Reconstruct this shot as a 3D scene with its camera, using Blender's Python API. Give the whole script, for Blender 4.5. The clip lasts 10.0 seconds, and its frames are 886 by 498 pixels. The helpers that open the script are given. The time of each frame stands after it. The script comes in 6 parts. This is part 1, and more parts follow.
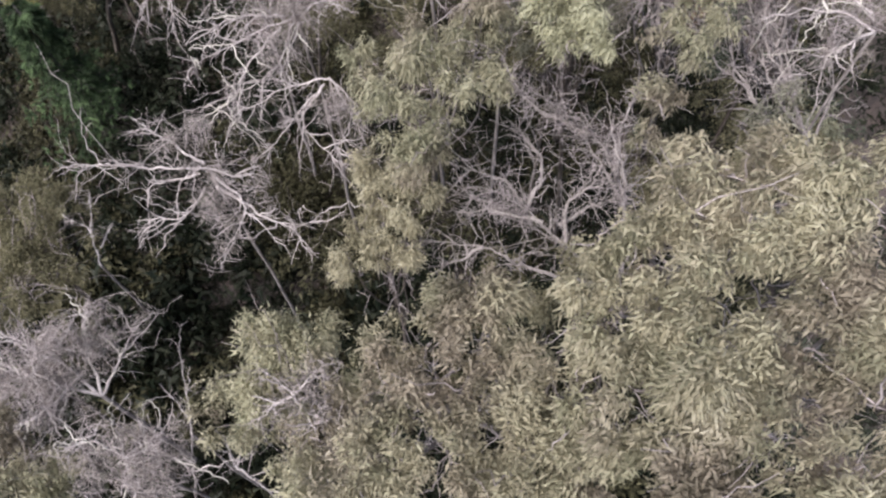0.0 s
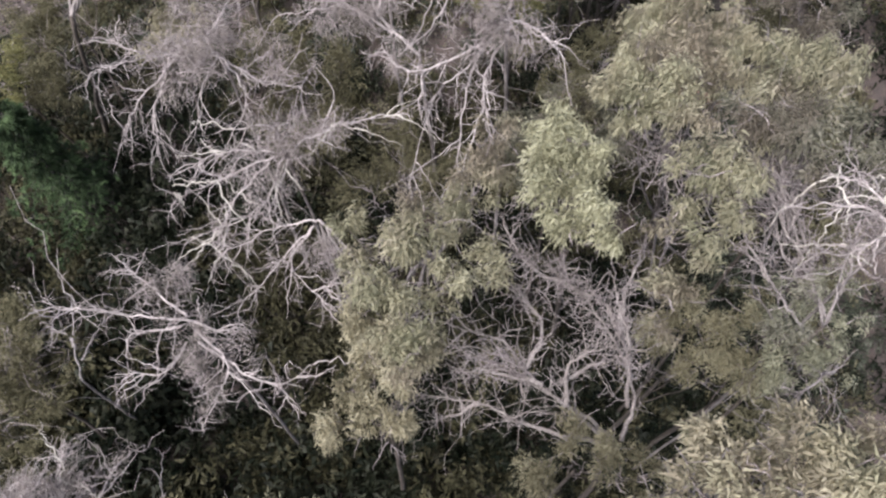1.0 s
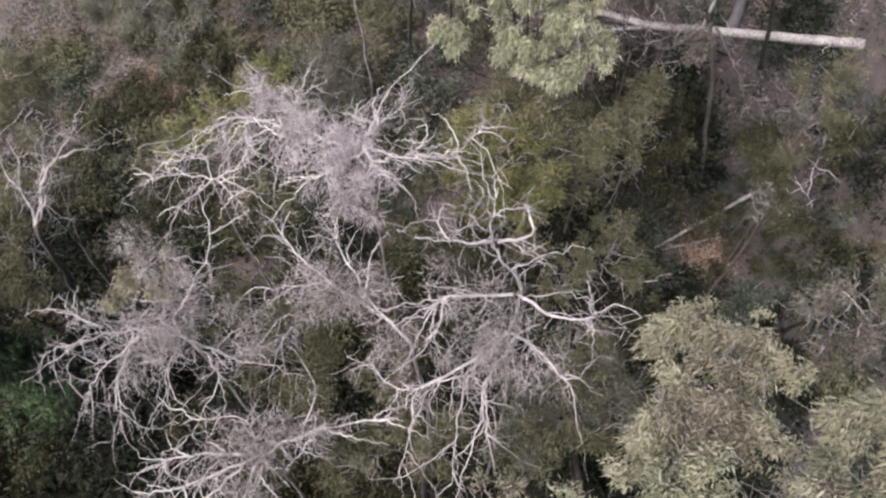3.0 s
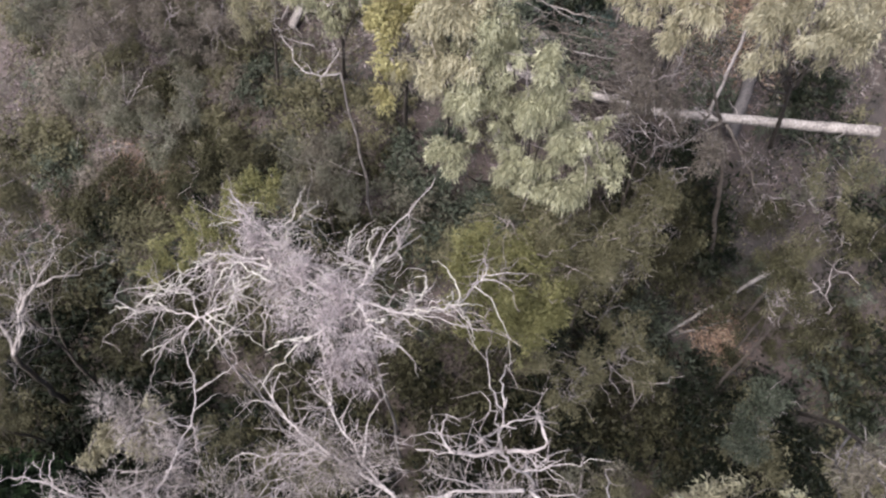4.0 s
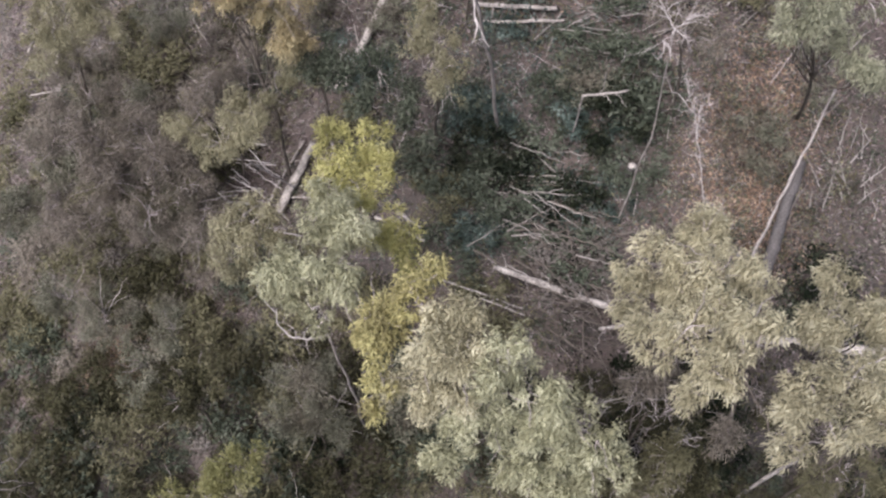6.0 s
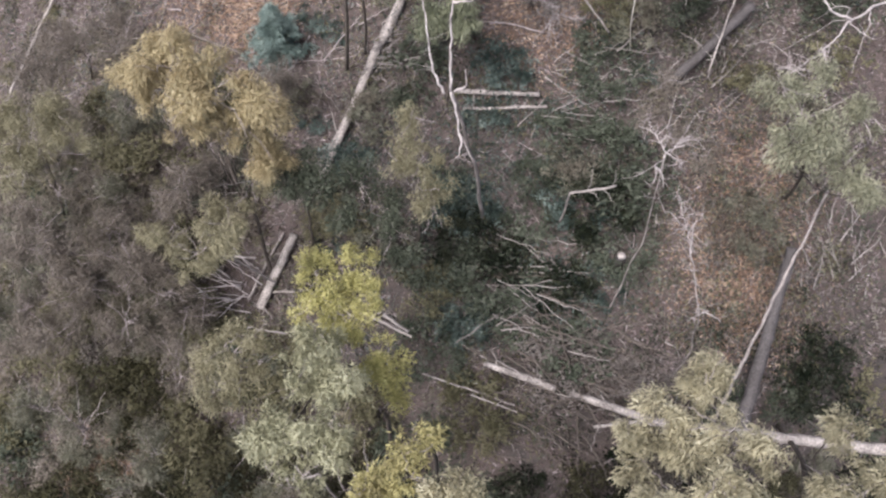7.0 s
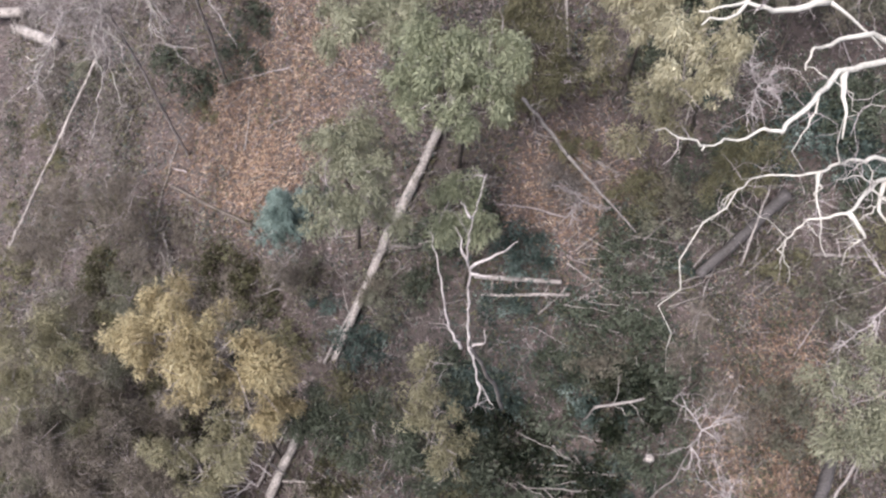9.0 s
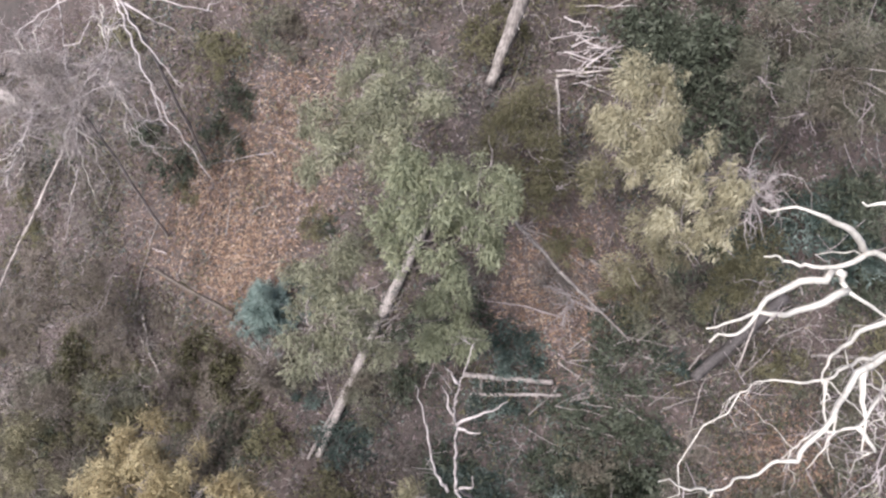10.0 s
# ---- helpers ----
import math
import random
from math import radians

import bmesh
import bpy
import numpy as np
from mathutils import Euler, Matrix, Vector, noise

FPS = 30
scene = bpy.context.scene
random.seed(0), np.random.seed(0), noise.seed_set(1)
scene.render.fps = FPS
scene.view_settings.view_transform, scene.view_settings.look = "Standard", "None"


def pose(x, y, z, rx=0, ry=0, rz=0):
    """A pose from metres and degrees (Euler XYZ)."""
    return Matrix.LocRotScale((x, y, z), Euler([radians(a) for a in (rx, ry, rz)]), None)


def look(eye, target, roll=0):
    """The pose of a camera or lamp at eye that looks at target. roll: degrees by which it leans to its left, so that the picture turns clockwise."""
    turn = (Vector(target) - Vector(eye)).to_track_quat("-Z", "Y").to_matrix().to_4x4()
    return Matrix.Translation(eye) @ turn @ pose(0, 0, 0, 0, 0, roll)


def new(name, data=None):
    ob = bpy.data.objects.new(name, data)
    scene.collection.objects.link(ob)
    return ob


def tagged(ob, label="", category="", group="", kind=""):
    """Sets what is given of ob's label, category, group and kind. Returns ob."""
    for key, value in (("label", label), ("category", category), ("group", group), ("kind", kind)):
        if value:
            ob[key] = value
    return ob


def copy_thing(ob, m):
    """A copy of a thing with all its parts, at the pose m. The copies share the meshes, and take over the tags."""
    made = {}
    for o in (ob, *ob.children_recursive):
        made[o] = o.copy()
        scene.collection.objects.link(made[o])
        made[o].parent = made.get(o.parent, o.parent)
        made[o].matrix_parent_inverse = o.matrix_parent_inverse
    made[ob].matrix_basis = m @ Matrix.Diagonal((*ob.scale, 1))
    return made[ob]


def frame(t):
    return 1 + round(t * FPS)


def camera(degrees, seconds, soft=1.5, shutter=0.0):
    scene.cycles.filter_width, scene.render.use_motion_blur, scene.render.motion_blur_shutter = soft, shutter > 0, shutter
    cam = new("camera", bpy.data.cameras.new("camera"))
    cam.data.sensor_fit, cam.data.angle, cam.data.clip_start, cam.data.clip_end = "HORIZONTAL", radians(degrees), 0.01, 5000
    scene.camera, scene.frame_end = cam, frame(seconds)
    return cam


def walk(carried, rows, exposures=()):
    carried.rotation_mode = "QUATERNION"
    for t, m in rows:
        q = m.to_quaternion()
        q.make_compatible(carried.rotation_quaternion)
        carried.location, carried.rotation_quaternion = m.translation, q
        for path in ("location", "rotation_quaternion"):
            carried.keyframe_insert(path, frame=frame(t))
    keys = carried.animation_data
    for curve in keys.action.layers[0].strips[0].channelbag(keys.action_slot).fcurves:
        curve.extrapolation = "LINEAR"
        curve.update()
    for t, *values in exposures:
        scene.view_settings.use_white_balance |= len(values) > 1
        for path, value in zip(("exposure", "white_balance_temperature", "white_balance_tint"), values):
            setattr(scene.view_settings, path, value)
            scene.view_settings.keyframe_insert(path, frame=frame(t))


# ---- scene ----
cam = camera(54.87, 10.0, soft=2.4)
PATH = [
    (0, (-0.833, -3.730, 22.036), (-0.967, 0.028, 12.770), -1.05),
    (0.5, (-0.827, -1.981, 22.167), (-0.933, 1.820, 12.917), -0.17),
    (1, (-0.842, -0.265, 22.353), (-0.952, 3.594, 13.128), -0.20),
    (1.5, (-0.862, 1.433, 22.546), (-1.050, 5.371, 13.356), -1.41),
    (2, (-0.891, 3.157, 22.736), (-1.096, 7.119, 13.556), -1.39),
    (2.5, (-0.912, 4.885, 22.903), (-1.026, 8.826, 13.713), 0.18),
    (2.7, (-0.928, 5.566, 22.953), (-0.993, 9.509, 13.764), 0.94),
    (3.8, (-1.090, 9.243, 22.879), (-1.187, 13.345, 13.759), -0.72),
    (4, (-1.091, 9.936, 22.971), (-1.152, 14.036, 13.850), -0.25),
    (4.5, (-1.065, 11.701, 23.332), (-1.100, 15.842, 14.230), -0.08),
    (5, (-1.056, 13.478, 23.734), (-1.103, 17.656, 14.649), -0.41),
    (5.5, (-1.035, 15.260, 24.084), (-1.130, 19.462, 15.010), -0.92),
    (5.7, (-1.042, 15.979, 24.227), (-1.127, 20.201, 15.163), -0.74),
    (6.8, (-1.312, 19.982, 25.135), (-1.095, 24.120, 16.034), 0.88),
    (7, (-1.324, 20.669, 25.282), (-1.094, 24.813, 16.184), 0.95),
    (7.5, (-1.303, 22.330, 25.622), (-1.139, 26.513, 16.540), -0.18),
    (8, (-1.254, 23.967, 25.964), (-1.169, 28.155, 16.883), -1.22),
    (8.5, (-1.186, 25.611, 26.304), (-1.120, 29.811, 17.228), -1.41),
    (9, (-1.077, 27.307, 26.633), (-1.035, 31.477, 17.544), -1.67),
    (9.5, (-0.945, 29.064, 26.950), (-0.901, 33.160, 17.828), -1.41),
    (10, (-0.833, 30.878, 27.239), (-0.687, 34.963, 18.113), -0.24),
]
walk(cam, [(t, look(eye, target, roll)) for t, eye, target, roll in PATH])
scene.view_settings.exposure = 0.80

# ---- world and light: bright overcast ----
SUN_ELEVATION, SUN_TURN = 64.0, 232.0
world = bpy.data.worlds.new("world")
scene.world = world
world.use_nodes = True
sky = world.node_tree.nodes.new("ShaderNodeTexSky")
sky.sky_type, sky.sun_disc = "NISHITA", False
sky.sun_elevation, sky.sun_rotation = radians(SUN_ELEVATION), radians(SUN_TURN)
sky.dust_density, sky.air_density, sky.ozone_density = 4.0, 1.0, 1.0
world.node_tree.links.new(sky.outputs[0], world.node_tree.nodes["Background"].inputs[0])
world.node_tree.nodes["Background"].inputs[1].default_value = 0.09
sun = new("sun", bpy.data.lights.new("sun", "SUN"))
sun.data.energy, sun.data.angle, sun.data.color = 4.9, radians(42), (1.0, 0.965, 0.94)
sun.matrix_world = look(
    (40 * math.sin(radians(SUN_TURN)), 40 * math.cos(radians(SUN_TURN)), 40 * math.tan(radians(SUN_ELEVATION))), (0, 0, 0))

rng = np.random.default_rng(7)


# ---- materials ----
def material(name):
    m = bpy.data.materials.new(name)
    m.use_nodes = True
    return m, m.node_tree.nodes, m.node_tree.links, m.node_tree.nodes["Principled BSDF"]


def ramp_of(nodes, colours):
    ramp = nodes.new("ShaderNodeValToRGB")
    while len(ramp.color_ramp.elements) < len(colours):
        ramp.color_ramp.elements.new(0.5)
    for i, c in enumerate(colours):
        ramp.color_ramp.elements[i].position = i / (len(colours) - 1)
        ramp.color_ramp.elements[i].color = (*c, 1)
    return ramp


def leaf_material(name, colours, rough=0.55, clear=0.45, patch=0.72, dry=None):
    """Leaves that differ one by one and from patch to patch, some sprays drier, and let some light through."""
    m, nodes, links, bsdf = material(name)
    geo, info, tex = nodes.new("ShaderNodeNewGeometry"), nodes.new("ShaderNodeObjectInfo"), nodes.new("ShaderNodeTexNoise")
    where = nodes.new("ShaderNodeTexCoord")
    links.new(where.outputs["Object"], tex.inputs["Vector"])
    tex.inputs["Scale"].default_value, tex.inputs["Detail"].default_value = 1.3, 3.0
    mix = nodes.new("ShaderNodeMix")
    mix.data_type, mix.inputs[0].default_value = "FLOAT", 1 - patch
    spread = nodes.new("ShaderNodeMapRange")
    spread.inputs[1].default_value, spread.inputs[2].default_value = 0.3, 0.7
    links.new(tex.outputs["Fac"], spread.inputs[0])
    links.new(spread.outputs[0], mix.inputs[2])
    links.new(geo.outputs["Random Per Island"], mix.inputs[3])
    ramp = ramp_of(nodes, colours)
    links.new(mix.outputs[0], ramp.inputs[0])
    tint = nodes.new("ShaderNodeHueSaturation")
    span = nodes.new("ShaderNodeMapRange")
    span.inputs[3].default_value, span.inputs[4].default_value = 0.92, 1.12
    links.new(info.outputs["Random"], span.inputs[0])
    links.new(span.outputs[0], tint.inputs["Value"])
    links.new(ramp.outputs[0], tint.inputs["Color"])
    if dry:
        wide, share, blend = nodes.new("ShaderNodeTexNoise"), nodes.new("ShaderNodeMapRange"), nodes.new("ShaderNodeMix")
        links.new(geo.outputs["Position"], wide.inputs["Vector"])
        wide.inputs["Scale"].default_value, wide.inputs["Detail"].default_value = 0.55, 4.0
        share.inputs[1].default_value, share.inputs[2].default_value, share.inputs[4].default_value = 0.48, 0.62, 0.75
        links.new(wide.outputs["Fac"], share.inputs[0])
        blend.data_type = "RGBA"
        links.new(share.outputs[0], blend.inputs[0])
        links.new(ramp.outputs[0], blend.inputs[6])
        faded = ramp_of(nodes, dry)
        links.new(mix.outputs[0], faded.inputs[0])
        links.new(faded.outputs[0], blend.inputs[7])
        links.new(blend.outputs[2], tint.inputs["Color"])
    links.new(tint.outputs[0], bsdf.inputs["Base Color"])
    bsdf.inputs["Roughness"].default_value = rough
    bsdf.inputs["Specular IOR Level"].default_value = 0.15
    through_leaf, both = nodes.new("ShaderNodeBsdfTranslucent"), nodes.new("ShaderNodeMixShader")
    links.new(tint.outputs[0], through_leaf.inputs["Color"])
    both.inputs[0].default_value = clear
    links.new(bsdf.outputs[0], both.inputs[1])
    links.new(through_leaf.outputs[0], both.inputs[2])
    links.new(both.outputs[0], nodes["Material Output"].inputs["Surface"])
    return m


def wood_material(name, colours, scale=(9, 9, 1.2), rough=0.8, bump=0.5):
    """Bark and weathered wood: long streaks and blotches."""
    m, nodes, links, bsdf = material(name)
    where, mapping = nodes.new("ShaderNodeTexCoord"), nodes.new("ShaderNodeMapping")
    links.new(where.outputs["Object"], mapping.inputs[0])
    mapping.inputs["Scale"].default_value = scale
    fine, broad = nodes.new("ShaderNodeTexNoise"), nodes.new("ShaderNodeTexNoise")
    links.new(mapping.outputs[0], fine.inputs["Vector"])
    fine.inputs["Scale"].default_value, fine.inputs["Detail"].default_value = 2.0, 6.0
    links.new(where.outputs["Object"], broad.inputs["Vector"])
    broad.inputs["Scale"].default_value, broad.inputs["Detail"].default_value = 1.6, 3.0
    mix = nodes.new("ShaderNodeMix")
    mix.inputs[0].default_value = 0.45
    links.new(fine.outputs["Fac"], mix.inputs[2])
    links.new(broad.outputs["Fac"], mix.inputs[3])
    spread = nodes.new("ShaderNodeMapRange")
    spread.inputs[1].default_value, spread.inputs[2].default_value = 0.32, 0.68
    links.new(mix.outputs[0], spread.inputs[0])
    ramp = ramp_of(nodes, colours)
    links.new(spread.outputs[0], ramp.inputs[0])
    links.new(ramp.outputs[0], bsdf.inputs["Base Color"])
    bsdf.inputs["Roughness"].default_value = rough
    lift = nodes.new("ShaderNodeBump")
    lift.inputs["Strength"].default_value, lift.inputs["Distance"].default_value = bump, 0.01
    links.new(fine.outputs["Fac"], lift.inputs["Height"])
    links.new(lift.outputs[0], bsdf.inputs["Normal"])
    return m


LEAF = {
    "pale": leaf_material("pale_gum_leaf", [(0.189, 0.188, 0.132), (0.301, 0.301, 0.212), (0.353, 0.333, 0.246), (0.403, 0.390, 0.284), (0.474, 0.457, 0.361)], dry=[(0.070, 0.057, 0.048), (0.202, 0.168, 0.143), (0.311, 0.264, 0.224), (0.523, 0.466, 0.396)]),
    "khaki": leaf_material("khaki_gum_leaf", [(0.178, 0.173, 0.123), (0.289, 0.281, 0.200), (0.340, 0.311, 0.233), (0.390, 0.367, 0.270), (0.462, 0.433, 0.345)], dry=[(0.070, 0.057, 0.048), (0.202, 0.168, 0.143), (0.311, 0.264, 0.224), (0.523, 0.466, 0.396)]),
    "beige": leaf_material("beige_gum_leaf", [(0.185, 0.167, 0.121), (0.331, 0.306, 0.221), (0.440, 0.407, 0.304), (0.609, 0.581, 0.468)]),
    "grey": leaf_material("grey_gum_leaf", [(0.078, 0.078, 0.061), (0.134, 0.132, 0.104), (0.192, 0.188, 0.151), (0.294, 0.288, 0.242)], dry=[(0.056, 0.047, 0.040), (0.147, 0.123, 0.106), (0.291, 0.257, 0.222)]),
    "silver": leaf_material("silver_gum_leaf", [(0.204, 0.197, 0.133), (0.347, 0.342, 0.242), (0.457, 0.450, 0.329), (0.611, 0.599, 0.466)]),
    "olive": leaf_material("olive_leaf", [(0.075, 0.070, 0.045), (0.128, 0.120, 0.076), (0.177, 0.164, 0.107), (0.252, 0.235, 0.167)]),
    "yellow": leaf_material("yellow_wattle_leaf", [(0.150, 0.141, 0.069), (0.270, 0.256, 0.114), (0.383, 0.362, 0.167), (0.524, 0.495, 0.283)]),
    "gold": leaf_material("golden_wattle_leaf", [(0.145, 0.127, 0.073), (0.273, 0.245, 0.127), (0.370, 0.342, 0.172), (0.485, 0.453, 0.274)]),
    "straw": leaf_material("dry_straw_leaf", [(0.222, 0.180, 0.110), (0.368, 0.305, 0.193), (0.475, 0.406, 0.262), (0.584, 0.520, 0.367)]),
    "green": leaf_material("fresh_gum_leaf", [(0.130, 0.145, 0.100), (0.230, 0.245, 0.172), (0.318, 0.334, 0.238), (0.474, 0.482, 0.367)]),
    # Near-black because the deep shade below the canopy is put into this colour.
    "dark": leaf_material("shade_darkened_shrub_leaf", [(0.002, 0.003, 0.002), (0.006, 0.009, 0.005), (0.017, 0.019, 0.012), (0.048, 0.052, 0.037)], clear=0.12),
    # Green with part of the understorey shade put into the leaf colour.
    "shade": leaf_material("shade_toned_green_leaf", [(0.019, 0.023, 0.018), (0.043, 0.050, 0.037), (0.073, 0.083, 0.064), (0.136, 0.145, 0.118)], clear=0.2),
    "fern": leaf_material("dark_conifer_leaf", [(0.007, 0.012, 0.007), (0.028, 0.047, 0.022), (0.145, 0.211, 0.103)], clear=0.15),
    "blue": leaf_material("blue_green_leaf", [(0.119, 0.166, 0.159), (0.203, 0.264, 0.252), (0.320, 0.390, 0.374)]),
    "teal": leaf_material("teal_herb_leaf", [(0.017, 0.026, 0.024), (0.047, 0.066, 0.060), (0.113, 0.144, 0.136), (0.275, 0.327, 0.310)]),
    "moss": leaf_material("moss_yellow_leaf", [(0.09, 0.088, 0.042), (0.16, 0.156, 0.075), (0.225, 0.218, 0.105), (0.315, 0.305, 0.18)]),
    "sage": leaf_material("sage_gum_leaf", [(0.146, 0.150, 0.111), (0.247, 0.249, 0.186), (0.342, 0.342, 0.257), (0.496, 0.486, 0.384)]),
    # Darker copy of the olive leaf with understorey shade put into its colour.
    "dim": leaf_material("shade_dimmed_olive_leaf", [(0.011, 0.010, 0.006), (0.032, 0.030, 0.017), (0.061, 0.058, 0.034), (0.118, 0.111, 0.070)], clear=0.2),
    "tan": leaf_material("tan_olive_leaf", [(0.151, 0.137, 0.089), (0.229, 0.212, 0.145), (0.307, 0.285, 0.200), (0.409, 0.386, 0.290)]),
    "dun": leaf_material("dun_olive_leaf", [(0.078, 0.065, 0.058), (0.145, 0.125, 0.110), (0.210, 0.182, 0.163), (0.300, 0.266, 0.244)]),
    "dead": leaf_material("dead_pinkish_leaf", [(0.092, 0.079, 0.074), (0.203, 0.179, 0.173), (0.316, 0.279, 0.281), (0.479, 0.437, 0.443)], clear=0.2),
    # Lighter copy of the dead leaf; stronger illumination is put into its colour.
    "brightened": leaf_material("brightened_dead_leaf", [(0.261, 0.220, 0.235), (0.412, 0.355, 0.382), (0.515, 0.461, 0.483), (0.573, 0.526, 0.545)], clear=0.42),
    "brown": leaf_material("dry_brown_leaf", [(0.050, 0.042, 0.041), (0.098, 0.085, 0.081), (0.156, 0.137, 0.133), (0.236, 0.212, 0.211)], clear=0.1),
}
LITTER = leaf_material("fallen_leaf", [(0.049, 0.038, 0.040), (0.087, 0.066, 0.068), (0.142, 0.107, 0.112), (0.222, 0.183, 0.193), (0.388, 0.345, 0.365)], clear=0.0, patch=0.25)
BARK_LITTER = leaf_material("shed_bark", [(0.090, 0.054, 0.038), (0.153, 0.097, 0.071), (0.217, 0.142, 0.105), (0.298, 0.217, 0.170), (0.469, 0.389, 0.323)], clear=0.0, patch=0.2)
WOOD = {
    "dead_wood": wood_material("bleached_wood", [(0.190, 0.167, 0.173), (0.340, 0.305, 0.314), (0.540, 0.495, 0.504)]),
    "twig": wood_material("lilac_grey_twig", [(0.167, 0.142, 0.150), (0.294, 0.256, 0.268), (0.454, 0.403, 0.419)]),
    "grey_bark": wood_material("grey_bark", [(0.095, 0.081, 0.080), (0.206, 0.182, 0.181), (0.361, 0.324, 0.326)]),
    "bark": wood_material("brown_grey_bark", [(0.039, 0.030, 0.026), (0.084, 0.068, 0.061), (0.163, 0.137, 0.126)]),
    "log": wood_material("stripped_log_wood", [(0.056, 0.047, 0.047), (0.155, 0.135, 0.133), (0.289, 0.258, 0.252), (0.433, 0.393, 0.382)]),
    "dark": wood_material("dark_bark", [(0.025, 0.020, 0.020), (0.058, 0.051, 0.054), (0.111, 0.098, 0.103)]),
    "white": wood_material("white_bleached_wood", [(0.312, 0.283, 0.260), (0.454, 0.430, 0.406), (0.534, 0.508, 0.483)]),
}


def soil_material():
    m, nodes, links, bsdf = material("leaf_litter_soil")
    where = nodes.new("ShaderNodeTexCoord")
    broad, mid, fine = (nodes.new("ShaderNodeTexNoise") for _ in range(3))
    for n, s, d in ((broad, 0.16, 4), (mid, 1.6, 6), (fine, 18, 8)):
        links.new(where.outputs["Object"], n.inputs["Vector"])
        n.inputs["Scale"].default_value, n.inputs["Detail"].default_value, n.inputs["Roughness"].default_value = s, d, 0.65
    patch = ramp_of(nodes, [(0.036, 0.033, 0.033), (0.060, 0.051, 0.052), (0.088, 0.069, 0.068), (0.071, 0.062, 0.063)])
    grain = ramp_of(nodes, [(0.45, 0.43, 0.42), (0.9, 0.88, 0.86), (1.7, 1.6, 1.5)])
    add = nodes.new("ShaderNodeMix")
    add.inputs[0].default_value = 0.5
    links.new(broad.outputs["Fac"], add.inputs[2])
    links.new(mid.outputs["Fac"], add.inputs[3])
    spread = nodes.new("ShaderNodeMapRange")
    spread.inputs[1].default_value, spread.inputs[2].default_value = 0.33, 0.67
    links.new(add.outputs[0], spread.inputs[0])
    links.new(spread.outputs[0], patch.inputs[0])
    links.new(fine.outputs["Fac"], grain.inputs[0])
    mul = nodes.new("ShaderNodeMix")
    mul.data_type, mul.blend_type, mul.inputs[0].default_value = "RGBA", "MULTIPLY", 1.0
    links.new(patch.outputs[0], mul.inputs[6])
    links.new(grain.outputs[0], mul.inputs[7])
    links.new(mul.outputs[2], bsdf.inputs["Base Color"])
    bsdf.inputs["Roughness"].default_value = 0.95
    lift = nodes.new("ShaderNodeBump")
    lift.inputs["Strength"].default_value, lift.inputs["Distance"].default_value = 0.8, 0.06
    links.new(fine.outputs["Fac"], lift.inputs["Height"])
    links.new(lift.outputs[0], bsdf.inputs["Normal"])
    return m


# ---- mesh tools ----
def quads(name, verts, faces, mat, smooth=False):
    """A mesh of faces that all have the same number of corners."""
    faces = np.asarray(faces, np.int32)
    corners = faces.shape[-1]
    verts, faces = np.asarray(verts, np.float32).reshape(-1, 3), faces.reshape(-1, corners)
    me = bpy.data.meshes.new(name)
    me.vertices.add(len(verts))
    me.vertices.foreach_set("co", verts.ravel())
    me.loops.add(faces.size)
    me.loops.foreach_set("vertex_index", faces.ravel())
    me.polygons.add(len(faces))
    me.polygons.foreach_set("loop_start", np.arange(0, faces.size, corners, dtype=np.int32))
    me.polygons.foreach_set("use_smooth", np.full(len(faces), smooth))
    me.update(calc_edges=True)
    me.materials.append(mat)
    return me


def part(name, me, parent, label="", kind=""):
    ob = new(name, me)
    ob.parent = parent
    return tagged(ob, label, kind=kind)


def unit(v):
    return v / np.maximum(np.linalg.norm(v, axis=-1, keepdims=True), 1e-9)


def tubes(paths, radii, sides=5, closed=True):
    """Tapered tubes along paths (k, s, 3) with radii (k, s), closed at both ends unless they are hair-thin."""
    paths, radii = np.asarray(paths, float), np.asarray(radii, float)
    k, s, _ = paths.shape
    along = unit(np.gradient(paths, axis=1))
    side = np.cross(along, np.where(np.abs(along[..., 2:]) > 0.9, [1.0, 0, 0], [0, 0, 1.0]))
    side = unit(side)
    other = np.cross(along, side)
    a = np.arange(sides) * 2 * np.pi / sides
    ring = (side[:, :, None] * np.cos(a)[:, None] + other[:, :, None] * np.sin(a)[:, None]) * radii[:, :, None, None] + paths[:, :, None]
    first = np.repeat(paths[:, :1, None], sides, 2) - along[:, :1, None] * radii[:, :1, None, None] * 0.05
    first = first + (ring[:, :1] - paths[:, :1, None]) * 0.02
    last = np.repeat(paths[:, -1:, None], sides, 2) + along[:, -1:, None] * radii[:, -1:, None, None] * 0.3 + (ring[:, -1:] - paths[:, -1:, None]) * 0.02
    verts = np.concatenate([first, ring, last], 1) if closed else ring
    n = verts.shape[1]
    base = (np.arange(k) * n * sides)[:, None, None] + (np.arange(n - 1) * sides)[None, :, None]
    i, j = np.arange(sides), (np.arange(sides) + 1) % sides
    faces = np.stack([base + i, base + j, base + sides + j, base + sides + i], -1)
    return verts.reshape(-1, 3), faces.reshape(-1, 4)


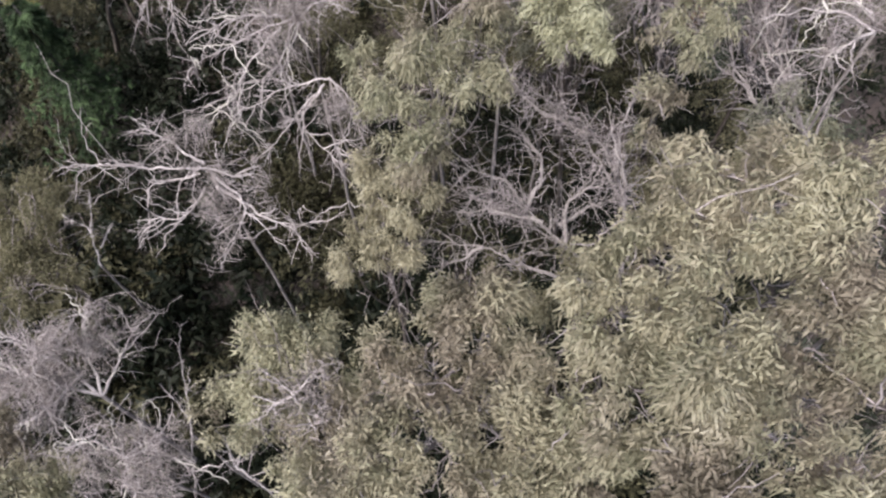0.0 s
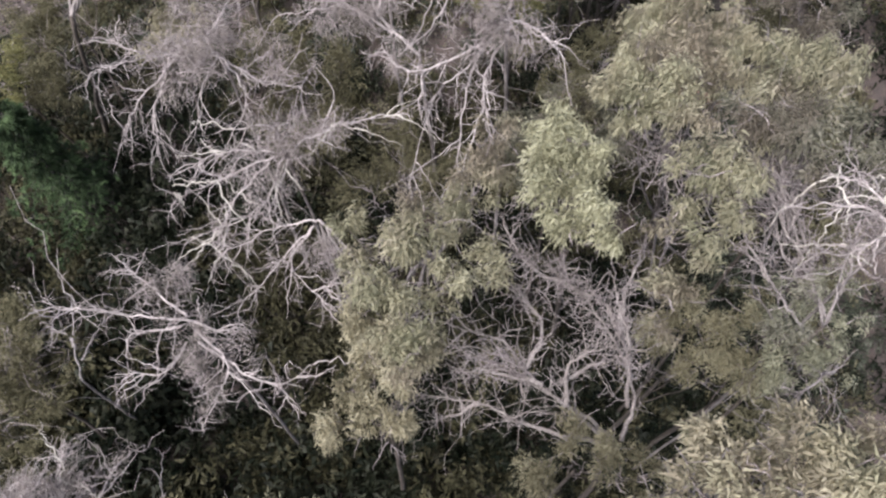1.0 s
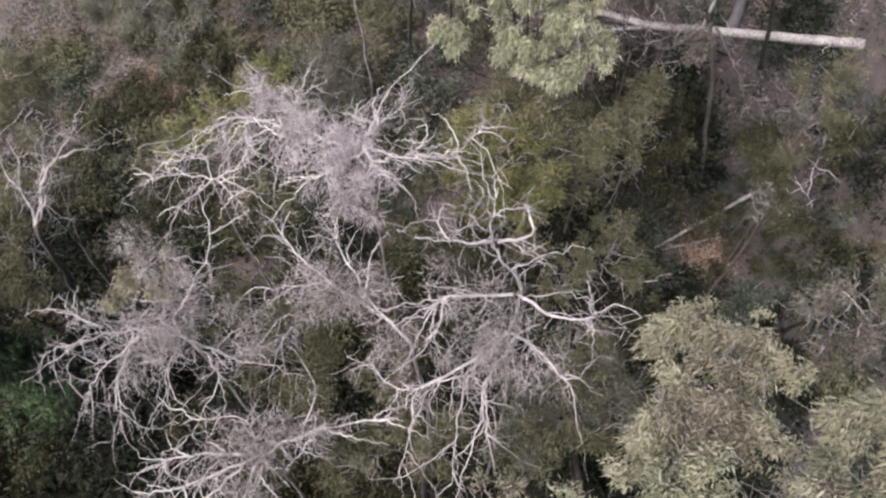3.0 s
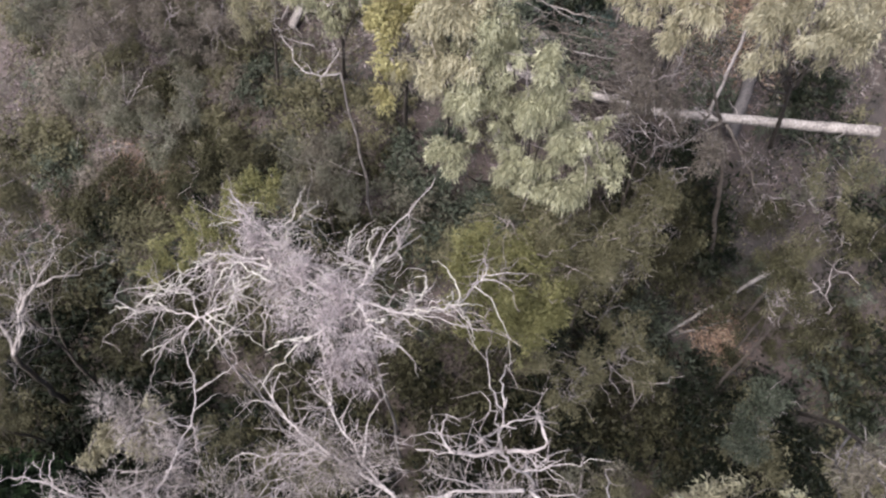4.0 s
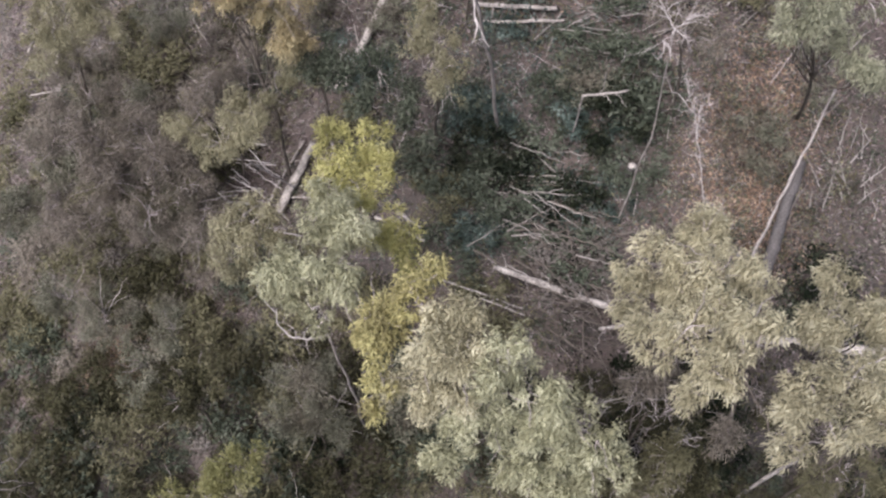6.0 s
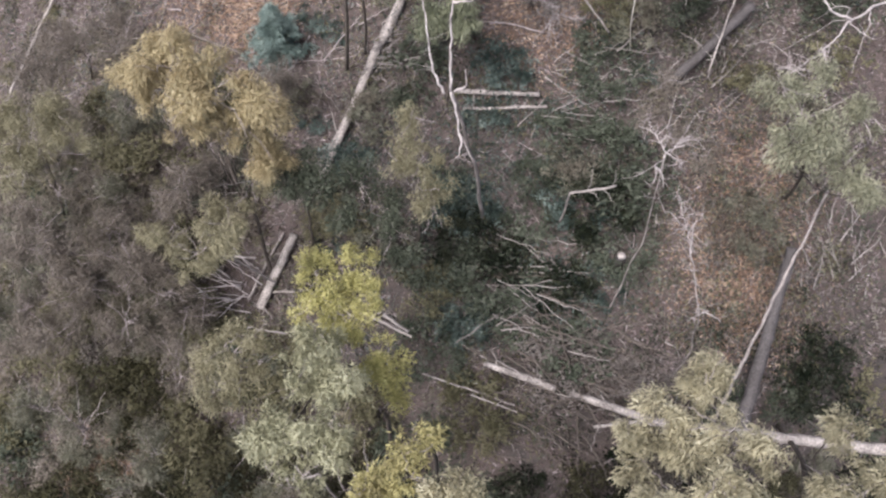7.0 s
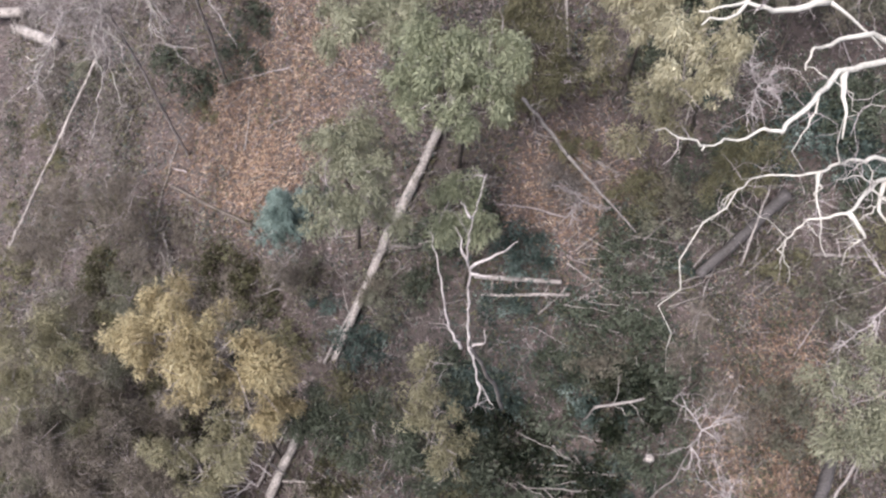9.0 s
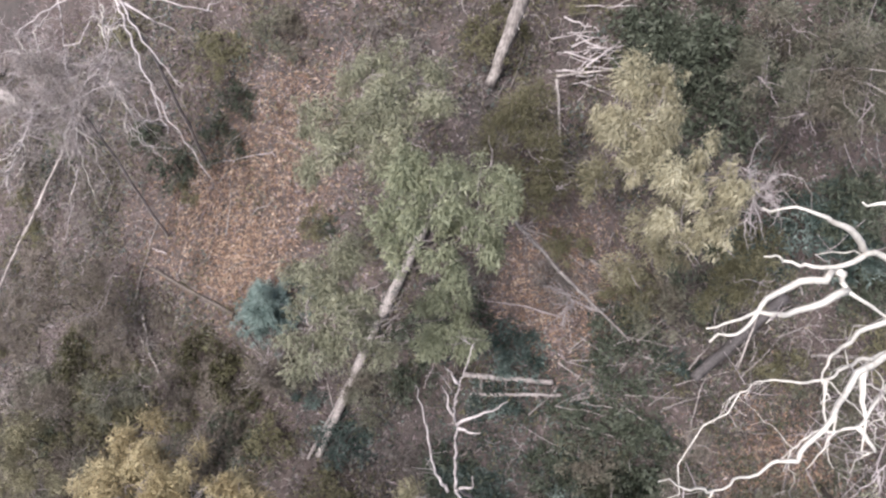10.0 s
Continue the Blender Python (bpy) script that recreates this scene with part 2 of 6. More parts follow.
def spline(points, n, wiggle=0.0):
    """n points on a smooth line through the given ones, with a crooked grain."""
    p = np.array(points, float)
    if len(p) == 2:
        p = np.array([p[0], (p[0] + p[1]) / 2, p[1]])
    p = np.concatenate([[2 * p[0] - p[1]], p, [2 * p[-1] - p[-2]]])
    u = np.linspace(0, len(p) - 3 - 1e-6, n)
    i, f = u.astype(int), (u % 1)[:, None]
    a, b, c, d = p[i], p[i + 1], p[i + 2], p[i + 3]
    q = 0.5 * (2 * b + (c - a) * f + (2 * a - 5 * b + 4 * c - d) * f**2 + (3 * b - a - 3 * c + d) * f**3)
    if wiggle:
        w = rng.normal(0, wiggle, (n, 3))
        w[1:-1] = (w[:-2] + 2 * w[1:-1] + w[2:]) / 3
        w[0] = w[-1] = 0
        q = q + w
    return q


def leaf_blades(at, way, length, width):
    """Narrow pointed leaves at the points, along the ways."""
    k = len(at)
    way = unit(way)
    flat = unit(np.cross(way, rng.normal(size=(k, 3))))
    tall, wide = np.asarray(length).reshape(-1, 1), np.asarray(width).reshape(-1, 1)
    low = at + way * tall * 0.2
    verts = np.stack([low + flat * wide / 2, at + way * tall, at - flat * wide / 2], 1)
    return verts.reshape(-1, 3), np.arange(3 * k).reshape(k, 3)


def twig_paths(start, way, length, segments, bend, lift=0.0):
    """Many bent twigs at once."""
    k = len(start)
    s = np.linspace(0, 1, segments)[None, :, None]
    way, length = unit(way), np.asarray(length).reshape(-1, 1, 1)
    curl = rng.normal(0, bend, (k, 1, 3)) + [0, 0, lift]
    p = start[:, None] + (way[:, None] * s + curl * s**2) * length
    crook = rng.normal(0, 0.06, (k, segments, 3)) * length
    crook[:, 0] = 0
    return p + crook * np.minimum(1, 2 * s)


def curled_paths(start, way, length, segments, turn):
    """Many twigs that curl over in arcs."""
    k = len(start)
    s = np.linspace(0, 1, segments)[None, :, None]
    way, length = unit(way), np.asarray(length).reshape(-1, 1, 1)
    side = unit(np.cross(way, rng.normal(size=(k, 3))))
    a = rng.normal(0, turn, (k, 1, 1))
    a = np.where(np.abs(a) < 0.15, 0.15, a)
    p = start[:, None] + length * (way[:, None] * np.sin(a * s) / a + side[:, None] * (1 - np.cos(a * s)) / a)
    crook = rng.normal(0, 0.022, (k, segments, 3)) * length
    crook[:, 0] = 0
    return p + crook


# ---- the ground ----
def ground_z(x, y):
    """A hillside that rises away from the start and falls off to one side."""
    x, y = np.asarray(x, float), np.asarray(y, float)
    xc, yc = np.clip(x, -26, 18), np.clip(y, -14, 60)
    u, v = xc / 10, (yc - 30) / 10
    z = -4.76 + 0.78 * u + 4.19 * v - 1.14 * u * u + 0.45 * v * v + 1.64 * u * v
    z = z + 2.2 * np.exp(-((x - 8) / 6) ** 2 - ((y - 28.5) / 3.2) ** 2)
    return z + 0.22 * (y - yc) - 0.05 * np.abs(x - xc) + 0.12 * np.sin(1.3 * x + 0.7 * y) * np.sin(0.9 * y - 0.4 * x)


lin = np.linspace(-1, 1, 161)
gx, gy = np.meshgrid(24 * lin + 376 * lin**7, 25 + 36 * lin + 364 * lin**7)
gz = ground_z(gx, gy) + rng.normal(0, 0.03, gx.shape)
idx = np.arange(161 * 161).reshape(161, 161)
tagged(new("ground", quads("ground", np.stack([gx, gy, gz], -1), np.stack([idx[:-1, :-1], idx[:-1, 1:], idx[1:, 1:], idx[1:, :-1]], -1), soil_material(), True)),
       "sloping brown woodland ground under leaf litter", "ground", kind="structure")


# ---- kinds of plants ----
# leaf length, leaf width, droop, sprays per square metre, leaves per spray, spray radius
HABIT = {
    "pale": (0.17, 0.036, 1.4, 17, 210, 0.25),
    "khaki": (0.14, 0.034, 1.3, 19, 330, 0.22),
    "beige": (0.17, 0.034, 1.4, 22, 230, 0.24),
    "grey": (0.14, 0.033, 0.8, 15, 165, 0.28),
    "silver": (0.17, 0.036, 1.4, 21, 220, 0.25),
    "olive": (0.13, 0.034, 0.5, 15, 160, 0.29),
    "moss": (0.13, 0.036, 0.4, 18, 160, 0.26),
    "sage": (0.15, 0.036, 1.0, 16, 180, 0.27),
    "tan": (0.14, 0.030, 0.9, 18, 180, 0.27),
    "dun": (0.14, 0.028, 0.8, 15, 150, 0.30),
    "brown": (0.15, 0.046, 0.5, 11, 100, 0.30),
    "yellow": (0.13, 0.042, 0.4, 18, 160, 0.25),
    "gold": (0.14, 0.042, 0.6, 18, 150, 0.25),
    "straw": (0.17, 0.032, 0.9, 16, 230, 0.28),
    "green": (0.17, 0.042, 1.1, 18, 200, 0.26),
    "dead": (0.19, 0.014, 0.7, 17, 75, 0.22),
    "brightened": (0.24, 0.018, 0.5, 18, 90, 0.25),
    "dark": (0.17, 0.058, 0.3, 13, 120, 0.32),
    "shade": (0.14, 0.044, 0.4, 15, 150, 0.28),
    "dim": (0.14, 0.038, 0.5, 15, 160, 0.28),
}


def foliage(kind, clumps):
    """Sprays of hanging leaves over the outer part of each clump (x, y, z, radius), with dark gaps between."""
    length, width, droop, many, each, size = HABIT[kind]
    spots, ways = [], []
    for x, y, z, r in clumps:
        n = max(5, int(many * r * r + 4))
        d = unit(rng.normal(size=(n, 3)) + [0, 0, 0.45])
        reach = 1.45 if kind in ("dead", "brightened") else 1.08
        hub = d * r * rng.uniform(0.3, reach, (n, 1)) ** 0.8 * [1, 1, 0.85]
        wide = size * rng.gamma(6.0, 1 / 6.0, n) * min(1.0, 0.6 + 0.4 * r)
        k = rng.poisson(each * (wide / size) ** 2)
        own = np.repeat(np.arange(n), k)
        off = unit(rng.normal(size=(len(own), 3))) * rng.uniform(0.0, 1.0, (len(own), 1)) ** 0.45 * wide[own][:, None]
        spots.append(np.array([x, y, z]) + hub[own] + off * [0.85, 0.85, 1.1] + rng.normal(0, 0.05, off.shape))
        ways.append(rng.normal(0, 0.36, off.shape) + 0.3 * off / size + 0.2 * d[own] - [0, 0, 0.75 * droop])
    at, way = np.concatenate(spots), np.concatenate(ways)
    k = len(at)
    return leaf_blades(at, way, length * rng.uniform(0.6, 1.35, k), width * rng.uniform(0.65, 1.3, k))


def leafy_tree(kind, label, base, clumps):
    """A tree: a trunk from the ground, a limb to every clump with its twigs, and the crown."""
    foot = np.array([base[0], base[1], float(ground_z(*base))])
    root = new("shrub_tree" if kind in ("yellow", "gold", "straw", "shade", "moss", "tan") else "gum_tree")
    root.location = foot
    tagged(root, label, "tree", "woodland trees")
    c = np.array(clumps) - [*foot, 0]
    low = c[:, 2].min()
    fork = np.array([*(0.8 * c[:, :2].mean(0)), 0.86 * low])
    stem = 0.02 + 0.003 * len(c) + 0.0025 * low
    bark = WOOD["grey_bark" if kind in ("pale", "grey", "khaki") and foot[1] < 23 else "bark"]
    line = stalk = spline([(0, 0, -0.3), 0.5 * fork + [0.12, 0.05, 0], fork], 12, 0.03)
    v, f = tubes([line], [np.linspace(stem * 1.25, stem * 0.55, 12)], 8)
    part("trunk", quads("trunk", v, f, WOOD["bark"], True), root)
    for x, y, z, r in c:
        tip = np.array([x, y, z + 0.1 * r])
        root_at = stalk[int(rng.integers(6, 12))]
        mid = root_at + (tip - root_at) * 0.5 + rng.normal(0, 0.12, 3) + [0.12 * (x - root_at[0]), 0.12 * (y - root_at[1]), 0]
        line = spline([root_at, mid, tip], 12, 0.05)
        v, f = tubes([line], [np.linspace(stem * 0.42, 0.01, 12)], 6)
        branch = part("limb", quads("limb", v, f, bark, True), root)
        n = int(10 + 14 * r * r)
        n = n if foot[1] < 23 else n // 2
        at = line[rng.integers(5 if foot[1] < 23 else 9, 12, n)]
        way = unit(rng.normal(size=(n, 3)) + [0, 0, 0.45])
        p = twig_paths(at, way, r * rng.uniform(0.6, 1.4, n), 6, 0.25)
        v, f = tubes(p, np.linspace(0.015, 0.004, 6)[None] * rng.uniform(0.6, 1.5, (n, 1)), 3, False)
        part("twig_mass", quads("twig_mass", v, f, WOOD["twig"], True), branch, kind="stuff")
    part("crown", quads("crown", *foliage(kind, c), LEAF[kind]), root, kind="stuff")
    return root


def dead_tree(label, base, hub, twigs, radius, wood):
    """A leafless tree: its trunk up to the hub; limb() adds the limbs."""
    foot = np.array([base[0], base[1], float(ground_z(*base))])
    root = tagged(new("dead_tree"), label, "dead tree", "dead trees")
    root.location = foot
    top = np.array(hub) - foot
    line = spline([(0, 0, -0.3), 0.5 * top + [0.15, -0.1, 0], top], 16, 0.04)
    v, f = tubes([line], [np.linspace(radius * 1.3 + 0.01, radius * 0.9, 16)], 8)
    part("trunk", quads("trunk", v, f, WOOD["grey_bark" if wood == "dead_wood" else "bark"], True), root)
    tree = root, foot, twigs, radius, wood
    if twigs >= 2:
        for _ in range(2):
            a, far = rng.uniform(0, 6.283), 24 * min(radius, 0.045) * rng.uniform(0.5, 1.25)
            ahead = np.array([math.cos(a), math.sin(a), 0.0]) * far
            aside = np.array([-math.sin(a), math.cos(a), 0.0]) * far * rng.normal(0, 0.35)
            start = np.array(hub) + rng.normal(0, 0.12 * far, 3) - [0, 0, 0.1 * far]
            limb(tree, tuple(start), tuple(start + 0.4 * ahead + aside + [0, 0, rng.uniform(0.1, 0.35) * far]),
                 tuple(start + 0.8 * ahead + 0.6 * aside + [0, 0, rng.uniform(-0.1, 0.3) * far]), tuple(start + ahead - 0.4 * aside + [0, 0, rng.uniform(-0.5, 0.1) * far]))
    return tree


def limb(tree, *points):
    """A crooked limb of a dead tree through the points, with branchlets and fine twigs."""
    root, foot, twigs, radius, wood = tree
    p = np.array(points) - foot
    size = np.linalg.norm(np.diff(p, axis=0), axis=1).sum()
    n = max(8, int(size * 9))
    line = spline(p, n, 0.028)
    v, f = tubes([line], [0.007 + (0.85 * radius - 0.007) * np.linspace(1, 0.1, n) ** 1.3], 6)
    branch = part("limb", quads("limb", v, f, WOOD[wood], True), root)
    k = int(size * 5 * twigs) + (2 if twigs > 0.2 else 0)
    if not k:
        return branch
    i = rng.integers(max(1, n // 5), n, k)
    along = unit(np.gradient(line, axis=0))[i]
    way = along * 1.0 + rng.normal(0, 0.65, (k, 3)) + [0, 0, 0.3]
    reach = min(1.0, 0.35 + 0.4 * size) * (0.85 if twigs >= 2 else 1.05)
    long = rng.gamma(3.0, 0.28, k) * reach
    big = curled_paths(line[i], way, long, 9, 1.25)
    big[..., 2] -= (long[:, None] * rng.uniform(0.0, 0.7, (k, 1))) * np.linspace(0, 1, 9) ** 2
    v, f = tubes(big, np.linspace(0.016, 0.005, 9)[None] * rng.uniform(0.5, 1.5, (k, 1)), 3, False)
    part("branchlet_mass", quads("branchlet_mass", v, f, WOOD[wood], True), branch, kind="stuff")
    if wood == "dead_wood" and twigs > 0.9 and radius > 0.028:
        c = max(2, int(size * 2.0 * min(1.6, twigs)))
        i2 = rng.integers(n // 8, n, c)
        way = unit(np.gradient(line, axis=0))[i2] * 0.9 + rng.normal(0, 0.6, (c, 3)) + [0, 0, 0.45]
        long = rng.uniform(0.5, 1.7, c) * (0.5 + 0.5 * reach)
        claw = curled_paths(line[i2], way, long, 14, 1.2)
        claw[..., 2] -= (long[:, None] * rng.uniform(0.2, 0.95, (c, 1))) * np.linspace(0, 1, 14) ** 2
        v, f = tubes(claw, np.linspace(0.021, 0.007, 14)[None] * rng.uniform(0.6, 1.3, (c, 1)), 4)
        part("branchlet_claw_mass", quads("branchlet_claw_mass", v, f, WOOD["white"], True), branch, "white bare curling branch ends", kind="stuff")
    m = k * 4
    at = big[rng.integers(0, k, m), rng.integers(2, 9, m)]
    small = curled_paths(at, rng.normal(0, 1, (m, 3)) + [0, 0, 0.2], rng.uniform(0.15, 0.6, m) * (0.4 + 0.6 * reach), 4, 0.9)
    v, f = tubes(small, np.linspace(0.0075, 0.0035, 4)[None] * rng.uniform(0.7, 1.3, (m, 1)), 3, False)
    part("twig_mass", quads("twig_mass", v, f, WOOD["twig"], True), branch, kind="stuff")
    return branch


def haze(tree, kind, *clumps):
    """Withered leaf sprays and hair-fine twigs that still hang in a dead crown."""
    root, foot = tree[:2]
    c = np.array(clumps) - [*foot, 0]
    part("dry_spray", quads("dry_spray", *foliage(kind, c), LEAF[kind]), root, "withered pinkish leaf sprays", kind="stuff")
    for x, y, z, r in c:
        n = int(60 * r * r + 12)
        way = unit(rng.normal(size=(n, 3)) + [0, 0, 0.3])
        p = curled_paths(np.array([x, y, z]) + rng.normal(0, 0.35 * r, (n, 3)), way, r * rng.uniform(0.4, 0.95, n), 6, 0.8)
        v, f = tubes(p, np.linspace(0.009, 0.004, 6)[None] * rng.uniform(0.6, 1.5, (n, 1)), 3, False)
        part("twig_mass", quads("twig_mass", v, f, WOOD["dead_wood" if kind == "brightened" else "twig"], True), root, kind="stuff")


LYING = []


def fallen(kind, label, start, end, r0, r1, bend):
    """A fallen trunk, pole or stick with knots and a rough grain."""
    a, b = np.array(start), np.array(end)
    size = float(np.linalg.norm(b - a))
    n = max(8, int(size * 6))
    thin = max(r0, r1) < 0.08
    if not thin:
        LYING.append((a[:2], b[:2]))
    line = spline([a, (a + b) / 2 + rng.normal(0, bend * 0.35, 3) * [1, 1, 0.2] * min(1.0, size / 4), b], n, 0.012 + 0.1 * max(r0, r1) * thin)
    rad = np.linspace(r0, r1, n) * (1 + rng.normal(0, 0.045, n))
    v, f = tubes([line - a], [rad], 7 if thin else 14)
    v = v + rng.normal(0, 0.045 * max(r0, r1), v.shape)
    name = "fallen_branch" if thin else "fallen_log"
    root = tagged(new(name), label, "branch" if thin else "log", "fallen wood")
    root.location = a
    part("stem", quads("stem", v, f, WOOD[kind], True), root)
    for _ in range(0 if size < 1.2 else 3):
        i = int(rng.integers(2, n - 1))
        way = np.cross(b - a, [0, 0, 1]) / size * rng.choice([-1, 1]) + (b - a) / size * 0.8 + [0, 0, rng.uniform(0.1, 0.6)]
        p = twig_paths((line - a)[i:i + 1], way[None], [rng.uniform(0.3, 0.8)], 7, 0.3)
        v, f = tubes(p, [np.linspace(0.35 * min(rad[i], 0.1), 0.008, 7)], 5)
        part("snag", quads("snag", v, f, WOOD[kind], True), root)
    return root



# tall gums with pale crowns
leafy_tree('khaki', 'tall gum tree with a pale khaki drooping crown', (8.4, 5.6), [(2.34, 1.54, 12.15, 0.49), (2.86, 1.26, 12.15, 0.66), (2.2, 0.82, 12.15, 0.65), (3.27, 1.79, 12.15, 0.35), (3.52, 0.99, 12.15, 0.72), (1.43, 0.45, 12.15, 0.57), (0.92, 0.37, 12.15, 0.37), (1.86, -0.01, 12.15, 0.69), (2.75, 0.28, 12.15, 0.77), (3.53, 0.1, 12.15, 0.76), (0.92, -0.42, 12.15, 0.55), (1.55, -0.72, 12.15, 0.68)])
leafy_tree('khaki', 'tall gum tree with a pale khaki drooping crown', (11.6, 4.4), [(4.53, 1.24, 12.15, 0.65), (3.91, 0.29, 12.15, 0.77), (4.33, -0.51, 12.15, 0.82), (2.18, -0.97, 12.15, 0.84), (3.32, -0.95, 12.15, 0.84), (4.04, -1.61, 12.15, 0.82), (1.76, -1.98, 12.15, 0.81), (2.65, -2.09, 12.15, 0.84), (3.49, -2.45, 12.15, 0.82), (1.89, -2.72, 12.15, 0.69), (1.15, -1.46, 12.15, 0.53)])
leafy_tree('khaki', 'gum tree with a dense beige khaki crown', (-0.6, 2.2), [(-1.63, -1.14, 10.15, 0.6), (-1.17, -0.39, 10.15, 0.65), (-0.53, 0.21, 10.15, 0.58), (-0.15, 0.48, 10.15, 0.38), (-1.68, -1.92, 10.15, 0.66), (-0.68, -1.04, 10.15, 0.68), (-0.08, -0.46, 10.15, 0.49), (-0.82, -2.06, 10.15, 0.73), (0.19, -1.66, 10.15, 0.74), (0.94, -2.1, 10.15, 0.73), (0.1, -2.42, 10.15, 0.69), (-2.04, -2.45, 10.15, 0.46), (-1.9, -0.49, 10.15, 0.28)])
leafy_tree('pale', 'gum tree with a loose pale olive crown', (-1.8, 12.2), [(-2.09, 4.99, 8.15, 0.59), (-1.52, 6.0, 7.95, 0.71), (-1.69, 4.29, 8.35, 0.57), (-0.88, 6.63, 7.55, 0.63), (-0.32, 7.61, 7.25, 0.6), (-0.96, 5.02, 8.15, 0.57), (-1.28, 3.86, 8.35, 0.42), (-0.17, 5.5, 7.95, 0.36), (-1.83, 3.71, 8.15, 0.36), (-2.9, 6.5, 7.35, 0.38), (-0.09, 8.51, 7.15, 0.47), (-2.58, 5.54, 7.75, 0.41)])
leafy_tree('silver', 'gum tree with a loose pale green crown over grey limbs', (3.6, 14.9), [(1.45, 7.57, 8.55, 0.61), (0.92, 6.44, 8.75, 0.44), (1.21, 5.85, 8.75, 0.39), (1.7, 6.16, 8.95, 0.43), (1.33, 8.17, 8.35, 0.49), (1.93, 5.53, 9.15, 0.27)])
leafy_tree('pale', 'gum tree with a thin khaki crown and bare limbs', (7.5, 14.9), [(2.9, 4.79, 8.35, 0.43), (2.71, 4.32, 8.15, 0.3), (2.95, 6.01, 8.95, 0.41), (3.38, 5.34, 9.35, 0.44), (3.84, 6.64, 9.55, 0.5), (4.01, 5.8, 9.35, 0.39), (3.42, 6.9, 9.15, 0.48), (3.25, 7.9, 8.95, 0.58), (2.46, 8.23, 8.75, 0.47)])
leafy_tree('grey', 'gum tree with a thin grey khaki crown and bare limbs', (12.8, 16.3), [(5.26, 7.8, 9.15, 0.64), (6.35, 7.6, 8.95, 0.57), (7.02, 7.01, 8.75, 0.5), (5.68, 6.85, 8.95, 0.38), (4.53, 7.89, 9.35, 0.5), (5.37, 4.98, 8.55, 0.27), (4.49, 3.88, 9.25, 0.28)])
leafy_tree('pale', 'tall gum tree with a pale khaki drooping crown', (7.9, 15.3), [(3.61, 11.98, 6.75, 0.56), (4.33, 12.19, 6.75, 0.57), (3.28, 10.93, 7.35, 0.64), (2.69, 9.67, 8.35, 0.65), (4.18, 11.2, 7.35, 0.67), (5.22, 11.88, 6.95, 0.65), (2.99, 8.94, 8.75, 0.54), (4.48, 10.43, 7.55, 0.71), (5.65, 11.22, 6.95, 0.53), (4.45, 9.52, 8.15, 0.65), (3.32, 8.37, 8.95, 0.42), (2.38, 9.4, 8.35, 0.35), (2.21, 8.93, 8.55, 0.25), (3.76, 10.17, 7.75, 0.51), (3.90, 9.32, 8.25, 0.50), (3.34, 9.53, 8.35, 0.40)])
leafy_tree('grey', 'gum tree with a pale grey green crown', (13.8, 18.6), [(7.09, 12.96, 6.55, 0.46), (6.49, 12.55, 6.55, 0.43), (8.11, 13.4, 6.55, 0.52), (7.88, 12.33, 6.55, 0.56), (7.19, 11.95, 6.65, 0.53), (6.47, 11.69, 6.75, 0.4)])
leafy_tree('pale', 'gum tree with a pale khaki crown over bare limbs', (13.9, 13.7), [(5.86, 9.72, 8.35, 0.53), (6.93, 10.21, 7.95, 0.54), (5.16, 8.67, 8.75, 0.5), (5.81, 8.57, 8.85, 0.44), (6.37, 9.1, 8.75, 0.49), (4.68, 7.89, 8.75, 0.34), (6.02, 8.08, 8.95, 0.38)])
leafy_tree('silver', 'gum tree with a loose pale green crown', (3.4, 10.0), [(1.06, 7.63, 8.55, 0.41), (1.44, 6.98, 8.65, 0.42), (1.09, 7.12, 8.55, 0.48), (0.85, 7.99, 8.35, 0.33), (1.73, 7.57, 8.45, 0.31)])
leafy_tree('silver', 'gum tree with a long pale silvery green crown', (1.7, 24.8), [(0.18, 22.3, 8.83, 0.41), (0.01, 22.15, 7.66, 0.6), (-0.32, 21.96, 6.68, 0.71), (0.68, 22.01, 6.88, 0.7), (-0.94, 21.62, 5.42, 0.74), (-0.0, 21.6, 5.32, 0.77), (1.04, 21.66, 5.52, 0.77), (1.67, 21.75, 5.81, 0.59), (0.48, 21.09, 3.86, 0.7), (1.58, 21.21, 4.15, 0.81), (2.42, 21.38, 4.64, 0.63), (2.79, 20.9, 3.37, 0.6), (1.99, 20.69, 2.89, 0.55), (-1.21, 21.16, 4.06, 0.53), (3.08, 21.1, 3.86, 0.37), (1.1, 20.77, 3.08, 0.52)])
leafy_tree('beige', 'gum tree with a pale beige green crown', (-1.3, 27.2), [(-1.32, 23.19, 7.55, 0.55), (-0.83, 23.36, 7.75, 0.44), (-0.53, 22.66, 7.85, 0.48), (-0.95, 22.3, 7.75, 0.55), (-1.57, 22.49, 7.15, 0.5), (-1.46, 22.05, 6.35, 0.59), (-0.7, 21.97, 6.95, 0.52), (-2.25, 22.25, 5.95, 0.39)])
leafy_tree('gold', 'wattle with a golden yellow crown', (-2.9, 28.2), [(-1.91, 24.2, 7.35, 0.56), (-2.69, 23.62, 6.95, 0.62), (-1.53, 24.51, 7.35, 0.39), (-2.3, 23.14, 6.75, 0.59), (-3.04, 23.41, 6.55, 0.39), (-2.51, 22.51, 6.15, 0.47), (-2.69, 22.0, 5.55, 0.32), (-1.71, 23.68, 7.35, 0.46)])
